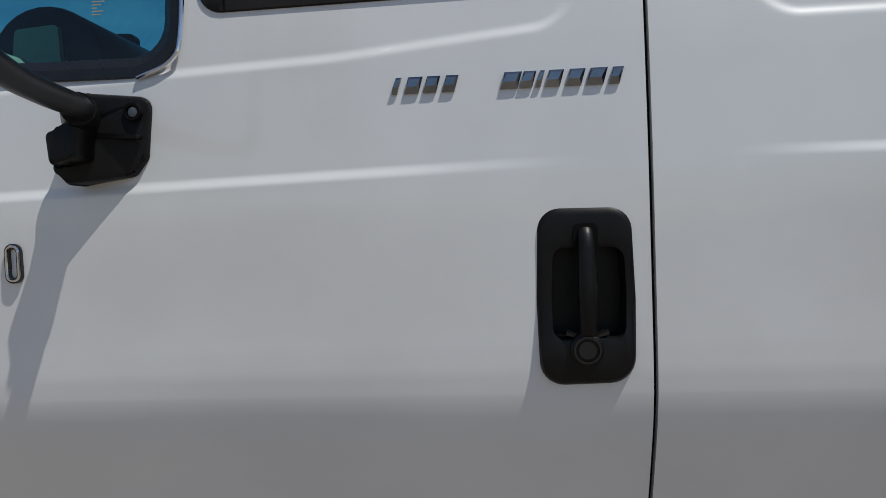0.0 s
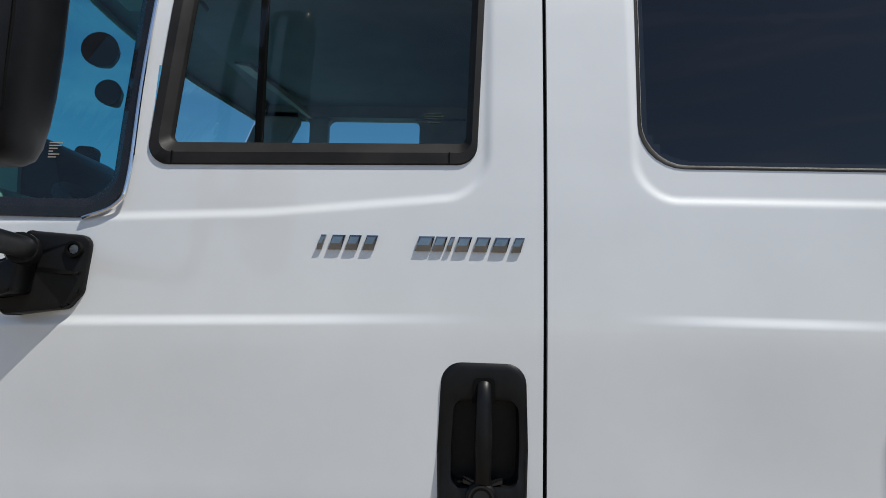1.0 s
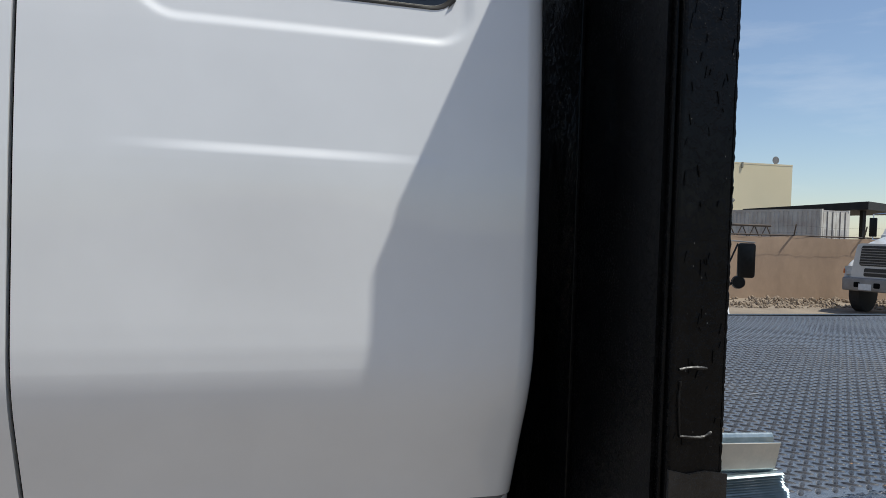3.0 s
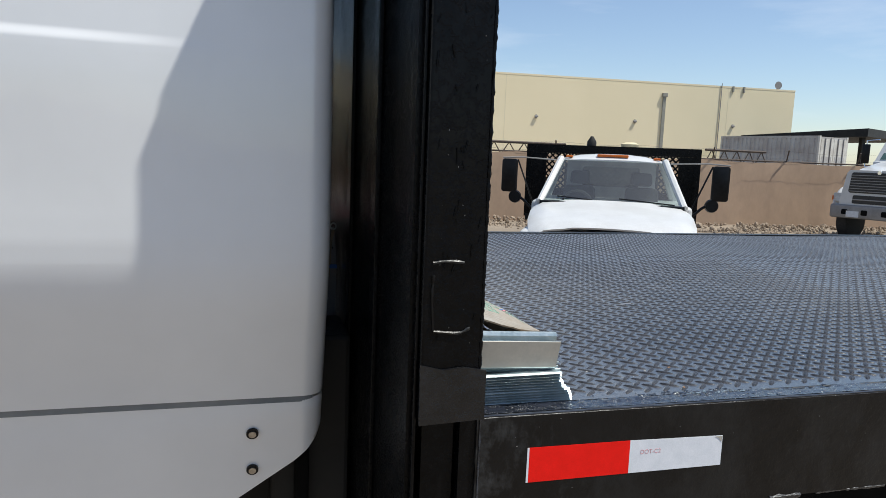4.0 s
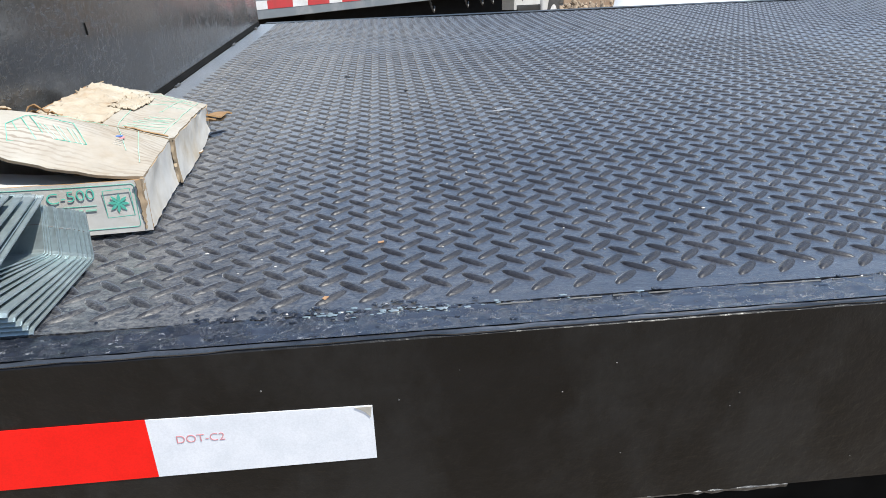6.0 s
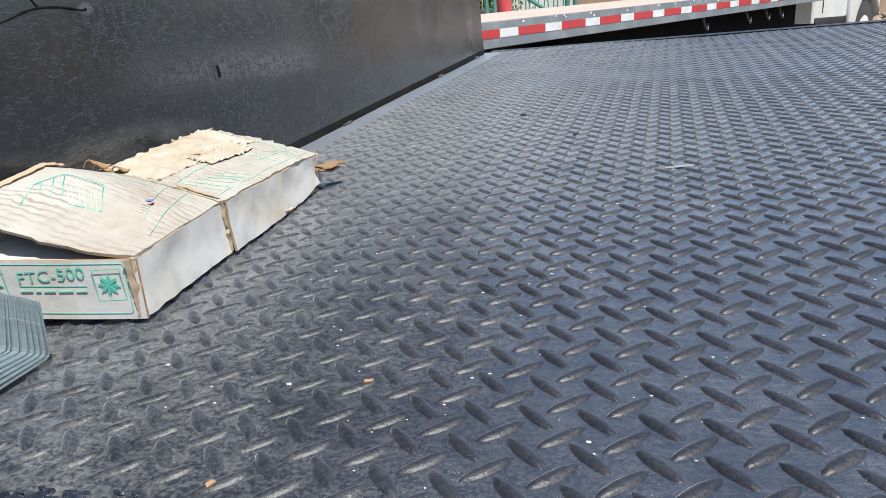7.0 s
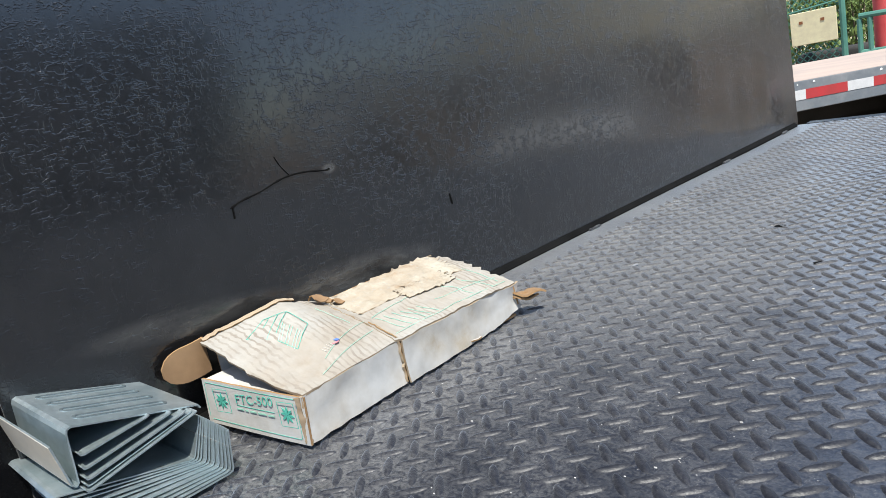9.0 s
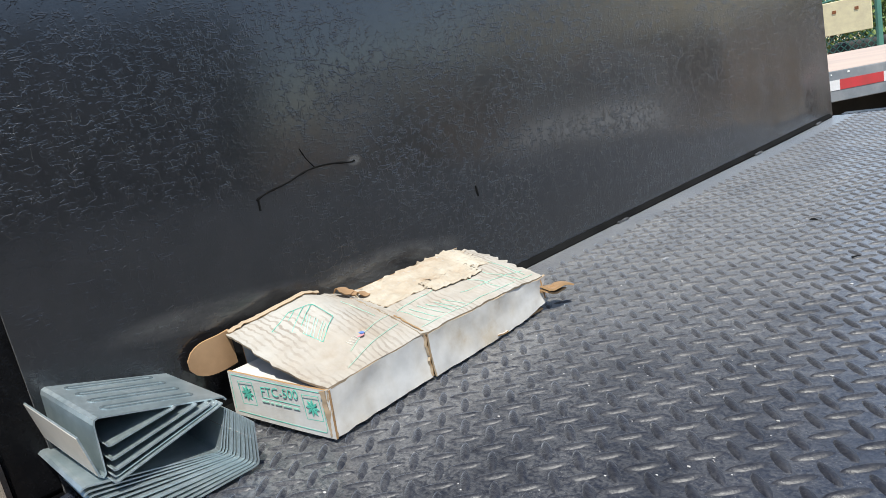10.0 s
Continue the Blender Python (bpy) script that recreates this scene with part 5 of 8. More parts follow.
part("weld", bm, M["rail_paint"], bulk, "ragged weld outline of a patch", smooth=True)
bm = bmesh.new()
weld_bead(bm, [(FACE - 0.009, PF + 0.002, 1.17), (FACE - 0.008, PF + 0.002, 1.6), (FACE - 0.009, PF + 0.002, 2.38)], 0.0026, 4)
part("weld", bm, M["black_steel"], bulk, "weld along the post's edge", smooth=True)
bm = bmesh.new()
rnd = random.Random(5)
for _ in range(60):
    x, z, h = rnd.uniform(1.145, 1.228), rnd.uniform(1.24, 2.1), rnd.uniform(0.004, 0.022)
    weld_bead(bm, [(x, PF - 0.0005, z), (x + rnd.uniform(-0.004, 0.004), PF - 0.0005, z + h)], rnd.uniform(0.0006, 0.0014), rnd.random())
chips = bmesh.new()
for _ in range(26):
    x, z = rnd.uniform(1.15, 1.224), rnd.uniform(1.24, 2.1)
    bmesh.ops.create_icosphere(chips, subdivisions=1, radius=rnd.uniform(0.0003, 0.0009), matrix=Matrix.Translation((x, PF, z)) @ Matrix.Diagonal((rnd.uniform(0.6, 1.6), 0.5, rnd.uniform(0.8, 2.6), 1)))
tagged(part("paint_chips", chips, M["scuff"], bulk, "pale chips in the paint"), kind="stuff")
tagged(part("paint_run", bm, M["black_steel"], bulk, "runs and blisters in the paint", smooth=True), kind="stuff")
# gouge and scuffs on the bulkhead's rear face
FX = FACE + 0.001
LEAN, TOE = 0.012, 0.009
for k, (line, r) in enumerate((([(FX, 0.243, 1.409), (FX, 0.235, 1.408), (FX, 0.20, 1.413), (FX, 0.165, 1.412), (FX, 0.13, 1.403), (FX, 0.10, 1.398), (FX, 0.08, 1.392)], 0.0026),
                               ([(FX, 0.176, 1.414), (FX, 0.166, 1.428), (FX, 0.160, 1.442)], 0.0016), ([(FX, 0.083, 1.394), (FX, 0.082, 1.378)], 0.003), ([(FX, 0.468, 1.318), (FX, 0.470, 1.300)], 0.0032))):
    bm = bmesh.new()
    weld_bead(bm, [(sheet_x(y, z) + 0.0004, y, z) for x, y, z in line], r * 0.5, 8 + k)
    part("gouge", bm, M["gap_black"], bulk, "black gouge in the paint", smooth=True)
# the sheet leans a little towards the cab, and more so at its far end
lean = Matrix(((1, -TOE, -LEAN, LEAN * DECK + TOE * SIDE), (0, 1, 0, 0), (0, 0, 1, 0), (0, 0, 0, 1)))
for ob in [bulk] + [c for c in bulk.children if c.name.startswith(("gouge", "scuff"))]:
    ob.data.transform(lean)
# ---- deck ----
END = 6.6


def sag(x, y):
    """The deck plate is dished between its cross-members."""
    return 0.007 * noise.noise((x * 0.9, y * 0.8, 2.0)) + 0.004 * noise.noise((x * 2.3, y * 2.1, 7.0)) - 0.003


side_rail = part("side_rail", prism([(SIDE, 0.973), (SIDE, DECK - 0.004), (SIDE + 0.004, DECK), (SIDE + 0.036, DECK - 0.001), (SIDE + 0.036, DECK - 0.012), (SIDE + 0.012, DECK - 0.014), (SIDE + 0.012, 0.985), (SIDE + 0.05, 0.985), (SIDE + 0.05, 0.973)], FACE, END, "x"),
                 M["rail_paint"], truck, "black painted steel side rail of the deck")
part("rail_end_plate", block((FACE - 0.004, SIDE + 0.001, 0.80), (FACE - 0.001, SIDE + 0.07, DECK - 0.002)), M["rail_paint"], side_rail)
rnd = random.Random(77)
# the corner's highlight, put in as a thin line of paler material
part("worn_corner", tube([(FACE + 0.0006, SIDE + 0.0006, 1.147 - 0.012 * k) for k in range(15)], [rnd.uniform(0.0008, 0.0022) for _ in range(15)], 6), M["edge_pale"], side_rail, "pale line put in for the highlight on the rail's corner", smooth=True)
part("far_rail", prism([(2.19, 0.973), (2.19, DECK), (2.14, DECK), (2.14, 0.973)], FACE, END, "x"), M["rail_paint"], truck, "far side rail of the deck")
bm = prism([(FACE, 0.972), (FACE, 0.79), (1.48, 0.828), (1.62, 0.853), (1.74, 0.875), (1.80, 0.884), (1.823, 0.892), (1.823, 0.971)], SIDE + 0.006, SIDE + 0.016)
gusset = part("gusset_plate", bm, M["rail_paint"], truck, "black gusset plate welded under the rail")
for a, b, r in ((1.417, 1.492, 0.0030), (1.622, 1.686, 0.0045), (1.758, 1.821, 0.0055), (1.856, 2.003, 0.0035), (1.24, 1.32, 0.0022)):
    bm = bmesh.new()
    weld_bead(bm, [(a, SIDE + 0.003, 0.972), ((a + b) / 2, SIDE + 0.003, 0.9725), (b, SIDE + 0.003, 0.972)], r, a)
    part("weld", bm, M["weld"], side_rail, "bare weld bead under the rail", smooth=True)
bm = bmesh.new()
rnd = random.Random(12)
for _ in range(22):
    x, z = rnd.uniform(1.26, 2.4), rnd.uniform(0.99, 1.14)
    bmesh.ops.create_icosphere(bm, subdivisions=1, radius=rnd.uniform(0.0004, 0.0011), matrix=Matrix.Translation((x, SIDE - 0.0001, z)))
tagged(part("spatter", bm, M["weld"], side_rail, "weld spatter on the rail"), kind="stuff")
for k in range(9):
    x = 2.0 + 0.46 * k
    part("cross_member", block((x, SIDE + 0.055, 0.985), (x + 0.06, 2.135, 1.125)), M["dark_steel"], truck, "dark steel cross-member")
part("frame_rail", block((-1.2, 0.55, 0.55), (END, 0.63, 0.80)), M["dark_steel"], truck, "dark steel chassis rail")
part("frame_rail", block((-1.2, 1.35, 0.55), (END, 1.43, 0.80)), M["dark_steel"], truck, "dark steel chassis rail")
# a pipe end and a strut in the shade under the deck
part("under_strut", tube([(1.99, 0.10, 0.97), (2.12, 0.02, 0.86)], 0.008, 10), M["steel_bolt"], truck, "thin steel strut under the deck", smooth=True)
part("under_bracket", block((1.93, 0.0, 0.80), (1.96, 0.10, 0.975), 0.003), M["dark_steel"], truck, "dark bracket under the deck")
# matt black blocks, added so that the space under the deck stays dark
part("tool_box", block((1.84, 0.32, 0.10), (3.60, 0.50, 0.95), 0.01), M["gap_black"], truck, "black block added to fill the shade under the deck")
part("tool_box", block((1.20, 0.20, 0.20), (1.83, 0.50, 0.95), 0.01), M["gap_black"], truck, "black block added to fill the shade under the deck's front")
# closed tank and wheels in the dark below


def truck_wheel(x, y, r, w, parent, out):
    t = part("tyre", tube([(x, y, GROUND + r), (x, y + w * 0.12 * out, GROUND + r), (x, y + w * 0.88 * out, GROUND + r), (x, y + w * out, GROUND + r)], [r * 0.94, r, r, r * 0.94], 32), M["tyre"], parent, "black rubber tyre", smooth=True)
    part("rim", tube([(x, y - 0.006 * out, GROUND + r), (x, y + 0.05 * out, GROUND + r)], [r * 0.56, r * 0.5], 24), M["wheel_white"], t, "white steel rim", smooth=True)


truck_wheel(4.3, 0.02, 0.5, 0.28, truck, 1)
truck_wheel(4.3, 1.92, 0.5, 0.28, truck, -1)
truck_wheel(-1.9, 0.12, 0.5, 0.28, truck, 1)
truck_wheel(-1.9, 1.84, 0.5, 0.28, truck, -1)

# deck plate
bm = bmesh.new()
xs = steps(FACE - 0.020, END, 0.08, [])
ys = steps(SIDE + 0.0415, 2.138, 0.06, [])
g = [[bm.verts.new((x, y, DECK + sag(x, y) * ease(SIDE + 0.03, SIDE + 0.25, y) * (0.35 + 0.65 * ease(FACE, FACE + 0.25, x)))) for x in xs] for y in ys]
for a, b in zip(g, g[1:]):
    for i in range(len(xs) - 1):
        bm.faces.new((a[i], a[i + 1], b[i + 1], b[i]))
edge = [bm.verts.new((v.co.x, v.co.y, v.co.z - 0.008)) for v in g[0]]
for i in range(len(xs) - 1):
    bm.faces.new((edge[i], edge[i + 1], g[0][i + 1], g[0][i]))
deck = part("deck_plate", bm, M["deck_paint"], truck, "black painted tread-plate deck with dust", smooth=True)


def deck_z(x, y):
    return DECK + sag(x, y) * ease(SIDE + 0.03, SIDE + 0.25, y) * (0.35 + 0.65 * ease(FACE, FACE + 0.25, x))


def lug_shape(along, across, ln, wd, ht):
    """A pointed lug with a rounded top and steep flanks, as vertices and faces round its own middle."""
    verts, faces = [(-ln, 0.0, -0.0002)], []
    for i in range(1, along):
        a = -1 + 2 * i / along
        w = wd * (1 - a * a) ** 0.62
        for j in range(across + 1):
            b = math.sin(math.pi * (j / across - 0.5))
            verts.append((a * ln, b * w, ht * (1 - a ** 4) ** 0.8 * (1 - abs(b) ** 2.2) ** 1.1 - 0.0002))
    verts.append((ln, 0.0, -0.0002))
    k = across + 1
    for j in range(across):
        faces.append((0, 1 + j + 1, 1 + j))
        for i in range(along - 2):
            p = 1 + i * k + j
            faces.append((p, p + 1, p + k + 1, p + k))
        p = 1 + (along - 2) * k + j
        faces.append((p, p + 1, len(verts) - 1))
    return np.array(verts), faces


def tread():
    """Raised lugs in two directions, as one piece; finer where the camera comes near."""
    pitch = 0.0352
    near, far = lug_shape(8, 8, 0.0182, 0.0051, 0.0026), lug_shape(4, 4, 0.0178, 0.0051, 0.0026)
    verts, faces, count = [], [], 0
    x0, y0 = 1.712, -0.128
    q = math.sqrt(0.5)
    for i in range(-13, 112):
        for j in range(-3, 66):
            for kind in (0, 1):
                x, y = x0 + (i + 0.5 * kind) * pitch, y0 + (j + 0.5 * kind) * pitch
                if x < FACE + 0.05 or x > 5.6 or y < SIDE + 0.052 or y > 2.125:
                    continue
                v, fs = near if x < 2.7 and y < 1.2 else far
                ux, uy = (q, -q) if kind == 0 else (q, q)
                verts.append(np.stack([x + ux * v[:, 0] - uy * v[:, 1], y + uy * v[:, 0] + ux * v[:, 1], deck_z(x, y) + v[:, 2]], 1))
                faces += [tuple(count + p for p in f) for f in fs]
                count += len(v)
    me = bpy.data.meshes.new("tread")
    me.from_pydata(np.concatenate(verts).tolist(), [], faces)
    me.polygons.foreach_set("use_smooth", [True] * len(me.polygons))
    me.materials.append(M["lug_paint"])
    ob = new("tread", me)
    ob.parent = deck
    return tagged(ob, "raised diamond lugs of the tread plate", kind="stuff")


tread()
# black strip along the foot of the bulkhead, in place of its shadow line
bm = prism([(FACE - 0.004, DECK - 0.006), (FACE + 0.009, DECK - 0.006), (FACE + 0.009, DECK + 0.003), (FACE + 0.003, DECK + 0.011), (FACE - 0.004, DECK + 0.011)], SIDE + 0.05, 2.10, "y")
bm.transform(lean)
part("foot_angle", bm, M["gap_black"], truck, "black strip standing in for the shadow line at the bulkhead's foot")
for y in (0.83, 1.5, 1.95):
    bm = bmesh.new()
    weld_bead(bm, [(FACE + 0.013, y, DECK + 0.002), (FACE + 0.013, y + 0.04, DECK + 0.002)], 0.003, y)
    bm.transform(lean)
    part("weld", bm, M["weld"], deck, "weld bead at the foot of the bulkhead", smooth=True)
bm = bmesh.new()
rnd = random.Random(9)
tube([(FACE + 0.004 + 0.02 * k, SIDE + 0.0022 + rnd.uniform(-0.0003, 0.0003), DECK - 0.0012 + rnd.uniform(-0.0005, 0.0005)) for k in range(100)], [rnd.uniform(0.0016, 0.0024) for _ in range(100)], 8, bm)
part("rail_edge", bm, M["edge_pale"], side_rail, "worn glossy edge of the rail", smooth=True)
# thick blotchy paint on the rail's top
bm = bmesh.new()
lx = steps(FACE + 0.002, 3.2, 0.006, [])
g = []
for k in range(9):
    w = k / 8
    row = []
    for x in lx:
        h = (0.0012 + 0.0016 * ease(1.75, 1.45, x)) * noise.noise((x * 40, w * 3, 1)) + (0.0010 + 0.0012 * ease(1.75, 1.45, x)) * noise.noise((x * 110, w * 6, 4))
        row.append(bm.verts.new((x, SIDE + 0.0035 + 0.0325 * w + 0.0012 * noise.noise((x * 60, 2, 2)) * (k == 8), DECK + 0.0012 + h * min(1, 4 * w) + 0.002 * ease(0.75, 1.0, w) * max(0, noise.noise((x * 9, 5, 5))))))
    g.append(row)
for a, b in zip(g, g[1:]):
    for i in range(len(lx) - 1):
        bm.faces.new((a[i], a[i + 1], b[i + 1], b[i]))
part("rail_top", bm, M["lip_paint"], side_rail, "blotchy blue-black paint on the rail's top", smooth=True)


def weld_run(a, b, size, seed, spread=0.004):
    """Lumps of weld laid along the gap between rail and plate, painted over."""
    rnd = random.Random(seed)
    bm = bmesh.new()
    x = a
    while x < b:
        r = size * rnd.uniform(0.5, 1.15)
        c = Vector((x, SIDE + 0.0388 + rnd.uniform(-spread, spread), DECK - 0.0015))
        vs = bmesh.ops.create_icosphere(bm, subdivisions=2, radius=1, matrix=Matrix.Translation(c) @ Matrix.Diagonal((r * rnd.uniform(1.0, 1.8), r, r * 0.75, 1)))["verts"]
        for v in vs:
            v.co += Vector((noise.noise(v.co * 300), noise.noise(v.co * 300 + Vector((5, 0, 0))), noise.noise(v.co * 300 + Vector((0, 5, 0))))) * r * 0.3
        x += r * rnd.uniform(0.7, 1.5)
    tagged(part("weld", bm, M["lip_paint"], deck, "lumpy painted weld between rail and plate", smooth=True), kind="stuff")


for a, b, s, sp in ((1.50, 1.555, 0.0040, 0.006), (1.56, 1.615, 0.0045, 0.007), (1.615, 1.665, 0.0045, 0.008), (1.665, 1.74, 0.0028, 0.003), (1.75, 1.86, 0.0022, 0.002), (1.30, 1.335, 0.004, 0.004), (2.06, 2.20, 0.004, 0.004), (2.5, 2.62, 0.004, 0.004), (3.0, 3.1, 0.004, 0.004)):
    weld_run(a, b, s, a, sp)
# bare bright line where the paint has worn off beside the gap
bm = bmesh.new()
rnd = random.Random(44)
x = 1.655
while x < 2.6:
    ln = rnd.uniform(0.006, 0.03)
    weld_bead(bm, [(x, SIDE + 0.0352 + rnd.uniform(-0.0012, 0.0008), DECK + 0.0012), (x + ln, SIDE + 0.0352 + rnd.uniform(-0.001, 0.0008), DECK + 0.0012)], rnd.uniform(0.0004, 0.0009), x)
    x += ln + rnd.uniform(0.0, 0.012)
tagged(part("worn_edge", bm, M["scuff"], side_rail, "bare worn edge beside the gap", smooth=True), kind="stuff")
bm = bmesh.new()
for _ in range(44):
    x = rnd.gauss(1.69, 0.05) if rnd.random() < 0.7 else rnd.uniform(1.65, 2.3)
    r = rnd.uniform(0.0006, 0.0018)
    bmesh.ops.create_icosphere(bm, subdivisions=1, radius=r, matrix=Matrix.Translation((x, SIDE + 0.0365 + rnd.gauss(0, 0.003), DECK + 0.0018)) @ Matrix.Diagonal((rnd.uniform(1.2, 3.5), 1, 0.6, 1)))
tagged(part("bare_weld", bm, M["zinc"], side_rail, "bright bare weld metal beside the gap", smooth=True), kind="stuff")
bm = bmesh.new()
for _ in range(150):
    x, w = rnd.uniform(1.27, 2.4), rnd.random()
    if rnd.random() < 0.5:
        x = rnd.gauss(1.63, 0.06)
    r = rnd.uniform(0.0008, 0.0026)
    bmesh.ops.create_icosphere(bm, subdivisions=1, radius=r, matrix=Matrix.Translation((x, SIDE + 0.008 + 0.045 * w, DECK + 0.001)) @ Matrix.Diagonal((rnd.uniform(1, 2.2), 1, 0.5, 1)))
tagged(part("spatter", bm, M["lip_paint"], side_rail, "painted-over weld spatter", smooth=True), kind="stuff")
bm = block((FACE, SIDE + 0.0355, DECK - 0.024), (END, SIDE + 0.0425, DECK - 0.016))
part("plate_gap", bm, M["bare_gap"], deck, "dark gap along the plate")

# ---- reflective tape and dealer's label ----
for name, x0, x1, mat, lab in (("tape_red", 1.3155, 1.4848, "tape_red", "red reflective tape"), ("tape_white", 1.4848, 1.6535, "tape_white", "white reflective tape with a red stamp")):
    bm = prism([(x0, 1.0405 if name == "tape_red" else 1.0407), (x1, 1.0407), (x1, 1.0945 if name == "tape_red" else 1.091), (x0, 1.0955 if name == "tape_red" else 1.0945)], SIDE - 0.0006, SIDE + 0.0002)
    tp = part("reflective_tape", bm, M[mat], side_rail, lab)
letters("stamp", "DOT-C2", 0.0100, pose(1.522, SIDE - 0.0008, 1.074, 90, 0, 0), M["ink_red"], tp, 0.0001)
part("lifted_corner", prism([(1.640, 1.0905), (1.653, 1.0905), (1.6515, 1.081), (1.6475, 1.086)], SIDE - 0.0012, SIDE - 0.0007), M["ink_grey"], tp, "creased lifted corner")
part("tape_border", prism([(1.3120, 1.0405), (1.3153, 1.0405), (1.3153, 1.0955), (1.3122, 1.0952)], SIDE - 0.0006, SIDE + 0.0002), M["tape_white"], side_rail, "thin white end of the tape")
label_plate = part("dealer_label", block((1.300, SIDE + 0.0048, 0.862), (1.5585, SIDE + 0.0062, 0.9455), m=Matrix()), M["sticker_white"], gusset, "white paper dealer label with green and dark print")
ly = SIDE + 0.0044


def bar(x0, x1, z0, z1, mat, parent, y=None, name="print_bar"):
    yy = ly if y is None else y
    part(name, block((x0, yy, z0), (x1, yy + 0.0006, z1)), mat, parent)


x = 1.312
for w in (0.010, 0.010, 0.009, None, 0.010, 0.011, 0.011, 0.010, 0.010, None, 0.009, 0.011, 0.009, 0.009, 0.009, None, 0.004, 0.011, 0.011):
    if w is None:
        x += 0.009
        continue
    bar(x, x + w, 0.926, 0.939, M["ink_dark"], label_plate)
    x += w + 0.0033
for x0, x1 in ((1.395, 1.420), (1.424, 1.462), (1.466, 1.480), (1.484, 1.512), (1.516, 1.545)):
    bar(x0, x1, 0.914, 0.920, M["ink_grey"], label_plate)
x = 1.402
for w in (0.012, 0.012, 0.012, 0.006, 0.012, 0.012, 0.012, 0.006, 0.006, 0.012, 0.012, 0.012):
    dash_only = w == 0.006
    bar(x, x + w, 0.896 if dash_only and False else 0.888, 0.906, M["ink_dark"], label_plate)
    x += w + 0.0028
bar(1.340, 1.368, 0.893, 0.905, M["ink_green"], label_plate)
bar(1.372, 1.392, 0.892, 0.897, M["ink_grey"], label_plate)
bar(1.372, 1.390, 0.900, 0.907, M["ink_grey"], label_plate)
part("plant_mark", prism([(1.316, 0.880), (1.322, 0.880), (1.323, 0.893), (1.328, 0.897), (1.326, 0.903), (1.322, 0.899), (1.320, 0.912), (1.316, 0.906), (1.313, 0.893), (1.309, 0.900), (1.308, 0.894), (1.314, 0.887)], ly, ly + 0.0006), M["ink_green"], label_plate, "green plant mark")


# ---- things lying on the deck ----
def sheet(grid, thick, rim=None):
    """A thin warped sheet under a grid of points; its cut edge may have a material of its own."""
    bm = bmesh.new()
    top = [[bm.verts.new(p) for p in row] for row in grid]
    for a, b in zip(top, top[1:]):
        for i in range(len(a) - 1):
            bm.faces.new((a[i], a[i + 1], b[i + 1], b[i]))
    bm.normal_update()
    low = [[bm.verts.new(v.co - v.normal * thick) for v in row] for row in top]
    for a, b in zip(low, low[1:]):
        for i in range(len(a) - 1):
            bm.faces.new((b[i], b[i + 1], a[i + 1], a[i]))
    n, k = len(top), len(top[0])
    loop = [(0, i) for i in range(k)] + [(j, k - 1) for j in range(1, n)] + [(n - 1, i) for i in range(k - 2, -1, -1)] + [(j, 0) for j in range(n - 2, 0, -1)]
    for (a, b), (c, d) in zip(loop, loop[1:] + loop[:1]):
        f = bm.faces.new((top[a][b], low[a][b], low[c][d], top[c][d]))
        f.material_index = 1 if rim else 0
    bmesh.ops.recalc_face_normals(bm, faces=bm.faces[:])
    return bm


Z0 = DECK + 0.0015
XL = 1.268


def side_x(y):
    """Line of the box's long free side; it steps out at the torn fold."""
    return 1.4315 - 0.085 * y if y < 0.149 else 1.424 - 0.062 * (y - 0.149)


def front_y(x):
    return -0.004 + 0.19 * (x - 1.4335)


LEN = 0.383


def lid_z(u, v):
    """Height of the lid; u from the bulkhead side to the free side, v from the open end to the far end."""
    h = np.interp(v, [0, 0.25, 0.36, 0.42, 0.6, 0.9, 1.0], [0.099, 0.112, 0.098, 0.088, 0.092, 0.094, 0.084])
    r = np.interp(v, [0, 0.15, 0.36, 0.6, 0.9, 1.0], [0.056, 0.0565, 0.057, 0.056, 0.051, 0.048])
    bow = np.interp(v, [0, 0.3, 0.4, 1.0], [1.7, 1.7, 1.2, 1.1])
    s = 0.003 * noise.noise((u * 3, v * 9, 1)) + 0.0026 * noise.noise((u * 10, v * 20, 5)) * ease(0.3, 0.5, v) + 0.0012 * noise.noise((u * 20, v * 44, 7))
    dip = -0.010 * math.sin(math.pi * min(1, max(0, u)) ** 1.6) * max(0.0, 1 - v * 5)
    return Z0 + float(h + (r - h) * (max(0.0, u) ** bow)) + s * (1 - abs(2 * u - 1) * 0.5) + dip


def lid_x(u, v):
    left = float(np.interp(v, [0, 0.25, 0.36, 0.45, 1.0], [1.250, 1.262, 1.262, 1.258, 1.272]))
    return left + (side_x(v * LEN) - left) * u


carton = thing("cardboard_box", "battered white cardboard box with green print lying on the deck", "box")


def card_sheet(name, rows, thick, mat, label, parent=None, core="card_brown"):
    """A sheet of card whose cut edges show the brown core."""
    ob = part(name, sheet(rows, thick, True), M[mat], parent or carton, label, smooth=True)
    ob.data.materials.append(M[core])
    return ob


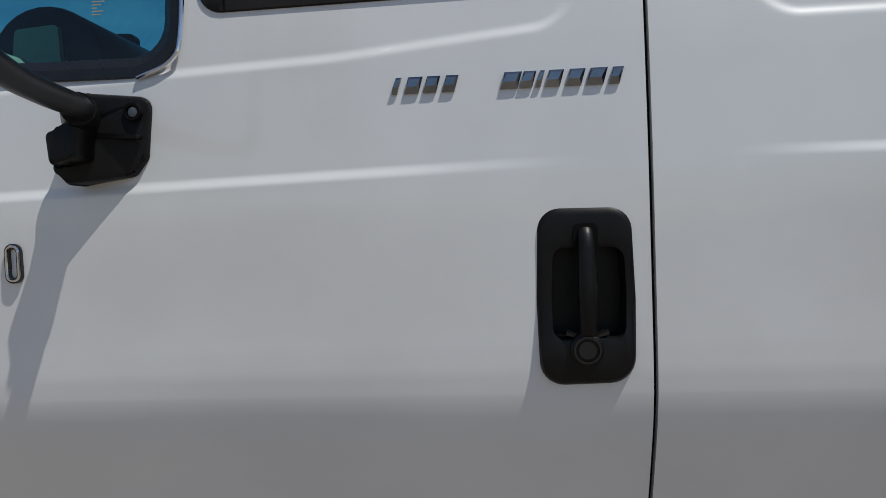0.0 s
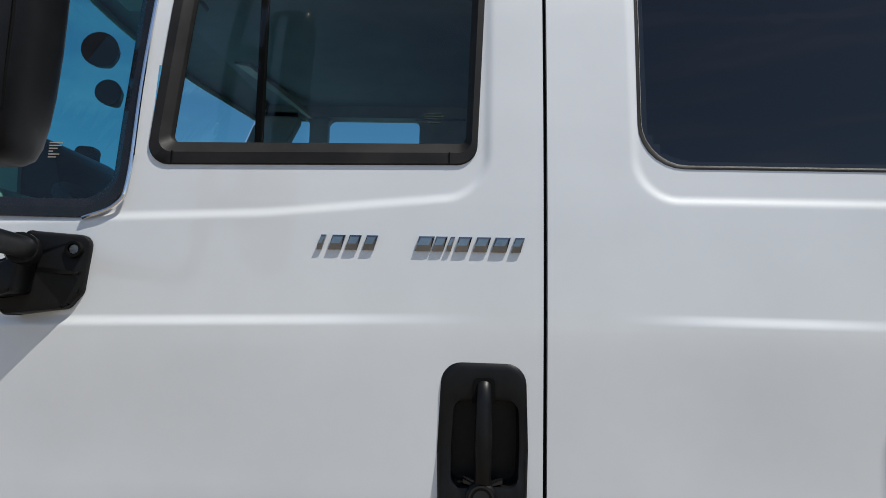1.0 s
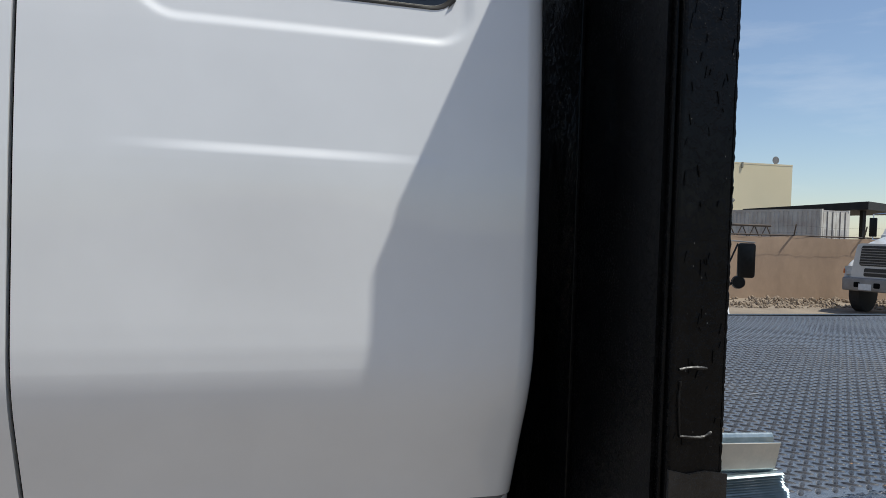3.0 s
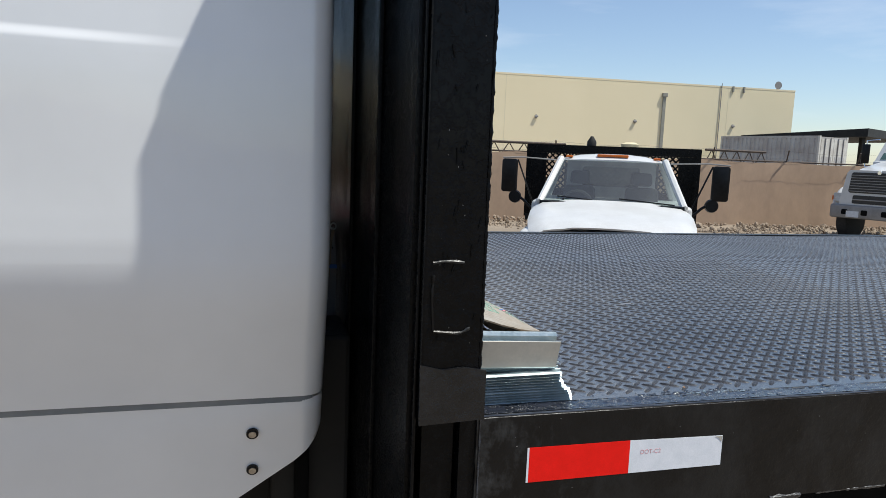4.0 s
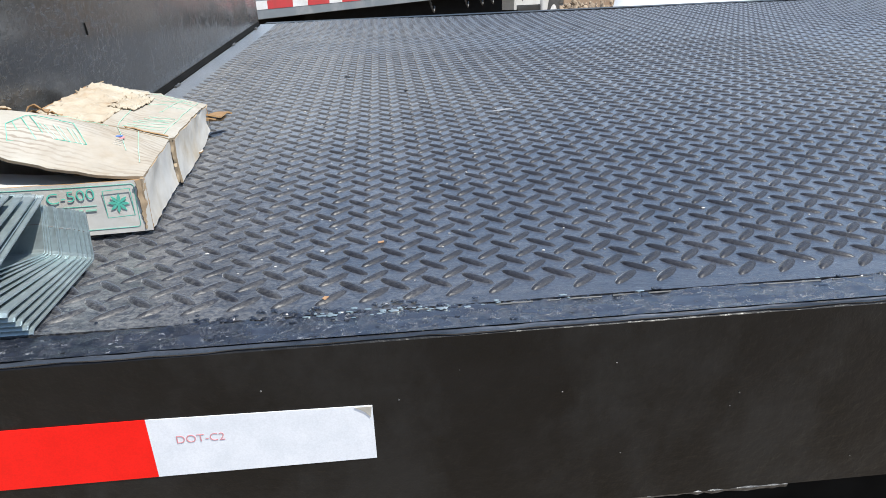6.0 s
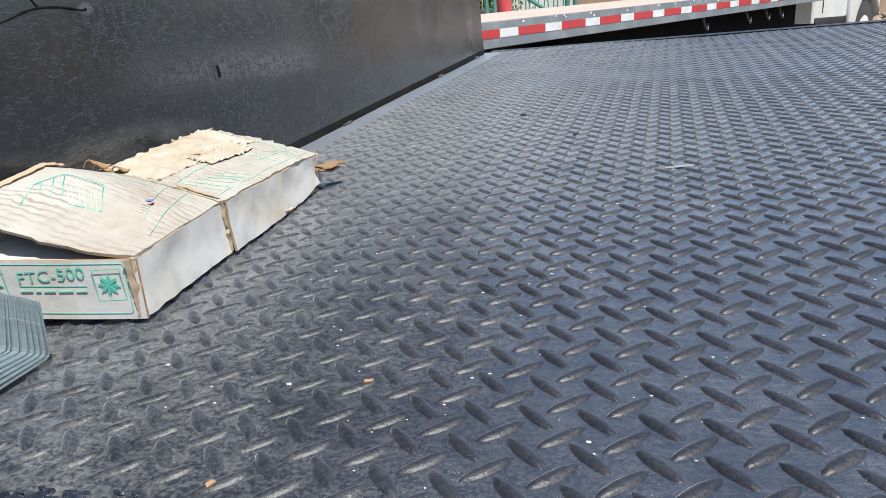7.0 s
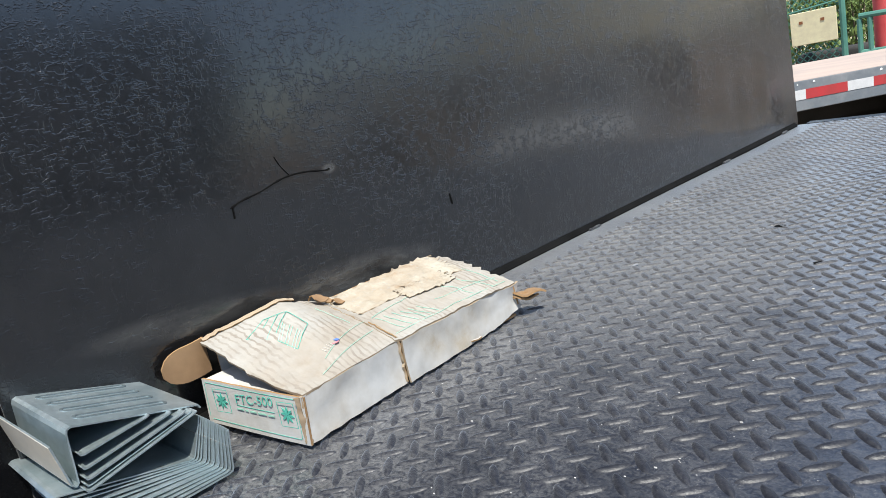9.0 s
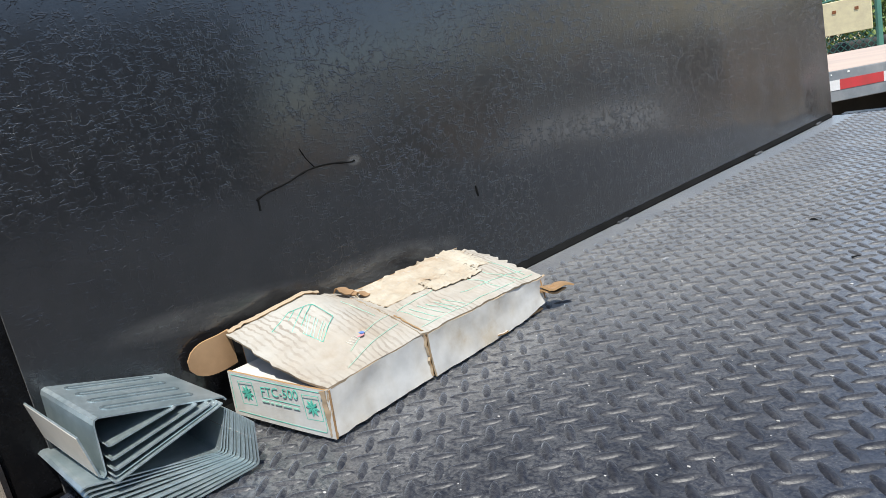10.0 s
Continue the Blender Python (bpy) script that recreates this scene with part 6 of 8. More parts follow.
# long outer side, in three panels: torn fold and a crease further on
for y0, y1, out in ((-0.003, 0.148, 0.0), (0.150, 0.284, 0.0), (0.285, LEN + 0.004, -0.0012)):
    n = 22
    rows = []
    for t in range(6):
        row = []
        for k in range(n + 1):
            y = y0 + (y1 - y0) * k / n
            if y0 > 0.28 and k == n:
                y += (0.004, -0.003, 0.002, -0.004, 0.001, 0.003)[t]
            top = lid_z(1.0, max(0, y) / LEN) - 0.0012
            low = Z0 + 0.0012 * (1 + noise.noise((y * 60, 0, 9))) + (0.012 * ease(0.31, LEN + 0.03, y) if y0 > 0.28 else 0)
            x = side_x(y) + out + 0.0022 * noise.noise((y * 26, t * 0.6, 3)) - 0.0016 * math.sin(math.pi * t / 5) + 0.0011 * noise.noise((y * 70, t * 0.9, 6)) + (0.003 * noise.noise((t * 1.7, 2, 8)) * ease(LEN - 0.02, LEN, y))
            row.append((x, y, low + (top - low) * t / 5))
        rows.append(row)
    card_sheet("side_panel", rows, 0.003, "card_side", "white glossy side of the box", core="card_stain")
card_sheet("bottom_tab", [[(side_x(0.28) - 0.007 + 0.0045 * j, 0.268 + 0.005 * i, Z0 + 0.0035 + 0.0012 * math.sin(i + j)) for i in range(5)] for j in range(3)], 0.002, "card_side", "white tab poking out under the side")
# end panel with its print, raised a little towards the bulkhead
rows = []
for t in range(5):
    row = []
    for k in range(11):
        u = k / 10
        x = XL + (1.4325 - XL) * u
        lift = 0.009 * (1 - u) ** 1.3
        row.append((x, front_y(x) + 0.004 * t / 4, Z0 + lift + (0.0535 + 0.0008 * noise.noise((k * 0.9, 1, 1)) * (t == 4)) * t / 4))
    rows.append(row)
front = card_sheet("front_panel", rows, 0.003, "card_side", "white end panel with green lettering")
# inner flap folded back from the top of the end panel
rows = [[(XL + 0.003 + (1.412 - XL) * k / 10, front_y(XL + (1.43 - XL) * k / 10) + 0.005 + 0.055 * t / 3, Z0 + 0.0525 + 0.009 * (1 - k / 10) ** 1.3 + (0.012 * (1 - k / 10) - 0.012) * t / 3) for k in range(11)] for t in range(4)]
card_sheet("inner_flap", rows, 0.003, "card_side", "pale inner flap under the lid")
rows = [[(XL - 0.012 + 0.006 * math.sin(k), 0.0 + (LEN - 0.002) * k / 10, Z0 + (lid_z(0.0, k / 10) - 0.003 - Z0) * t / 3) for k in range(11)] for t in range(4)]
card_sheet("inner_side_panel", rows, 0.003, "card_side", "long side towards the bulkhead")
rows = [[(XL + (side_x(LEN) - XL) * k / 8, LEN - 0.004 + 0.003 * noise.noise((k, t, 0)) - 0.004 * t / 3, Z0 + (0.016 * k / 8) + (lid_z(k / 8, 1.0) - Z0 - 0.002 - 0.016 * k / 8) * t / 3) for k in range(9)] for t in range(4)]
card_sheet("end_panel", rows, 0.003, "card_side", "crushed far end")
part("bottom_panel", block((XL + 0.004, 0.012, Z0), (1.405, LEN - 0.006, Z0 + 0.003)), M["card_brown"], carton, "brown inside of the box")


def lid(v0, v1, u0, u1, nu, nv, rag, name, label, mat, lift=0.0, thick=0.003, wild=1.0):
    rows = []
    for j in range(nv + 1):
        row = []
        for i in range(nu + 1):
            u, v = u0 + (u1 - u0) * i / nu, v0 + (v1 - v0) * j / nv
            e = rag * noise.noise((i * 0.9, j * 0.9, 11))
            x, y = lid_x(u, v), v * LEN
            if v0 < 0.05:
                y += (-0.014 + 0.016 * u - 0.006 * math.sin(math.pi * u)) * (1 - j / nv)
            if j == 0:
                y += wild * (0.003 * noise.noise((i * 0.8, 0, 2)) + 0.002 * noise.noise((i * 2.7, 0, 2)))
            if j == nv:
                y += wild * (0.008 * noise.noise((i * 0.7, 3, 2)) + 0.004 * noise.noise((i * 2.3, 3, 2)))
            if i == 0:
                x += wild * (0.007 * noise.noise((j * 0.6, 7, 2)) + 0.004 * noise.noise((j * 2.1, 7, 2)))
                e += 0.004 * wild * noise.noise((j * 0.9, 9, 2))
            row.append((x, y, lid_z(u, v) + lift + e))
        rows.append(row)
    return card_sheet(name, rows, thick, mat, label, core="card_stain")


lid_front = lid(0.0, 0.385, 0.0, 1.0, 22, 20, 0.0006, "lid", "water-marked lid with green drawing", "card_white")
lid_back = lid(0.375, 1.0, 0.06, 1.0, 22, 30, 0.0012, "lid", "wrinkled brown-stained lid half", "card_white", 0.0012)
lid(0.41, 0.93, 0.02, 0.50, 26, 40, 0.0030, "peeled_paper", "peeling stained paper layer", "card_peel", 0.0022, 0.0012, 1.6)
lid(0.60, 0.84, 0.40, 0.60, 20, 22, 0.0034, "torn_patch", "curled torn patch of paper", "card_peel", 0.0040, 0.0010, 1.8)
# raised fold along the bulkhead side of the front half
rows = [[(lid_x(0.0, v) - 0.004 + 0.008 * t / 3 + 0.003 * noise.noise((v * 60, t * 0.5, 5)), v * LEN - 0.012 * (1 - v * 3), lid_z(0.05, v) + 0.0015 + 0.0022 * math.sin(math.pi * t / 3) - 0.010 * (t == 0) + 0.0025 * noise.noise((v * 50, 1, 8))) for v in [0.30 * k / 24 for k in range(25)]] for t in range(4)]
card_sheet("lid_fold", rows, 0.0016, "card_stain", "ragged tan fold along the lid")
# rounded brown end flap, bent down at the open end
rows = []
for j in range(6):
    row = []
    for i in range(11):
        y = -0.008 - 0.056 * i / 10
        half = 0.0215 * math.sqrt(max(0.03, 1 - max(0.0, (i - 5) / 5.2) ** 2))
        row.append((1.249 + 0.003 * math.sin(i * 0.5), y, Z0 + 0.082 - 0.004 * i / 10 + half * (1 - 2 * j / 5)))
    rows.append(row)
card_sheet("flap", rows, 0.0035, "card_flap", "bent brown cardboard flap with a rounded end")
# torn brown edges
rows = [[(side_x(0.148) - 0.001 + 0.003 * j + 0.0012 * noise.noise((i * 0.9, j, 4)), 0.1475 + 0.0034 * noise.noise((i * 0.55, 1, 1)) + 0.0011 * j + 0.001 * noise.noise((i * 1.9, j, 1)), Z0 + 0.003 + (lid_z(1, 0.39) - Z0 - 0.002) * i / 14) for i in range(15)] for j in range(2)]
card_sheet("torn_fold", rows, 0.0018, "card_stain", "torn tan fold")
rows = [[(lid_x(0.99 - 0.30 * i / 9, 0.385), 0.1460 + 0.003 * j + 0.003 * noise.noise((i * 0.8, j, 3)), lid_z(0.99 - 0.30 * i / 9, 0.387) + 0.0034 - 0.002 * j) for i in range(10)] for j in range(2)]
card_sheet("torn_edge", rows, 0.0012, "card_stain", "torn tan edge of the lid")
for x, y, s in ((1.272, 0.130, 1.0), (1.262, 0.150, 0.8), (1.280, 0.158, 0.7)):
    rows = [[(x + s * 0.006 * i, y + s * 0.007 * j, lid_z(0.08, y / LEN) + 0.002 + s * 0.009 * math.sin(i * 0.9 + j * 0.8) * (1 - j / 4)) for i in range(4)] for j in range(4)]
    card_sheet("curled_shred", rows, 0.0012, "card_flap", "curled shred of brown card")
for k, (dx, dz, n) in enumerate(((0.0, 0.0, 5), (0.005, 0.006, 6), (-0.010, 0.003, 4))):
    rows = [[(side_x(LEN) - 0.022 + 0.011 * j + dx + 0.0025 * i, LEN - 0.008 + 0.0075 * i, Z0 + 0.026 + dz - 0.0012 * i + 0.003 * math.sin(i * 1.1 + j + k)) for i in range(n)] for j in range(4)]
    card_sheet("rear_flap", rows, 0.0025, "card_flap", "frayed brown flap at the far end")
rows = [[(1.4255 + 0.0065 * i + 0.0030 * noise.noise((t * 2.3, 3, i)), front_y(1.4335) - 0.0022 + 0.0055 * i + 0.0016 * noise.noise((t * 1.9, i, 0)), Z0 + 0.002 + 0.052 * t / 16) for i in range(2)] for t in range(17)]
card_sheet("torn_corner", rows, 0.0016, "card_stain", "ragged tan corner", core="card_flap")
ang = math.degrees(math.atan(0.19))


def on_front(x, v, off=0.0010):
    """A place on the end panel, v above its foot."""
    lift = 0.009 * (1 - (x - XL) / (1.4325 - XL)) ** 1.3
    return Vector((x, front_y(x) + 0.004 * v / 0.0535 - off, Z0 + lift + v))


tilt_p = -1.8
for x in (1.2995, 1.4055):
    c = on_front(x, 0.0315)
    for k in range(4):
        bm = prism([(-0.0105, 0), (-0.0060, 0.0017), (-0.001, 0.0006), (0.001, 0.0006), (0.0060, 0.0017), (0.0105, 0), (0.0060, -0.0017), (0.001, -0.0006), (-0.001, -0.0006), (-0.0060, -0.0017)], -0.0002 - 0.0001 * k, 0.0002)
        part("star_mark", bm, M["ink_green"], front, at=pose(*c, 0, 45 * k + 8, ang))
    for lo, hi in (((-0.0125, -0.0145), (0.0125, -0.0139)), ((-0.0125, 0.0139), (0.0125, 0.0145)), ((-0.0130, -0.0145), (-0.0124, 0.0145)), ((0.0124, -0.0145), (0.0130, 0.0145))):
        part("print_line", block((lo[0], -0.0002, lo[1]), (hi[0], 0.0002, hi[1])), M["ink_green"], front, at=pose(*c, 0, 0, ang))
letters("model_print", "FTC-500", 0.0155, pose(*on_front(1.3545, 0.0400), 90 - 4, tilt_p, ang), M["ink_green"], front, 0.0002, 0.062)
x = 1.3240
for w in (0.0115, 0.0048, 0.0105, 0.0135, 0.0100):
    c = on_front(x + w / 2, 0.0262)
    part("print_bar", block((-w / 2, -0.0002, -0.0009), (w / 2, 0.0002, 0.0009)), M["ink_green_faint"], front, at=pose(*c, 0, -tilt_p, ang))
    x += w + 0.0026
for a, b, r in (((1.324, 0.0303), (1.385, 0.0303), 0.0003), ((1.276, 0.0055), (1.4195, 0.0055), 0.00028), ((1.274, 0.0500), (1.4195, 0.0500), 0.0003), ((1.4215, 0.0075), (1.4215, 0.048), 0.00028), ((1.4195, 0.0055), (1.4215, 0.0075), 0.00028), ((1.4195, 0.0500), (1.4215, 0.048), 0.00028), ((1.272, 0.008), (1.272, 0.048), 0.00028)):
    n = 6
    part("print_line", tube([on_front(a[0] + (b[0] - a[0]) * k / n, a[1] + (b[1] - a[1]) * k / n, 0.0003) for k in range(n + 1)], r, 4), M["ink_green"], front)


def on_lid(u, v, up=0.0022):
    y = v * LEN
    return Vector((lid_x(u, v), y, lid_z(u, v) + up))


def lid_line(a, b, mat, parent, r=0.0005, up=0.0012):
    pts = [on_lid(a[0] + (b[0] - a[0]) * k / 8, a[1] + (b[1] - a[1]) * k / 8, up) for k in range(9)]
    part("print_line", tube(pts, r, 4), mat, parent)


# the drawing on the lid: a folded clip in outline with three slots, and ruled lines beside it
for a, b in (((0.28, 0.05), (0.18, 0.14)), ((0.18, 0.14), (0.24, 0.21)), ((0.24, 0.21), (0.50, 0.21)), ((0.50, 0.21), (0.64, 0.12)), ((0.64, 0.12), (0.44, 0.10)), ((0.44, 0.10), (0.28, 0.05)),
             ((0.24, 0.21), (0.44, 0.10)), ((0.22, 0.185), (0.40, 0.085)), ((0.20, 0.155), (0.345, 0.07))):
    lid_line(a, b, M["ink_green"], lid_front, 0.0004, 0.0022)
for k in range(3):
    for d in (0.0, 0.028):
        lid_line((0.345 + 0.075 * k + d, 0.165 + 0.004 * k), (0.475 + 0.06 * k + d, 0.105 + 0.004 * k), M["ink_green_faint"], lid_front, 0.0004, 0.0022)
for a, b in (((0.64, 0.38), (0.84, 0.15)), ((0.80, 0.36), (0.94, 0.10)), ((0.30, 0.30), (0.62, 0.33))):
    lid_line(a, b, M["ink_green_faint"], lid_front, 0.0003)
for k in range(6):
    lid_line((0.62 + 0.02 * k, 0.43 + 0.03 * k), (0.90, 0.45 + 0.033 * k), M["ink_green_faint"], lid_back, 0.00035, 0.002)
for a, b in (((0.58, 0.76), (0.90, 0.80)), ((0.60, 0.84), (0.92, 0.90)), ((0.75, 0.66), (0.80, 0.97)), ((0.92, 0.40), (0.93, 0.97)), ((0.60, 0.42), (0.56, 0.66)), ((0.45, 0.93), (0.88, 0.95))):
    lid_line(a, b, M["ink_green_faint"], lid_back, 0.00035, 0.002)
stamp = part("round_mark", disc(on_lid(0.77, 0.215, -0.0004), (-0.2, 0, 1), 0.0052, 0.001, 14), M["ink_red"], lid_front, "small red stamp")
part("stamp_ring", prism(round_rect(-0.0045, -0.002, 0.0045, 0.003, 0.002, 3), 0, 0.0006, "z"), M["ink_blue"], lid_front, "blue half of the stamp", at=Matrix.Translation(on_lid(0.755, 0.225, 0.0006)))
for k in range(4):
    lid_line((0.755, 0.165 + 0.011 * k), (0.80, 0.170 + 0.011 * k), M["ink_grey"], lid_front, 0.0007, 0.0006)


# steel slide clips: folded galvanised plates nested in a stack
def clip_profile(points, t=0.0013):
    """A folded plate: a polyline in y and z given a thickness."""
    p = [Vector(q) for q in points]
    left, right = [], []
    for i, q in enumerate(p):
        a = (p[i] - p[i - 1]).normalized() if i else (p[1] - p[0]).normalized()
        b = (p[i + 1] - p[i]).normalized() if i < len(p) - 1 else a
        n = Vector((-(a + b).y, (a + b).x)).normalized()
        left.append(tuple(q + n * t / 2))
        right.append(tuple(q - n * t / 2))
    return left + right[::-1]


CLIP_L = 0.146
# bend at the origin: base towards the viewer's side with a short lip, flange up at the back
base_pts = [(-0.1315, -0.0035), (-0.1290, -0.0008), (-0.126, 0.0), (-0.006, 0.0), (-0.0015, 0.001), (0.0, 0.004), (0.0055, 0.044)]
bm = prism(clip_profile(base_pts), -CLIP_L, 0, "x")
slide_clip = part("slide_clip", bm, M["zinc"])
tagged(slide_clip, "thin galvanised folded steel clip in a nested stack", "metal clip", "stack of steel clips")
part("score_line", prism([(-CLIP_L + 0.002, -0.0004), (-0.002, -0.0004), (-0.002, 0.0004), (-CLIP_L + 0.002, 0.0004)], -0.0001, 0.0012, "y"), M["bumper_grey"], slide_clip, "pale scored line", at=pose(0, 0.0022, 0.026, 0, 0, 0))
rnd = random.Random(21)
slide_clip.matrix_basis = pose(1.400, -0.0765, DECK + 0.004, 0, 0, 0.5)
end = 1.400
for k in range(1, 11):
    end -= rnd.choice((0.0012, 0.003, 0.0055))
    copy_thing(slide_clip, pose(end, -0.0765 - 0.0023 * k, DECK + 0.004 + 0.0018 * k, -1.42 * k, 0, 0.5 + rnd.uniform(-0.6, 0.6)))
# upturned and tilted clips on top
top_pts = [(-0.0115, -0.009), (-0.011, -0.013), (-0.004, -0.0525), (-0.001, -0.0555), (0.0018, -0.053), (0.004, -0.005), (0.0055, -0.0012), (0.009, 0.0), (0.127, -0.037), (0.129, -0.041)]
bm = prism(clip_profile(top_pts, 0.0016), 0, CLIP_L, "x")
top_clip = part("slide_clip", bm, M["zinc"])
tagged(top_clip, "upturned galvanised clip with long pressed grooves on the stack", "metal clip", "stack of steel clips")
top_clip.matrix_basis = pose(1.2265, -0.2150, DECK + 0.1165, 0, 3.4, 4.0)
slope = math.degrees(math.atan2(-0.037, 0.118))
# raised darker rims; the grooves' shade is in their colour
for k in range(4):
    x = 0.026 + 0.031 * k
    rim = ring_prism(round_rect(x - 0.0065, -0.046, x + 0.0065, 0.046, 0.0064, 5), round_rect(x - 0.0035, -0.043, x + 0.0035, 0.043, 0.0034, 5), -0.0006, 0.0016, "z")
    part("groove", rim, M["zinc_shade"], top_clip, "raised rim in darker zinc, for the shade of a pressed groove", at=pose(0, 0.064, -0.3136 * (0.064 - 0.009), slope, 0, 0))
part("dull_face", prism([(-0.0122, -0.0095), (-0.0128, -0.0100), (-0.0052, -0.0520), (-0.0048, -0.0515)], 0.001, CLIP_L - 0.001, "x"), M["zinc_dull"], top_clip, "dull buff film on the clip's lip")
for tilt, y, z, x in ((11.5, -0.209, 0.053, 1.238), (11, -0.207, 0.057, 1.2345), (10, -0.206, 0.063, 1.236), (8.5, -0.205, 0.072, 1.232), (6, -0.204, 0.085, 1.231)):
    # each reaches up to the plate above it
    ln = (0.1135 - z) / (math.sin(radians(tilt)) + 0.3136) - 0.003
    bm = prism(clip_profile([(0.0, 0.004), (0.001, 0.001), (0.004, 0.0), (ln, 0.0), (ln + 0.003, 0.001)]), 0, CLIP_L - 0.003, "x")
    loose = part("slide_clip", bm, M["zinc"])
    tagged(loose, "galvanised clip tilted inside the stack", "metal clip", "stack of steel clips")
    loose.matrix_basis = pose(x, y, DECK + z, tilt, 2.5, 3.0)


# litter
def scrap(name, pts, x, y, mat, label, cat, rz=0, h=0.002):
    o = part(name, prism(pts, 0, 0.0006, "z"), M[mat], at=pose(x, y, deck_z(x, y) + h, 2, -3, rz))
    return tagged(o, label, cat)


scrap("paper_scrap", [(-0.018, -0.002), (0.014, -0.005), (0.020, 0.000), (0.008, 0.004), (-0.014, 0.003)], 1.870, 0.448, "paper_dirty", "small torn scrap of white paper on the deck", "litter", 10)
scrap("rust_chip", [(-0.003, -0.0015), (0.003, -0.002), (0.004, 0.001), (-0.002, 0.002)], 1.665, -0.07, "chip", "tiny orange rust chip on the deck", "litter", 20)
scrap("rust_chip", [(-0.003, -0.0015), (0.003, -0.0015), (0.002, 0.002), (-0.002, 0.002)], 1.62, -0.185, "chip", "tiny orange rust chip on the deck", "litter", 60)
scrap("paper_scrap", [(-0.006, -0.003), (0.006, -0.003), (0.004, 0.003), (-0.005, 0.002)], 1.46, 0.62, "paper_dirty", "small torn scrap of white paper on the deck", "litter", 70)
scrap("tar_spot", [(-0.008, -0.004), (0.006, -0.006), (0.01, 0.002), (0.0, 0.007), (-0.008, 0.004)], 1.60, 0.86, "gap_black", "black tar spot on the deck", "litter", 0, 0.0012)
scrap("tar_spot", [(-0.006, -0.004), (0.006, -0.004), (0.006, 0.004), (-0.005, 0.003)], 1.72, 0.66, "gap_black", "black tar spot on the deck", "litter", 30, 0.0012)
bm = bmesh.new()
rnd = random.Random(31)
for _ in range(1000):
    x = rnd.uniform(FACE + 0.04, 2.6)
    y = rnd.uniform(SIDE + 0.07, 1.1)
    if XL - 0.01 < x < 1.44 and -0.03 < y < LEN + 0.01 or (x < 1.42 and y < -0.05):
        continue
    r = rnd.uniform(0.0003, 0.0009) * (1.7 if rnd.random() < 0.08 else 1)
    bmesh.ops.create_icosphere(bm, subdivisions=1, radius=r, matrix=Matrix.Translation((x, y, deck_z(x, y) + r * 0.4)) @ Matrix.Diagonal((1.6, 1, 0.6, 1)))
grit = part("grit", bm, M["grit"])
tagged(grit, "pale grit scattered over the black deck", "grit", kind="stuff")


# ---- the yard: parked trucks ----
def mesh_panel(bm, x0, x1, z0, z1, y, step, r, m=None):
    """Expanded metal: two sets of slanting strips."""
    n = int((x1 - x0 + z1 - z0) / step) + 1
    for k in range(n):
        for s in (1, -1):
            pts = []
            a = x0 - (z1 - z0) + k * step if s == 1 else x0 + k * step
            for z in (z0, z1):
                x = a + (z - z0) if s == 1 else a - (z - z0)
                pts.append((x, z))
            (xa, za), (xb, zb) = pts
            lo, hi = (xa, za), (xb, zb)
            # clip to the opening
            def cut(x):
                return za + (x - xa) * (zb - za) / (xb - xa)
            xs2 = sorted((xa, xb))
            l, h = max(xs2[0], x0), min(xs2[1], x1)
            if h - l < 0.01:
                continue
            p, q = Vector((l, y, cut(l))), Vector((h, y, cut(h)))
            d = (q - p).normalized()
            w = Vector((d.z, 0, -d.x)) * r
            vs = [bm.verts.new(v) for v in (p + w, q + w, q - w, p - w)]
            bm.faces.new(vs)
    return bm


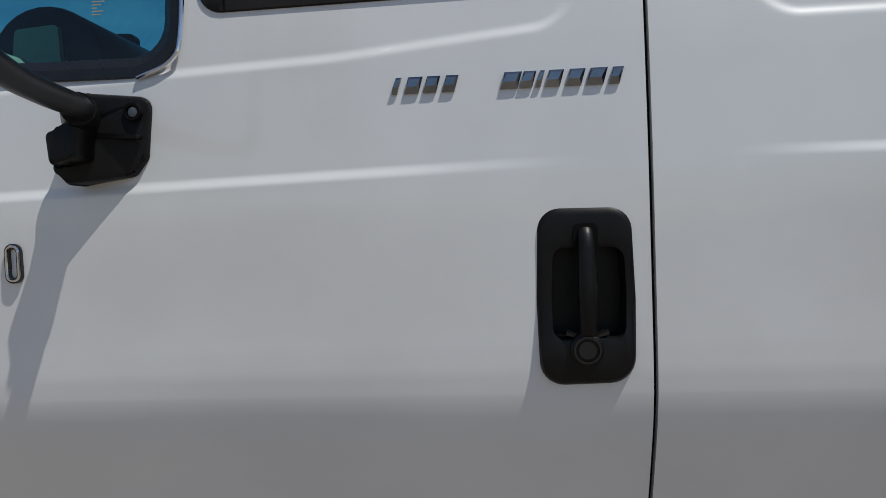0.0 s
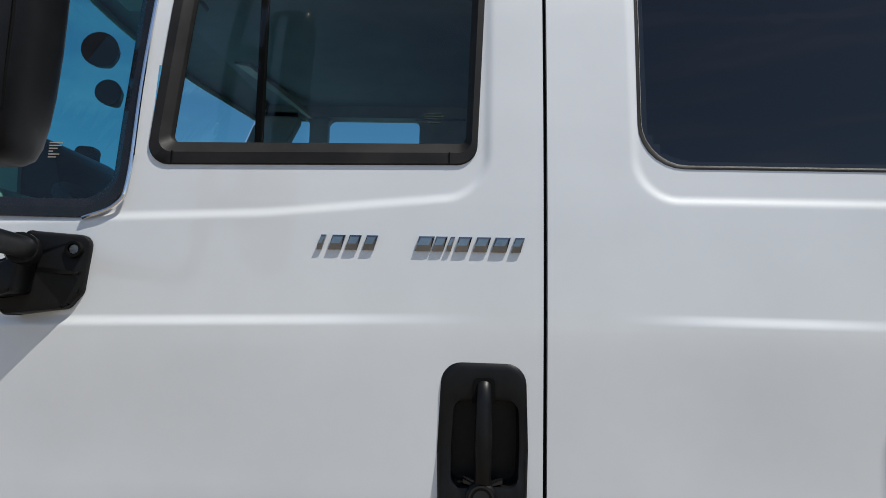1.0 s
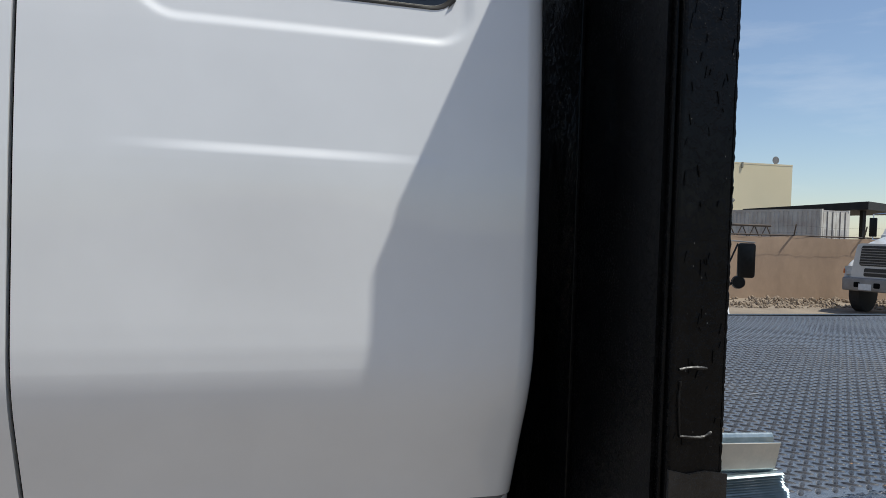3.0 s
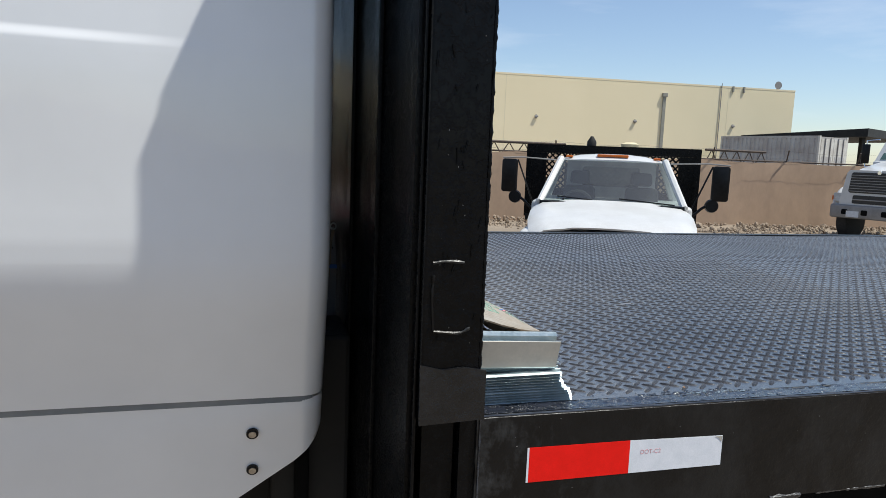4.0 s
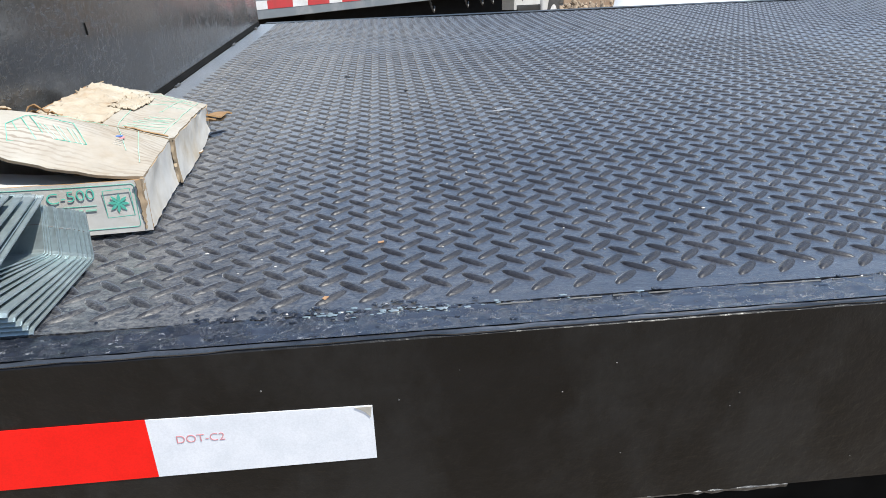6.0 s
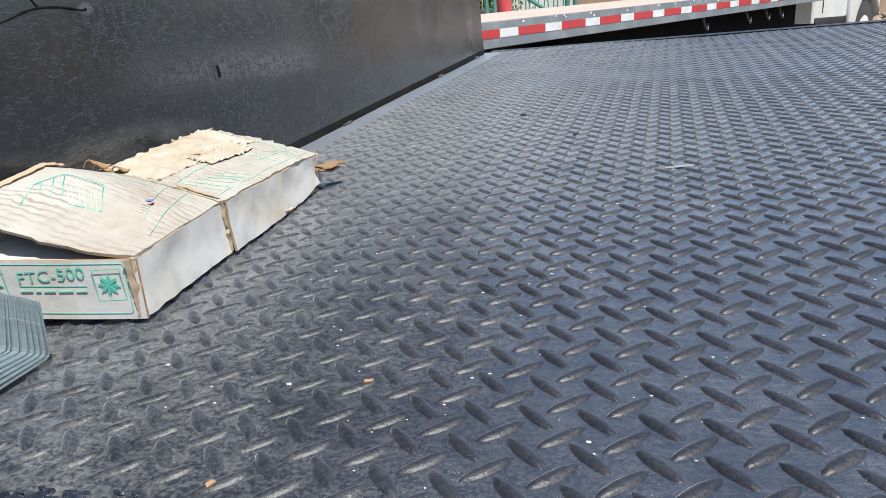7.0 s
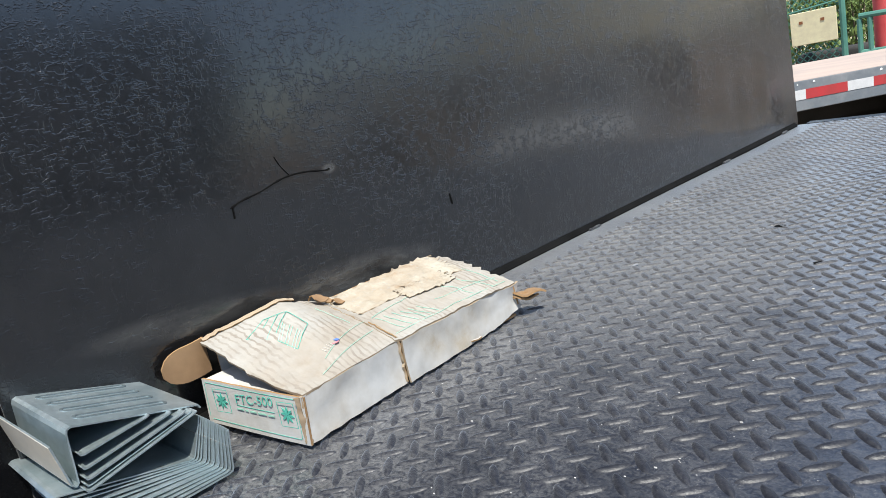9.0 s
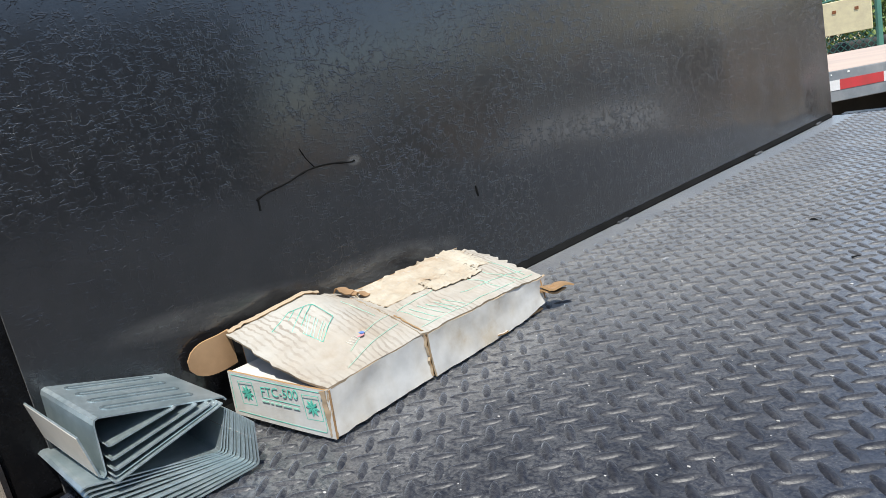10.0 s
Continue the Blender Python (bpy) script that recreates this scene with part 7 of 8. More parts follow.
def old_flatbed():
    """The rusty flatbed: y runs forward along its deck, x to its right; the deck's rear right corner is the origin."""
    run = 0.5013
    m = Matrix.Translation((1.177, 4.498, 1.0675)) @ Euler((radians(-2.03), 0, -run)).to_matrix().to_4x4()
    t = thing("rusty_flatbed_truck", "white truck with a rusty headboard and worn flat deck", "truck", m)
    L0, L1, W = -1.6, 5.03, 2.44
    part("deck", block((-W, L0, 0.045), (-0.002, L1, 0.075)), M["old_deck"], t, "worn pinkish-tan steel deck")
    rail = part("side_rail", block((-0.05, L0, -0.085), (0.0, L1, 0.074), 0.004), M["grey_rail"], t, "scratched blue-grey side rail")
    y, k = -0.4572 * 3, 0
    while y < L1 - 0.1:
        for w, mat in ((0.279, "tape_red_old"), (0.178, "tape_white_old")):
            part("reflective_tape", block((0.0005, y, -0.026), (0.002, min(y + w, L1 - 0.02), 0.026)), M[mat], rail)
            y += w
    rnd = random.Random(3)
    bm = bmesh.new()
    for _ in range(26):
        y, z, w = rnd.uniform(L0 + 0.4, L1 - 1.0), rnd.uniform(0.035, 0.06), rnd.uniform(0.008, 0.024)
        prism([(y, z), (y + w, z + 0.003), (y + 0.7 * w, z + 0.4 * w + 0.004), (y + 0.2 * w, z + 0.012)], 0.0004, 0.0018, "x", bm=bm)
    tagged(part("bare_spots", bm, M["paper"], rail, "chipped paint on the rail"), kind="stuff")
    for x in (-0.55, -1.85):
        part("sill", block((x, L0, -0.22), (x + 0.09, L1, -0.04)), M["dark_steel"], t, "dark steel sill beam")
    for k in range(11):
        yy = L0 + 0.3 + 0.6 * k
        part("cross_member", block((-W + 0.05, yy, -0.06), (-0.055, yy + 0.06, 0.044)), M["dark_steel"], t, "dark steel cross-member")
    part("chassis_rail", block((-0.85, L0 + 0.5, -0.5), (-0.78, L1 + 2.0, -0.24)), M["dark_steel"], t, "dark chassis rail")
    part("chassis_rail", block((-1.66, L0 + 0.5, -0.5), (-1.59, L1 + 2.0, -0.24)), M["dark_steel"], t, "dark chassis rail")
    for yy in (2.2, 3.1, 3.55, 3.9):
        part("chain_hook", tube([(-0.08, yy, -0.08), (-0.06, yy + 0.01, -0.16), (-0.05, yy + 0.04, -0.2), (-0.06, yy + 0.07, -0.15)], 0.012, 6), M["weld"], t, "steel chain hook", smooth=True)
    part("side_box", block((-0.34, 0.15, -0.62), (-0.14, 4.55, -0.09), 0.01), M["gap_black"], t, "black box slung under the deck")
    # headboard
    WL, ZT = -2.57, 1.355
    hb = part("headboard", block((WL, L1 - 0.10, 0.06), (WL + 0.07, L1, ZT), 0.006), M["rust_frame"], t, "black rusty steel headboard frame")
    part("upright", block((-0.10, L1 - 0.10, 0.06), (-0.002, L1, ZT - 0.02), 0.006), M["rust_frame"], hb)
    part("top_bar", block((WL + 0.071, L1 - 0.09, 1.165), (-0.101, L1 - 0.01, ZT - 0.01), 0.006), M["rust_frame"], hb)
    part("side_plate", block((WL + 0.071, L1 - 0.075, 0.62), (-2.39, L1 - 0.035, 1.164), 0.003), M["rust_panel"], hb, "peeling plate beside the mesh")
    part("side_plate", block((-0.25, L1 - 0.075, 0.62), (-0.101, L1 - 0.035, 1.164), 0.003), M["rust_frame"], hb, "dark plate beside the mesh")
    for x in (-1.79, -0.88):
        part("mullion", block((x, L1 - 0.075, 0.66), (x + 0.06, L1 - 0.03, 1.164)), M["rust"], hb, "rusted upright in the mesh")
    part("lower_panel", block((WL + 0.071, L1 - 0.07, 0.076), (-0.101, L1 - 0.04, 0.619)), M["rust_panel"], hb, "sheet with peeling paint and rust")
    part("mid_bar", block((WL + 0.072, L1 - 0.08, 0.60), (-0.89, L1 - 0.0765, 0.66)), M["rust_panel"], hb, "peeling middle bar")
    part("mid_bar", block((-0.88, L1 - 0.084, 0.585), (-0.25, L1 - 0.0765, 0.659)), M["rust"], hb, "rusted middle bar")
    bm = mesh_panel(bmesh.new(), -2.39, -0.25, 0.64, 1.17, L1 - 0.05, 0.085, 0.009)
    part("mesh", bm, M["dark_steel"], hb, "diamond steel mesh")
    for x0, x1, z0, z1, c in ((-0.62, -0.37, ZT - 0.07, ZT - 0.015, "tape_red_old"), (-0.368, -0.12, ZT - 0.07, ZT - 0.015, "tape_white_old"), (-0.085, -0.03, 0.93, 1.06, "tape_red_old"), (-0.085, -0.03, 1.062, 1.20, "tape_white_old"),
                              (-2.22, -1.98, ZT - 0.06, ZT - 0.012, "tape_red_old"), (-2.48, -2.222, ZT - 0.06, ZT - 0.012, "tape_white_old"), (WL + 0.01, WL + 0.06, 1.09, 1.22, "tape_red_old"), (WL + 0.01, WL + 0.06, 1.222, ZT - 0.01, "tape_white_old")):
        part("reflective_tape", block((x0, L1 - 0.103, z0), (x1, L1 - 0.101, z1)), M[c], hb)
    # cab
    cy = L1 + 0.18
    sec = []
    for y, hw, zt in ((cy, 1.02, 0.62), (cy + 0.02, 1.04, 0.64), (cy + 1.0, 1.05, 0.66), (cy + 1.45, 1.05, 0.64)):
        sec.append([(-1.22 - hw, y, -0.35), (-1.22 - hw, y, zt), (-1.22 + hw, y, zt), (-1.22 + hw, y, -0.35)])
    cab = part("cab_body", loft(sec), M["white_paint_old"], t, "white painted cab body")
    bmesh_c = bmesh.new()
    for x in (-2.20, -0.30):
        tube([(x, cy + 0.03, 0.64), (x * 0.985 - 0.02, cy + 0.10, 1.12), (x * 0.985 - 0.02, cy + 0.95, 1.14), (x, cy + 1.40, 0.66)], 0.05, 8, bmesh_c)
    box(bmesh_c, (-2.22, cy + 0.05, 1.10), (-0.24, cy + 1.02, 1.19))
    box(bmesh_c, (-2.22, cy + 0.02, 0.58), (-0.22, cy + 0.10, 0.70))
    for x in (-2.22, -0.34):
        box(bmesh_c, (x, cy + 0.02, 0.62), (x + 0.12, cy + 0.12, 1.15))
    part("cab_frame", bmesh_c, M["white_paint_old"], t, "white cab pillars and roof", smooth=True)
    bm = bmesh.new()
    bm.faces.new([bm.verts.new(p) for p in ((-2.08, cy + 0.045, 0.70), (-0.36, cy + 0.045, 0.70), (-0.36, cy + 0.045, 1.10), (-2.08, cy + 0.045, 1.10))])
    part("rear_glass", bm, M["cab_teal"], t, "greenish cab glass").visible_shadow = False
    bm = bmesh.new()
    bm.faces.new([bm.verts.new(p) for p in ((-2.10, cy + 1.285, 0.68), (-0.34, cy + 1.285, 0.68), (-0.34, cy + 1.285, 1.10), (-2.10, cy + 1.285, 1.10))])
    part("front_glass", bm, M["cab_teal"], t, "greenish windscreen").visible_shadow = False
    part("rear_seat", block((-2.0, cy + 0.35, 0.40), (-1.4, cy + 0.5, 0.95), 0.05), M["seat_cloth"], t, "dark seat back", smooth=True)
    bm = prism([(cy + 0.35, 0.66), (cy + 1.34, 0.67), (cy + 1.02, 1.08), (cy + 0.42, 1.08)], -0.172, -0.166, "x")
    part("side_glass", bm, M["black_gloss"], t, "dark side glass")
    part("door_line", block((-0.172, cy + 0.28, -0.25), (-0.1685, cy + 0.295, 1.0)), M["gap_black"], t)
    part("door_line", block((-0.172, cy + 1.36, -0.25), (-0.1685, cy + 1.375, 0.6)), M["gap_black"], t)
    part("door_handle", block((-0.17, cy + 0.36, 0.32), (-0.14, cy + 0.50, 0.37), 0.006), M["black_plastic"], t)
    sec = []
    for y, hw, zt, zm in ((cy + 1.42, 0.86, 0.60, 0.30), (cy + 1.9, 0.84, 0.56, 0.28), (cy + 2.5, 0.78, 0.47, 0.22), (cy + 2.75, 0.70, 0.38, 0.15), (cy + 2.85, 0.60, 0.25, 0.0)):
        sec.append([(-1.22 - hw, y, -0.55), (-1.22 - hw, y, zm), (-1.22 - hw * 0.8, y, zt), (-1.22 + hw * 0.8, y, zt), (-1.22 + hw, y, zm), (-1.22 + hw, y, -0.55)])
    part("hood", loft(sec), M["white_paint_old"], t, "white sloping hood", smooth=True)
    # round-topped front wing over the wheel
    arch = [(7.12 + 0.53 * math.cos(radians(a)), -0.62 + 0.53 * math.sin(radians(a))) for a in range(25, 176, 10)]
    top = [(p.x, p.y) for p in smooth_path([(6.36, 0.33, 0), (6.70, 0.33, 0), (7.0, 0.27, 0), (7.3, 0.13, 0), (7.5, -0.03, 0), (7.59, -0.18, 0), (7.60, -0.38, 0)], 4)]
    part("wing", prism([(6.36, -0.64)] + top + arch + [(6.59, -0.64)], -0.46, -0.12, "x", bevel=0.035, seg=3), M["white_paint_old"], t, "white rounded front wing with its wheel arch", smooth=True)
    part("wing_liner", block((-0.62, 6.60, -0.60), (-0.47, 7.62, 0.05)), M["gap_black"], t, "dark wheel-arch liner")
    r = 0.48
    for x, yy, w, zz in ((-0.17, 7.12, -0.26, -0.64), (-2.28, 7.12, 0.26, -0.64), (-0.12, 0.9, -0.5, -0.86), (-2.32, 0.9, 0.5, -0.86)):
        ty = part("tyre", tube([(x, yy, zz), (x + 0.1 * w, yy, zz), (x + 0.9 * w, yy, zz), (x + w, yy, zz)], [r * 0.93, r, r, r * 0.93], 28), M["tyre"], t, "black tyre", smooth=True)
        part("rim", tube([(x - 0.02 * w, yy, zz), (x + 0.3 * w, yy, zz)], [r * 0.56, r * 0.4], 20), M["wheel_white"], ty, "white steel rim", smooth=True)
    part("fuel_step", block((-0.55, cy + 0.1, -0.62), (-0.12, cy + 1.15, -0.52), 0.02), M["dark_steel"], t, "dark cab step")
    part("fuel_tank", tube([(-0.36, cy + 0.05, -0.38), (-0.36, cy + 1.2, -0.38)], 0.20, 18), M["dark_steel"], t, "dark cab-side tank", smooth=True)
    mir = part("mirror_frame", tube([(-0.16, cy + 1.16, 0.62), (0.06, cy + 1.22, 0.62), (0.10, cy + 1.23, 0.70), (0.10, cy + 1.23, 1.10), (0.06, cy + 1.22, 1.14), (-0.16, cy + 1.10, 1.10)], 0.014, 8), M["chrome"], t, "bright mirror frame", smooth=True)
    part("mirror_head", prism(round_rect(-0.04, 0.66, 0.13, 1.08, 0.03, 3), cy + 1.20, cy + 1.25, "y"), M["mirror_teal"], mir, "tall mirror with greenish glass", smooth=True)
    part("mirror_back", prism(round_rect(-0.03, 0.67, 0.12, 1.07, 0.03, 3), cy + 1.252, cy + 1.28, "y"), M["mirror_teal"], mir, smooth=True)
    bm = tube([(0.04, cy + 1.28, 0.52), (0.04, cy + 1.25, 0.52), (0.04, cy + 1.22, 0.52)], [0.06, 0.12, 0.13], 20)
    part("round_mirror", bm, M["chrome"], mir, "round convex mirror", smooth=True)
    return t


old_flatbed()


def pickup():
    """White pickup facing the camera; y forward, x to its left as we see it, origin on the ground under its nose."""
    m = pose(4.54, 5.38, GROUND, 0, 0, 152.1)
    t = thing("white_pickup", "white pickup with a black flatbed headboard parked nose-on", "truck", m)
    # hood with a raised centre
    sec = []
    for y, hw, ze, zc in ((0.0, 0.80, 1.06, 1.12), (-0.10, 0.88, 1.12, 1.165), (-0.5, 0.93, 1.20, 1.24), (-1.0, 0.95, 1.27, 1.31), (-1.22, 0.93, 1.31, 1.35)):
        row = []
        for k in range(17):
            u = -1 + k / 8
            z = ze + (zc - ze) * (1 - abs(u) ** 2.5) + 0.012 * ease(0.60, 0.52, abs(u)) - 0.06 * ease(0.86, 1.0, abs(u))
            row.append((u * hw, y, z))
        sec.append(row)
    bm = loft(sec, close=False, caps=False)
    bmesh.ops.solidify(bm, geom=bm.faces[:], thickness=0.02)
    part("hood", bm, M["white_paint_old"], t, "white hood with raised centre", smooth=True)
    body = part("front_body", block((-0.98, -1.4, 0.52), (0.98, -0.06, 1.06), 0.06, 3), M["white_paint_old"], t, "white front wings", smooth=True)
    part("lower_body", block((-0.98, -2.9, 0.45), (0.98, -1.38, 1.32), 0.05, 3), M["white_paint_old"], t, "white doors", smooth=True)
    for s in (-1, 1):
        part("headlight", prism(fillet([(s * 0.60, 0.80), (s * 0.96, 0.84), (s * 0.93, 1.03), (s * 0.62, 1.05)], [0.03] * 4, 4), -0.10, -0.02, "y"), M["lens_clear"], t, "clear headlight", smooth=True)
    gr = part("grille", block((-0.58, -0.07, 0.72), (0.58, -0.01, 1.06), 0.02), M["grille_black"], t, "dark grille")
    for z in (0.80, 0.90, 1.0):
        part("grille_bar", block((-0.58, -0.012, z - 0.025), (0.58, 0.004, z + 0.01), 0.006), M["white_paint_old"], gr)
    part("bumper", block((-1.0, -0.10, 0.42), (1.0, 0.08, 0.66), 0.04, 3), M["chrome"], t, "chrome bumper", smooth=True)
    # cab above the belt
    yb, yt, zb, zt = -1.20, -1.90, 1.34, 1.86
    for s in (-1, 1):
        part("pillar", tube([(s * 0.86, yb, zb - 0.03), (s * 0.66, yt, zt)], 0.045, 8), M["white_paint_old"], t, "white roof pillar", smooth=True)
        part("pillar", tube([(s * 0.70, -2.75, zt), (s * 0.90, -2.85, zb - 0.05)], 0.06, 8), M["white_paint_old"], t, "white roof pillar", smooth=True)
    sec = []
    for y, hw, z0, z1 in ((yt + 0.03, 0.66, 1.835, 1.86), (yt - 0.08, 0.70, 1.84, 1.915), (-2.3, 0.72, 1.84, 1.94), (-2.75, 0.70, 1.84, 1.92)):
        row = [(-hw, y, z0)] + [(hw * u, y, z1 - (z1 - z0) * abs(u) ** 3) for u in (-0.9, -0.6, -0.3, 0, 0.3, 0.6, 0.9)] + [(hw, y, z0)]
        sec.append(row)
    part("roof", loft(sec), M["white_paint_old"], t, "white roof", smooth=True)
    bm = bmesh.new()
    bm.faces.new([bm.verts.new(p) for p in ((-0.655, yt + 0.02, zt - 0.01), (0.655, yt + 0.02, zt - 0.01), (0.84, yb, zb - 0.02), (-0.84, yb, zb - 0.02))])
    part("windscreen", bm, M["dusty_screen"], t, "dusty greenish windscreen").visible_shadow = False
    bm = bmesh.new()
    bm.faces.new([bm.verts.new(p) for p in ((0.66, -2.82, 1.38), (-0.66, -2.82, 1.38), (-0.66, -2.82, 1.80), (0.66, -2.82, 1.80))])
    part("rear_glass", bm, M["dark_pane"], t, "dark rear cab glass").visible_shadow = False
    part("cab_back", ring_prism(round_rect(-0.62, 1.28, 0.62, 1.845, 0.03), round_rect(-0.40, 1.48, 0.40, 1.76, 0.04), -2.80, -2.77, "y"), M["trim_grey"], t, "grey rear wall of the cab")
    part("cowl", block((-0.86, -1.30, 1.28), (0.86, -1.15, 1.335), 0.01), M["black_plastic"], t, "black wiper cowl", smooth=True)
    for x0, x1 in ((-0.75, -0.1), (0.0, 0.65)):
        part("wiper", tube([(x0, yb - 0.02, zb + 0.005), (x1, yb - 0.06, zb + 0.05)], 0.008, 6), M["black_plastic"], t)
    part("dashboard", block((-0.8, -1.65, 1.0), (0.8, -1.28, 1.30), 0.03), M["trim_grey"], t, "grey dashboard", smooth=True)
    for x in (-0.42, 0.42):
        part("seat", prism(fillet([(x - 0.24, 0.9), (x + 0.24, 0.9), (x + 0.21, 1.50), (x - 0.21, 1.50)], [0.05] * 4, 3), -2.45, -2.30, "y", 0.02), M["seat_cloth"], t, "dark seat back", smooth=True)
        part("headrest", prism(fillet([(x - 0.13, 1.52), (x + 0.13, 1.52), (x + 0.12, 1.70), (x - 0.12, 1.70)], [0.04] * 4, 3), -2.44, -2.34, "y", 0.02), M["seat_cloth"], t, "dark headrest", smooth=True)
    part("steering_wheel", tube([(0.42 + 0.19 * math.cos(a), -1.72 + 0.05 * math.sin(a), 1.28 + 0.17 * math.sin(a)) for a in [2 * math.pi * k / 24 for k in range(25)]], 0.015, 6), M["seat_cloth"], t, smooth=True)
    part("roof_light", block((-0.20, yt - 0.07, 1.895), (0.20, yt - 0.01, 1.93), 0.01), M["amber"], t, "long amber roof light", smooth=True)
    for x in (-0.56, 0.56):
        part("roof_light", block((x - 0.045, yt - 0.10, 1.875), (x + 0.045, yt - 0.04, 1.905), 0.01), M["amber"], t, "small amber roof light", smooth=True)
    for s in (-1, 1):
        head = part("mirror_head", prism(round_rect(min(s * 1.20, s * 1.40), 1.40, max(s * 1.20, s * 1.40), 1.83, 0.035, 4), -1.62, -1.54, "y", 0.012), M["black_plastic"], t, "tall black towing mirror", smooth=True)
        part("mirror_arm", tube([(s * 1.40, -1.60, 1.84), (s * 1.15, -1.62, 1.855), (s * 0.72, -1.80, 1.835)], 0.009, 6), M["bumper_grey"], head, "pale upper mirror arm", smooth=True)
        part("mirror_arm", tube([(s * 0.95, -1.55, 1.15), (s * 1.10, -1.58, 1.30), (s * 1.22, -1.58, 1.38)], 0.018, 6), M["black_plastic"], head, "black lower mirror arm", smooth=True)
        part("mirror_arm", tube([(s * 0.95, -1.55, 1.20), (s * 1.20, -1.60, 1.82)], 0.011, 6), M["black_plastic"], head, smooth=True)
        part("round_mirror", tube([(s * 1.22, -1.60, 1.34), (s * 1.22, -1.54, 1.34)], [0.085, 0.075], 18), M["black_plastic"], head, "round black spot mirror", smooth=True)
        ty = part("tyre", tube([(s * 0.97, -0.75, 0.40), (s * 0.95, -0.75, 0.40), (s * 0.72, -0.75, 0.40), (s * 0.70, -0.75, 0.40)], [0.37, 0.40, 0.40, 0.37], 26), M["tyre"], t, "black tyre", smooth=True)
        part("rim", tube([(s * 0.975, -0.75, 0.40), (s * 0.9, -0.75, 0.40)], [0.22, 0.2], 18), M["wheel_white"], ty, smooth=True)
        ty = part("tyre", tube([(s * 0.97, -4.3, 0.40), (s * 0.95, -4.3, 0.40), (s * 0.62, -4.3, 0.40), (s * 0.60, -4.3, 0.40)], [0.37, 0.40, 0.40, 0.37], 26), M["tyre"], t, "black tyre", smooth=True)
    # flatbed and headboard
    yh = -3.0
    part("deck", block((-1.22, -5.6, 0.92), (1.22, yh, 1.02)), M["dark_steel"], t, "black flat deck")
    hb = part("headboard", block((-1.24, yh - 0.05, 0.98), (-1.16, yh, 2.06)), M["black_steel"], t, "black headboard frame with mesh windows")
    part("upright", block((1.16, yh - 0.05, 0.98), (1.24, yh, 2.06)), M["black_steel"], hb)
    part("top_bar", block((-1.159, yh - 0.05, 1.94), (1.159, yh, 2.06)), M["black_steel"], hb)
    part("mid_panel", block((-1.159, yh - 0.04, 0.98), (1.159, yh - 0.01, 1.42)), M["black_steel"], hb)
    for x0, x1 in ((-1.159, -0.94), (0.94, 1.159)):
        part("stile", block((x0, yh - 0.045, 1.421), (x1, yh - 0.005, 1.939)), M["black_steel"], hb)
    bm = mesh_panel(bmesh.new(), -1.0, 1.0, 1.42, 1.94, yh - 0.03, 0.09, 0.012)
    part("mesh", bm, M["black_steel"], hb, "diamond steel mesh")
    part("beacon", tube([(-0.25, yh - 0.1, 2.06), (-0.25, yh - 0.1, 2.10), (-0.25, yh - 0.1, 2.13)], [0.12, 0.13, 0.06], 16), M["sign_cream"], t, "low pale beacon on the headboard", smooth=True)
    part("work_lamp", tube([(0.30, yh - 0.1, 2.06), (0.30, yh - 0.1, 2.12), (0.30, yh - 0.1, 2.20)], [0.07, 0.07, 0.02], 12), M["dark_steel"], t, "small dark work lamp", smooth=True)
    return t


pickup()


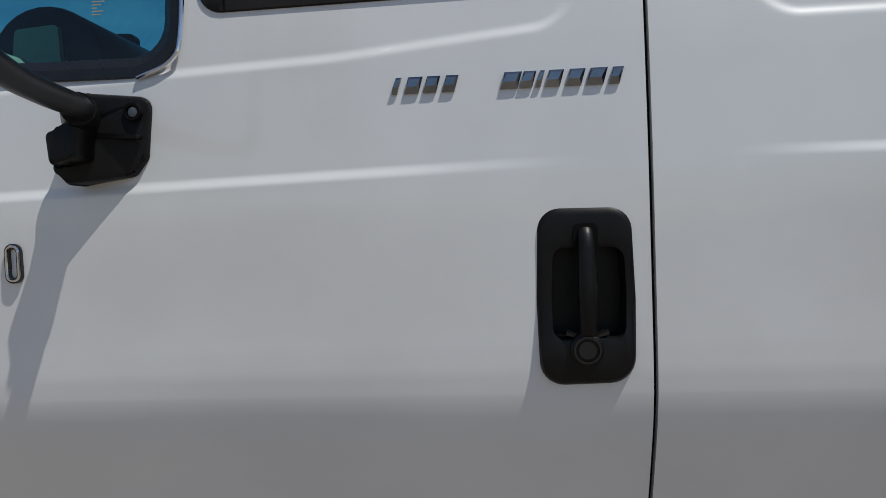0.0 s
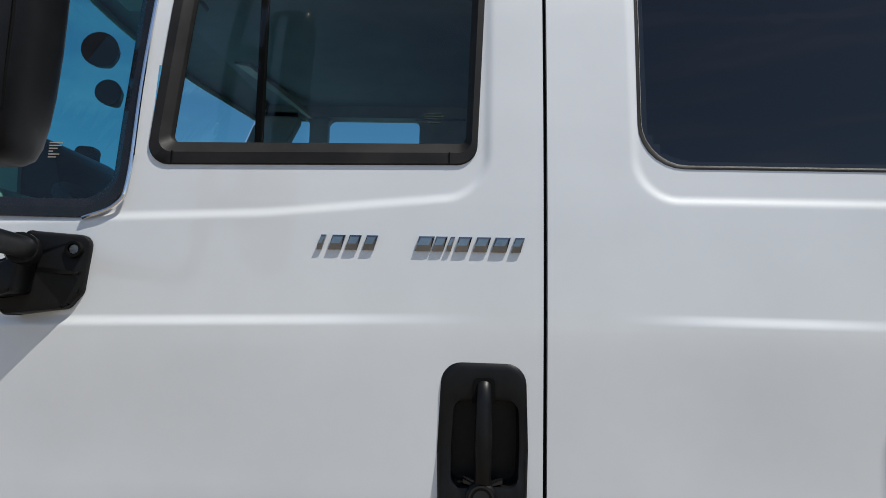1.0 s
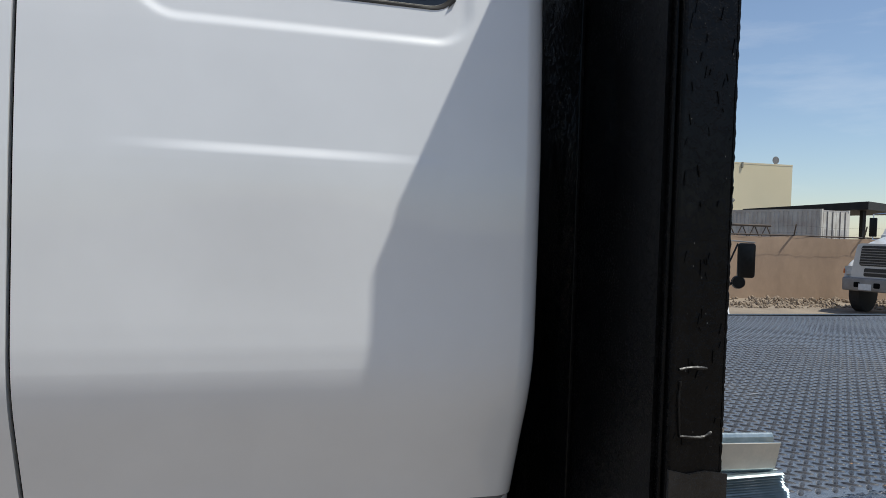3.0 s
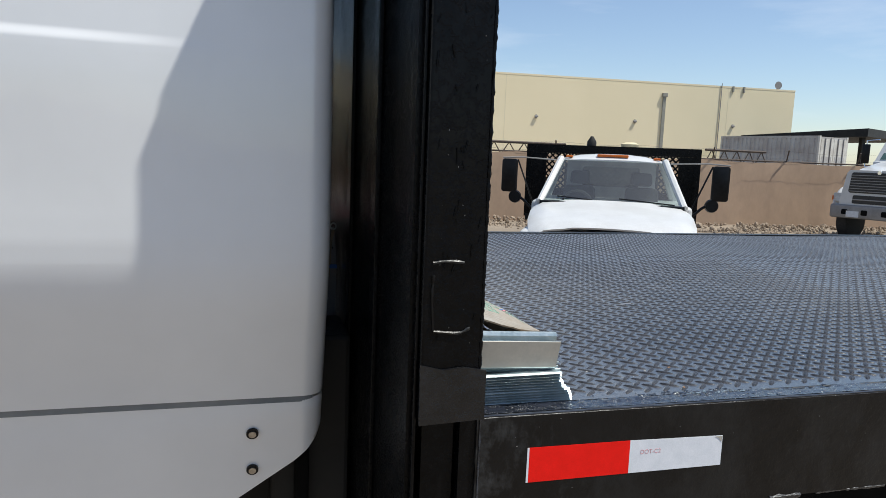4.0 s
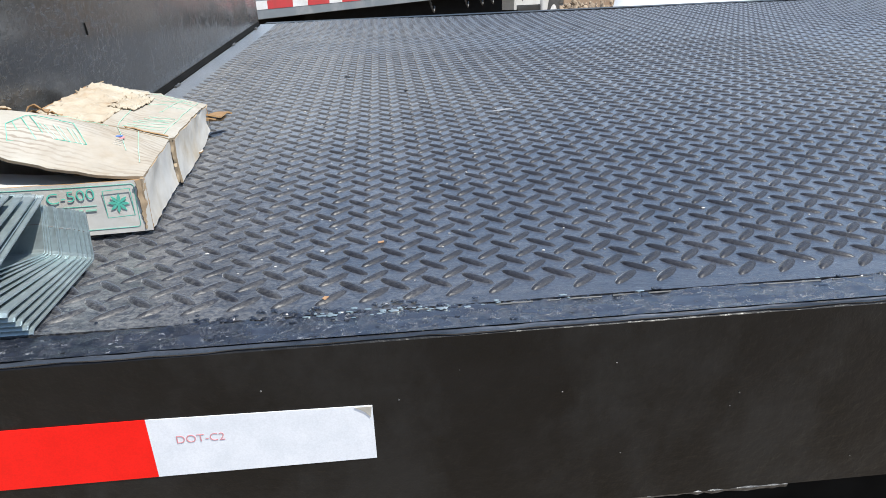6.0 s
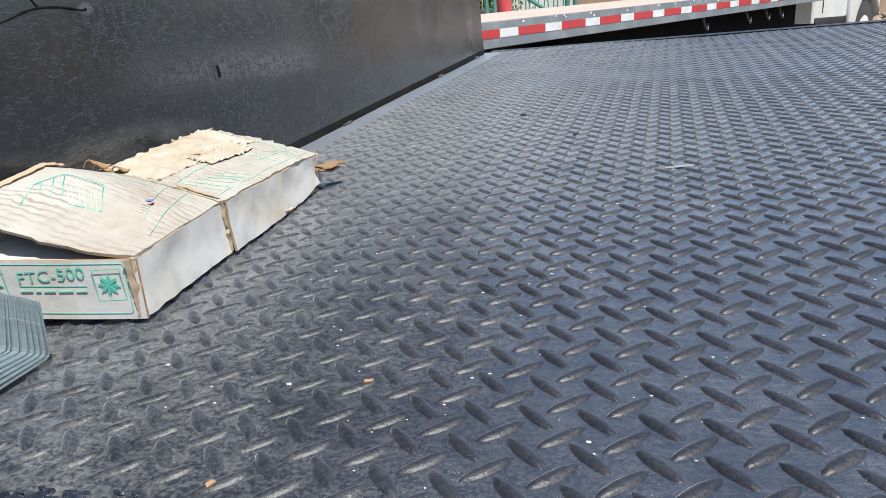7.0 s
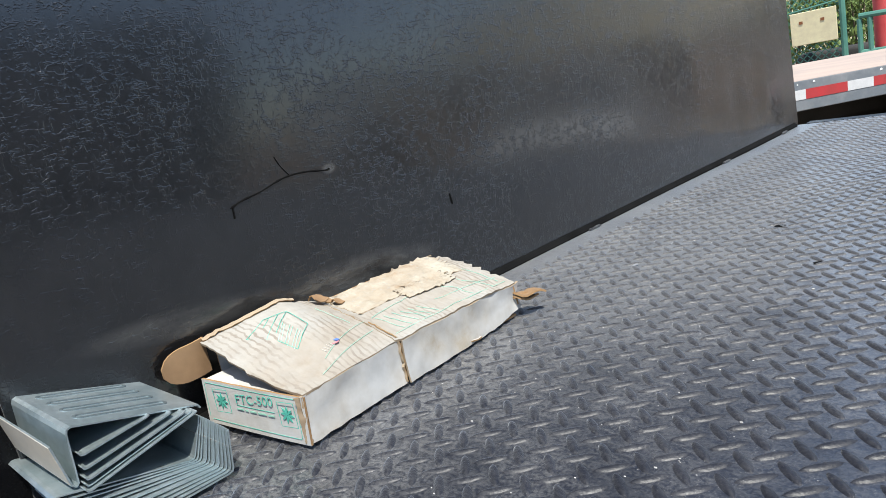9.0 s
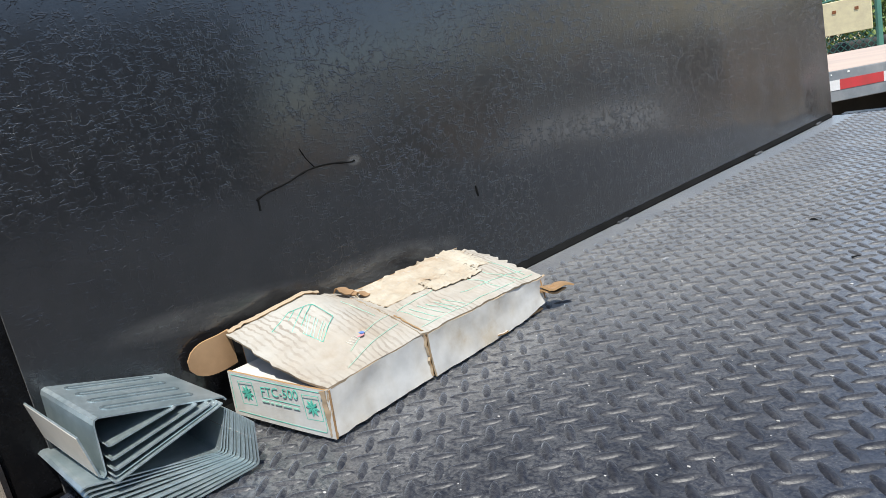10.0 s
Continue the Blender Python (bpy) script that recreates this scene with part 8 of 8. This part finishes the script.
def dump_truck():
    """Big white truck seen from its front corner; y forward, origin on the ground under its bumper."""
    m = Matrix.Translation((16.41, 13.16, GROUND - 0.02)) @ Euler((0, 0, radians(108))).to_matrix().to_4x4()
    t = thing("white_dump_truck", "white conventional heavy truck with a black barred grille", "truck", m)
    part("bumper", block((-1.15, -0.25, 0.62), (1.15, 0.06, 0.98), 0.05, 3), M["bumper_grey"], t, "dull grey steel bumper", smooth=True)
    for x in (-0.75, -0.25, 0.25, 0.75):
        part("tow_slot", prism(round_rect(x - 0.08, 0.72, x + 0.08, 0.86, 0.03, 4), 0.055, 0.068, "y"), M["gap_black"], t, "dark tow slot", smooth=True)
    part("number_plate", block((0.38, 0.065, 0.66), (0.70, 0.075, 0.82)), M["sticker_white"], t, "blank pale number plate")
    part("radiator_shell", prism(fillet([(-0.96, 0.98), (0.96, 0.98), (0.88, 1.45), (0.80, 1.90), (-0.80, 1.90), (-0.88, 1.45)], [0.03, 0.03, 0.05, 0.12, 0.12, 0.05], 4), -0.3, 0.0, "y"), M["white_paint_old"], t, "white grille shell", smooth=True)
    gr = part("grille", prism(fillet([(-0.74, 1.30), (0.74, 1.30), (0.68, 1.84), (-0.68, 1.84)], [0.06] * 4, 4), -0.02, 0.012, "y"), M["grille_black"], t, "black grille", smooth=True)
    for k in range(7):
        z = 1.335 + 0.07 * k
        part("grille_bar", block((-0.70, 0.012, z), (0.70, 0.035, z + 0.02), 0.005), M["bumper_grey"], gr, "grille bar")
    part("badge_oval", tube([(0, 0.01, 1.845), (0, 0.03, 1.845)], [0.06, 0.05], 16), M["chrome"], t, "plain oval badge", smooth=True)
    lo = part("lower_grille", prism(fillet([(-0.62, 1.02), (0.62, 1.02), (0.60, 1.24), (-0.60, 1.24)], [0.04] * 4, 3), -0.02, 0.010, "y"), M["grille_black"], t, "black lower intake", smooth=True)
    part("grille_bar", block((-0.60, 0.008, 1.11), (0.60, 0.03, 1.14), 0.005), M["bumper_grey"], lo)
    sec = []
    for y, hw, zt, ze in ((-0.02, 0.70, 1.90, 1.78), (-0.3, 0.82, 1.97, 1.80), (-1.2, 0.95, 2.12, 1.86), (-1.75, 1.0, 2.20, 1.9)):
        sec.append([(-hw, y, 1.2), (-hw, y, ze), (-hw * 0.75, y, zt - 0.03), (0, y, zt), (hw * 0.75, y, zt - 0.03), (hw, y, ze), (hw, y, 1.2)])
    part("hood", loft(sec), M["white_paint_old"], t, "white sloping hood", smooth=True)
    for s in (-1, 1):
        sec = []
        for x, k in ((0.72, 0.85), (0.95, 0.97), (1.14, 1.0), (1.20, 0.95)):
            sec.append([(s * x, -0.85 + 0.78 * k * math.cos(a), 0.72 + 0.80 * k * math.sin(a)) for a in [math.pi * (0.0 + j / 14) for j in range(15)]])
        bm = loft(sec, close=False, caps=False)
        bmesh.ops.solidify(bm, geom=bm.faces[:], thickness=0.03)
        part("wing", bm, M["white_paint_old"], t, "white front wing", smooth=True)
        part("headlight", prism(fillet([(min(s * 0.74, s * 1.12), 1.06), (max(s * 0.74, s * 1.12), 1.06), (max(s * 0.74, s * 1.12), 1.28), (min(s * 0.74, s * 1.12), 1.28)], [0.03] * 4, 3), -0.20, -0.03, "y"), M["lens_clear"], t, "square headlight", smooth=True)
        part("indicator", block((min(s * 1.06, s * 1.16), -0.21, 1.08), (max(s * 1.06, s * 1.16), -0.03, 1.2), 0.01), M["amber"], t, "amber indicator", smooth=True)
        ty = part("tyre", tube([(s * 1.16, -0.85, 0.52), (s * 1.13, -0.85, 0.52), (s * 0.88, -0.85, 0.52), (s * 0.85, -0.85, 0.52)], [0.48, 0.52, 0.52, 0.48], 28), M["tyre"], t, "black tyre", smooth=True)
        part("rim", tube([(s * 1.165, -0.85, 0.52), (s * 1.0, -0.85, 0.52)], [0.28, 0.25], 18), M["wheel_white"], ty, smooth=True)
        mf = part("mirror_frame", tube([(s * 1.02, -2.0, 2.0), (s * 1.32, -1.9, 2.02), (s * 1.32, -1.9, 2.75), (s * 1.02, -2.0, 2.78)], 0.02, 8), M["chrome"], t, "bright mirror frame", smooth=True)
        part("mirror_head", block((min(s * 1.22, s * 1.42), -1.93, 2.1), (max(s * 1.22, s * 1.42), -1.86, 2.65), 0.02), M["black_plastic"], mf, "tall black mirror", smooth=True)
    part("cab", block((-1.05, -3.3, 1.0), (1.05, -1.75, 2.18), 0.06, 3), M["white_paint_old"], t, "white cab", smooth=True)
    bm = loft([[(-1.03, -1.82, 2.16), (1.03, -1.82, 2.16), (1.03, -3.28, 2.16), (-1.03, -3.28, 2.16)], [(-0.92, -2.25, 2.88), (0.92, -2.25, 2.88), (0.95, -3.25, 2.88), (-0.95, -3.25, 2.88)]])
    part("cab_top", bm, M["white_paint_old"], t, "white upper cab")
    bm = bmesh.new()
    bm.faces.new([bm.verts.new(p) for p in ((-0.90, -1.845, 2.22), (0.90, -1.845, 2.22), (0.82, -2.225, 2.80), (-0.82, -2.225, 2.80))])
    part("windscreen", bm, M["mirror_teal"], t, "dark greenish windscreen")
    part("chassis", block((-0.5, -3.9, 0.7), (0.5, -3.2, 1.0)), M["dark_steel"], t, "dark chassis")
    return t


dump_truck()


# ---- fence, warehouse and what stands behind ----
def fence():
    a, b = Vector((-0.5, 19.15, 0)), Vector((30.0, 16.15, 0))
    d = (b - a).normalized()
    t = thing("screened_fence", "chain-link fence covered in sagging tan cloth with barbed wire", "fence", kind="structure")
    n = 120
    h = 2.06
    nrm = Vector((d.y, -d.x, 0))
    rows = []
    for z in (0.0, 0.25, 0.5, 0.75, 0.92, 1.0):
        row = []
        for k in range(n + 1):
            s = k / n
            p = a + (b - a) * s
            w = 0.07 * noise.noise((k * 0.55, z * 1.3, 0)) + 0.03 * noise.noise((k * 1.4, z * 3, 4))
            top = h - 0.06 * abs(math.sin(math.pi * (s * 10.2)))
            row.append(p + nrm * w * (1 - abs(2 * z - 1) * 0.5) + Vector((0, 0, GROUND - 0.05 + (top + 0.05) * z)))
        rows.append(row)
    part("cloth", sheet(rows, 0.01), M["fence_cloth"], t, "tan windscreen cloth with creases", smooth=True)
    for k in range(13):
        p = a + (b - a) * (k / 12)
        q = p - nrm * 0.09
        post = part("fence_post", tube([q + Vector((0, 0, GROUND - 0.1)), q + Vector((0, 0, GROUND + h + 0.02))], 0.035, 8), M["fence_iron"], t, "dark steel fence post", smooth=True)
        part("wire_arm", tube([q + Vector((0, 0, GROUND + h - 0.02)), q + nrm * 0.28 - d * 0.14 + Vector((0, 0, GROUND + h + 0.36))], 0.022, 6), M["fence_iron"], post, "leaning wire arm", smooth=True)
    for k in (0, 2):
        pts = []
        for i in range(193):
            p = a + (b - a) * (i / 192) + nrm * (0.02 + 0.09 * k) + Vector((0, 0, GROUND + h + 0.10 + 0.11 * k - 0.05 * math.sin(math.pi * i / 16) ** 2))
            pts.append(p)
        part("barbed_wire", tube(pts, 0.0025, 4), M["fence_iron"], t, "slack barbed wire")
    part("top_rail", tube([a + nrm * -0.05 + Vector((0, 0, GROUND + h)), b + nrm * -0.05 + Vector((0, 0, GROUND + h))], 0.025, 8), M["fence_iron"], t, smooth=True)
    return a, b, nrm


FA, FB, FN = fence()

# broken ground along the fence
me_v, me_f = [], []
rnd = random.Random(8)
ico = bmesh.new()
bmesh.ops.create_icosphere(ico, subdivisions=1, radius=1.0)
iv, iface = [v.co.copy() for v in ico.verts], [tuple(v.index for v in f.verts) for f in ico.faces]
ico.free()
for k in range(5200):
    s = rnd.random()
    off = rnd.uniform(0.15, 2.6) ** 1.0
    p = FA + (FB - FA) * s + FN * off
    heap = 0.22 * max(0.0, 1 - abs(off - 0.9) / 1.4) * (1.0 if s < 0.35 else 0.55)
    if noise.noise((p.x * 0.8, p.y * 1.5, 3.0)) < -0.12:
        continue
    r = rnd.uniform(0.018, 0.065) * (2.0 if rnd.random() < 0.06 else 1)
    c = Vector((p.x, p.y, GROUND + heap * rnd.random()))
    rot = Euler((rnd.random() * 3, rnd.random() * 3, rnd.random() * 3)).to_matrix()
    sc = Vector((rnd.uniform(0.7, 1.5), rnd.uniform(0.6, 1.1), rnd.uniform(0.4, 0.8)))
    b0 = len(me_v)
    for v in iv:
        q = rot @ Vector((v.x * sc.x, v.y * sc.y, v.z * sc.z)) * r * rnd.uniform(0.8, 1.15)
        me_v.append(tuple(c + q))
    me_f += [tuple(b0 + i for i in f) for f in iface]
me = bpy.data.meshes.new("rubble")
me.from_pydata(me_v, [], me_f)
me.materials.append(M["rubble"])
tagged(new("rubble", me), "broken tan stones and dirt clods heaped along the fence", "rubble", kind="stuff")


def warehouse():
    ax, ay, bx, by = -40.0, 50.5, 41.0, 44.3
    m = Matrix.Translation((ax, ay, GROUND)) @ Euler((0, 0, math.atan2(by - ay, bx - ax))).to_matrix().to_4x4()
    L = math.hypot(bx - ax, by - ay)
    H = 7.75
    t = thing("warehouse", "long pale yellow stucco warehouse with drain pipes", "building", m)
    part("wall", block((0, 0, 0), (L, 0.4, H)), M["stucco"], t, "pale yellow stucco front wall")
    part("side_wall", block((L - 0.4, 0.4, 0), (L, 30, H)), M["stucco"], t, "pale yellow stucco side wall")
    part("coping", block((-0.01, -0.012, H), (L + 0.01, 0.45, H + 0.12)), M["stucco"], t, "plain coping")
    part("roof", block((0, 0.45, H - 0.6), (L - 0.4, 30, H - 0.4)), M["bumper_grey"], t, "flat grey roof")

    def u_of(sx):
        # where the line of sight from about (1.14, -1.04) with this slope meets the front
        dx, dy = bx - ax, by - ay
        k = (1.14 + sx * (ay + 1.04) - ax) / (dx - sx * dy)
        return k * L
    for sx in (0.279, 0.629, -0.10):
        u = u_of(sx)
        pipe = part("drain_pipe", block((u - 0.12, -0.10, 0), (u + 0.12, -0.002, H - 0.95)), M["down_pipe"], t, "square olive drain pipe")
        part("pipe_head", block((u - 0.20, -0.18, H - 0.95), (u + 0.20, -0.002, H - 0.66), 0.03), M["down_pipe"], pipe, "pipe head box")
    for sx in (0.410, 0.579, 0.761, 0.14):
        u = u_of(sx)
        lamp = part("wall_light", block((u - 0.13, -0.14, H - 2.9), (u + 0.13, -0.03, H - 2.76), 0.03), M["bumper_grey"], t, "small grey wall light")
        part("lamp_stem", block((u - 0.05, -0.10, H - 2.98), (u + 0.05, -0.002, H - 2.7)), M["bumper_grey"], lamp)
    u = u_of(0.845)
    dish = part("satellite_dish", tube([(u, 0.05, H + 0.42), (u, 0.09, H + 0.42), (u, 0.17, H + 0.42)], [0.30, 0.27, 0.06], 18), M["bumper_grey"], t, "grey dish on the parapet", smooth=True)
    part("dish_mast", tube([(u, 0.2, H), (u, 0.2, H + 0.42)], 0.04, 8), M["bumper_grey"], dish, smooth=True)
    for du in (-3.9, -3.0):
        part("parapet_fitting", block((u + du, -0.10, H - 0.30), (u + du + 0.14, -0.002, H + 0.14), 0.02), M["down_pipe"], t, "small fitting at the parapet")
    u = u_of(0.734)
    part("conduit", tube([(u, -0.05, 0), (u, -0.05, H + 0.3)], 0.03, 6), M["bumper_grey"], t, "thin grey conduit", smooth=True)
    for k in range(5):
        u = 6 + 17.4 * k
        part("wall_joint", block((u, -0.004, 0), (u + 0.04, 0.01, H - 0.02)), M["wall_joint"], t)
    # customers' door with its sign
    u = (1.38 - 0.0285 * 47 - ax) / math.cos(math.atan2(by - ay, bx - ax))
    d = part("wire_door", block((u - 1.0, -0.05, 0.55), (u + 1.0, -0.003, 3.0)), M["gap_black"], t, "dark doorway behind wire mesh")
    bm = mesh_panel(bmesh.new(), u - 1.0, u + 1.0, 0.55, 3.0, -0.07, 0.26, 0.012)
    part("wire_mesh", bm, M["bumper_grey"], d, "diamond wire mesh")
    for x in (u - 1.06, u + 1.0):
        part("door_post", block((x, -0.10, 0.4), (x + 0.07, -0.002, 3.1)), M["sticker_white"], d)
    s = part("sign_board", block((u - 1.05, -0.06, 3.12), (u + 1.05, -0.004, 3.78)), M["stucco"], t, "painted sign over the door")
    letters("sign_words", "WILL CALL", 0.34, pose(u, -0.07, 3.60, 90, 0, 0), M["ink_dark"], s, 0.003)
    letters("sign_words", "CUSTOMER ENTRANCE", 0.23, pose(u, -0.07, 3.28, 90, 0, 0), M["ink_dark"], s, 0.003)
    return t


warehouse()


def container():
    c = Vector((28.6, 28.2, 0.35))
    m = Matrix.Translation(c) @ Euler((0, 0, radians(13.8 + 90))).to_matrix().to_4x4()
    t = thing("shipping_container", "faded grey shipping container on blocks behind the fence", "container", m)
    L, W, H = 6.06, 2.44, 2.95
    pts = []
    x = 0.1
    while x < L - 0.1:
        pts += [(x, 0.0), (x + 0.07, 0.0), (x + 0.10, -0.035), (x + 0.17, -0.035), (x + 0.20, 0.0)]
        x += 0.27
    bm = prism([(p[0], p[1]) for p in pts] + [(L - 0.1, 0.0), (L - 0.1, -0.10), (0.1, -0.10)], 0.15, H - 0.12, "z")
    bm.transform(Matrix.Translation((0, 0, 0)))
    part("long_wall", bm, M["container_grey"], t, "corrugated grey long wall")
    bm2 = block((0.02, -W + 0.02, 0.1), (L - 0.02, -0.10, H - 0.05))
    part("inner_body", bm2, M["container_grey"], t, "container body")
    for x in (0, L - 0.12):
        for y in (-0.12, -W):
            part("corner_post", block((x, y, 0), (x + 0.12, y + 0.12, H)), M["container_end"], t)
    for y in (-0.10, -W):
        part("top_beam", block((0.12, y, H - 0.12), (L - 0.12, y + 0.10, H)), M["container_grey"], t)
    for k in range(2):
        y0 = -0.14 - k * 1.1
        d = part("end_door", block((-0.01, y0 - 1.07, 0.15), (0.03, y0, H - 0.15)), M["container_end"], t, "pale end door")
        for yy in (y0 - 0.3, y0 - 0.75):
            part("lock_bar", tube([(-0.04, yy, 0.1), (-0.04, yy, H - 0.1)], 0.025, 6), M["bumper_grey"], d, smooth=True)
        part("door_panel", block((-0.016, y0 - 0.95, 1.0), (-0.011, y0 - 0.12, 1.9)), M["container_grey"], d)
    part("block_support", block((0.2, -W + 0.2, -0.65), (L - 0.2, -0.2, 0.0)), M["dark_steel"], t, "dark blocks under the container")
    return t


container()


def canopy():
    t = thing("open_canopy", "dark steel canopy roof on posts behind the fence", "canopy")
    bm = loft([[(30.0, 36.0, 3.35), (34.5, 31.0, 3.55), (46.0, 38.0, 3.75), (40.0, 44.0, 3.5)], [(30.0, 36.0, 3.52), (34.5, 31.0, 4.02), (46.0, 38.0, 4.25), (40.0, 44.0, 3.8)]])
    part("roof", bm, M["dark_steel"], t, "dark canopy roof")
    for x, y in ((35.6, 32.4), (33.0, 34.0), (45.0, 38.0)):
        part("post", block((x - 0.12, y - 0.12, GROUND), (x + 0.12, y + 0.12, 3.6)), M["dark_steel"], t, "dark canopy post")
    part("yellow_beam", block((21.6, 30.5, 2.0), (24.2, 30.8, 2.38)), M["sign_cream"], t, "yellow beam")
    return t


canopy()


def pipe_rack():
    t = thing("steel_rack", "dark steel trusses stacked behind the fence", "steel trusses")
    for x0, y, z0, z1, x1 in ((7.4, 23.5, 1.7, 2.15, 12.4), (18.6, 23.5, 1.65, 2.2, 21.5)):
        for z in (z0, z1):
            part("chord", tube([(x0, y, z), (x1, y, z)], 0.05, 6), M["fence_iron"], t)
        k = x0
        while k < x1 - 0.3:
            part("web", tube([(k, y, z0), (k + 0.3, y, z1), (k + 0.6, y, z0)], 0.03, 5), M["fence_iron"], t)
            k += 0.6
        for x in (x0 + 0.2, x1 - 0.2):
            part("stand", tube([(x, y, GROUND), (x, y, z0)], 0.06, 6), M["fence_iron"], t)
    return t


pipe_rack()


# ---- beyond the rusty flatbed: railing, red post, white wall, shrubs ----
def railing():
    t = thing("green_railing", "green pipe railing in front of a white wall", "railing")
    y = 12.9
    for z in (1.33, 0.75):
        part("rail", tube([(-1.35, y, z + 0.04), (0.2, y, z), (2.2, y + 0.3, z - 0.02)], 0.045, 8), M["rail_green"], t, smooth=True)
    for x in (-1.35, -1.2, 0.15, 0.28, 2.2):
        part("post", tube([(x, y, GROUND), (x, y, 1.33)], 0.04, 8), M["rail_green"], t, smooth=True)
    part("brace", tube([(-0.95, y, 1.30), (0.05, y, 0.62)], 0.035, 8), M["rail_green"], t, smooth=True)
    part("tall_post", tube([(0.12, y + 0.1, GROUND), (0.12, y + 0.1, 3.4)], 0.035, 8), M["rail_green"], t, smooth=True)
    part("wire", tube([(-2.6, y, 1.62), (0.12, y, 1.85), (2.6, y, 1.9)], 0.015, 5), M["rail_green"], t)
    return t


railing()
rp = part("red_post", tube([(-1.35, 14.4, GROUND), (-1.35, 14.4, 1.75), (-1.35, 14.4, 1.82)], [0.16, 0.16, 0.08], 18), M["post_red"], smooth=True)
tagged(rp, "red painted steel guard post", "bollard")
ww = thing("white_building", "low white painted building with a plain wall", "building")
part("wall", block((-2.55, 20.0, GROUND), (-0.55, 28.0, 4.2)), M["white_wall"], ww, "white painted wall")
part("wall", block((-0.55, 20.6, GROUND), (0.30, 28.0, 1.15)), M["white_wall"], ww, "low white wall")
part("ramp", prism([(-0.549, 1.15), (0.30, 1.15), (0.30, 1.2), (-0.549, 2.2)], 20.7, 27.9, "y"), M["stucco"], ww, "sloping yellow coping")
cart = thing("wire_cart", "dark wire cart by the white wall", "cart")
for k in range(9):
    x = -0.75 + 0.09 * k
    part("wire", tube([(x, 13.6, 0.75), (x + 0.03 * (-1) ** k, 13.6, 1.22)], 0.012, 5), M["rail_green"], cart)
part("top_wire", tube([(-0.85, 13.6, 1.2), (0.0, 13.6, 1.26)], 0.015, 5), M["rail_green"], cart)
part("base", block((-0.85, 13.4, GROUND), (0.0, 13.8, 0.75)), M["rail_green"], cart, "dark green cart base")
gs = thing("green_gate", "green mesh gate carrying a cream sign board", "gate")
part("gate_post", tube([(-1.72, 13.4, GROUND), (-1.72, 13.4, 2.6)], 0.05, 8), M["rail_green"], gs, smooth=True)
part("gate_post", tube([(-2.75, 13.4, GROUND), (-2.75, 13.4, 2.6)], 0.05, 8), M["rail_green"], gs, smooth=True)
part("gate_mesh", mesh_panel(bmesh.new(), -2.75, -1.72, 0.2, 2.5, 13.42, 0.12, 0.008), M["rail_green"], gs, "green wire mesh")
sb = part("sign_board", block((-2.55, 13.34, 1.06), (-1.80, 13.37, 1.62), 0.01), M["sign_cream"], gs, "cream sign board")
for x in (-2.4, -2.05):
    part("sign_mark", block((x, 13.332, 1.42), (x + 0.06, 13.339, 1.47)), M["rust"], sb)
for k in range(4):
    part("rubber_mat", block((-2.7 + 0.05 * (k % 2), 13.8, GROUND + 0.30 * k), (-1.5, 14.3, GROUND + 0.30 * k + 0.29), 0.08, 3), M["tyre"], gs, "dark stacked rubber mat", smooth=True)


def shrub(x, y, h, seed):
    t = thing("shrub", "yellow-green leafy shrub behind the gate", "shrub", pose(x, y, GROUND))
    rnd = random.Random(seed)
    bm = bmesh.new()
    for k in range(6):
        a = rnd.random() * 6.28
        tube([(0, 0, 0), (0.2 * math.cos(a), 0.2 * math.sin(a), h * 0.4), (0.5 * math.cos(a), 0.5 * math.sin(a), h * 0.8)], [0.05, 0.03, 0.01], 6, bm)
    part("trunk", bm, M["bark"], t, "thin brown stems", smooth=True)
    bm = bmesh.new()
    for _ in range(2200):
        c = Vector((rnd.gauss(0, 0.55), rnd.gauss(0, 0.55), h * 0.62 + rnd.gauss(0, h * 0.2)))
        s = rnd.uniform(0.04, 0.09)
        r = Euler((rnd.random() * 6, rnd.random() * 6, rnd.random() * 6)).to_matrix()
        bm.faces.new([bm.verts.new(c + r @ Vector(q) * s) for q in ((-1, 0, 0), (0, -0.45, 0.1), (1, 0, 0), (0, 0.45, 0.1))])
    tagged(part("crown", bm, M["leaf"], t, "small yellow-green leaves"), kind="stuff")


shrub(-2.6, 17.6, 2.6, 1)
shrub(-3.9, 17.2, 2.8, 2)
shrub(-3.2, 18.8, 3.2, 3)

# unseen wall beyond the truck's tail, added to darken what the bulkhead reflects
part("yard_wall", block((14.0, -16.0, GROUND - 0.2), (14.3, 7.6, 4.4)), M["yard_wall"])
tagged(bpy.data.objects["yard_wall"], "unseen plain dark grey wall, added to darken the bulkhead's reflection", "wall", kind="structure")


def light_pole(x, y, h, reach):
    """A tall steel yard lamp with one arm."""
    pole = thing("light_pole", "tall thin grey steel light pole beyond the yard", "lamp post", pose(x, y, GROUND), "yard light poles")
    part("shaft", tube([(0, 0, 0), (0, 0, h)], [0.11, 0.06], 10), M["grey_rail"], pole, smooth=True)
    part("base_plate", block((-0.25, -0.25, 0), (0.25, 0.25, 0.5), 0.03), M["grey_rail"], pole)
    arm = part("arm", tube([(0, 0, h - 0.1), (reach * 0.5, 0, h + 0.1), (reach, 0, h + 0.12)], 0.035, 8), M["grey_rail"], pole, smooth=True)
    part("lamp_head", block((reach - 0.1, -0.16, h + 0.05), (reach + 0.5, 0.16, h + 0.17), 0.03), M["grey_rail"], arm, "grey lamp head")


light_pole(-15.4, 30.4, 11.0, 0.5)
light_pole(-14.2, 31.0, 9.6, 1.1)
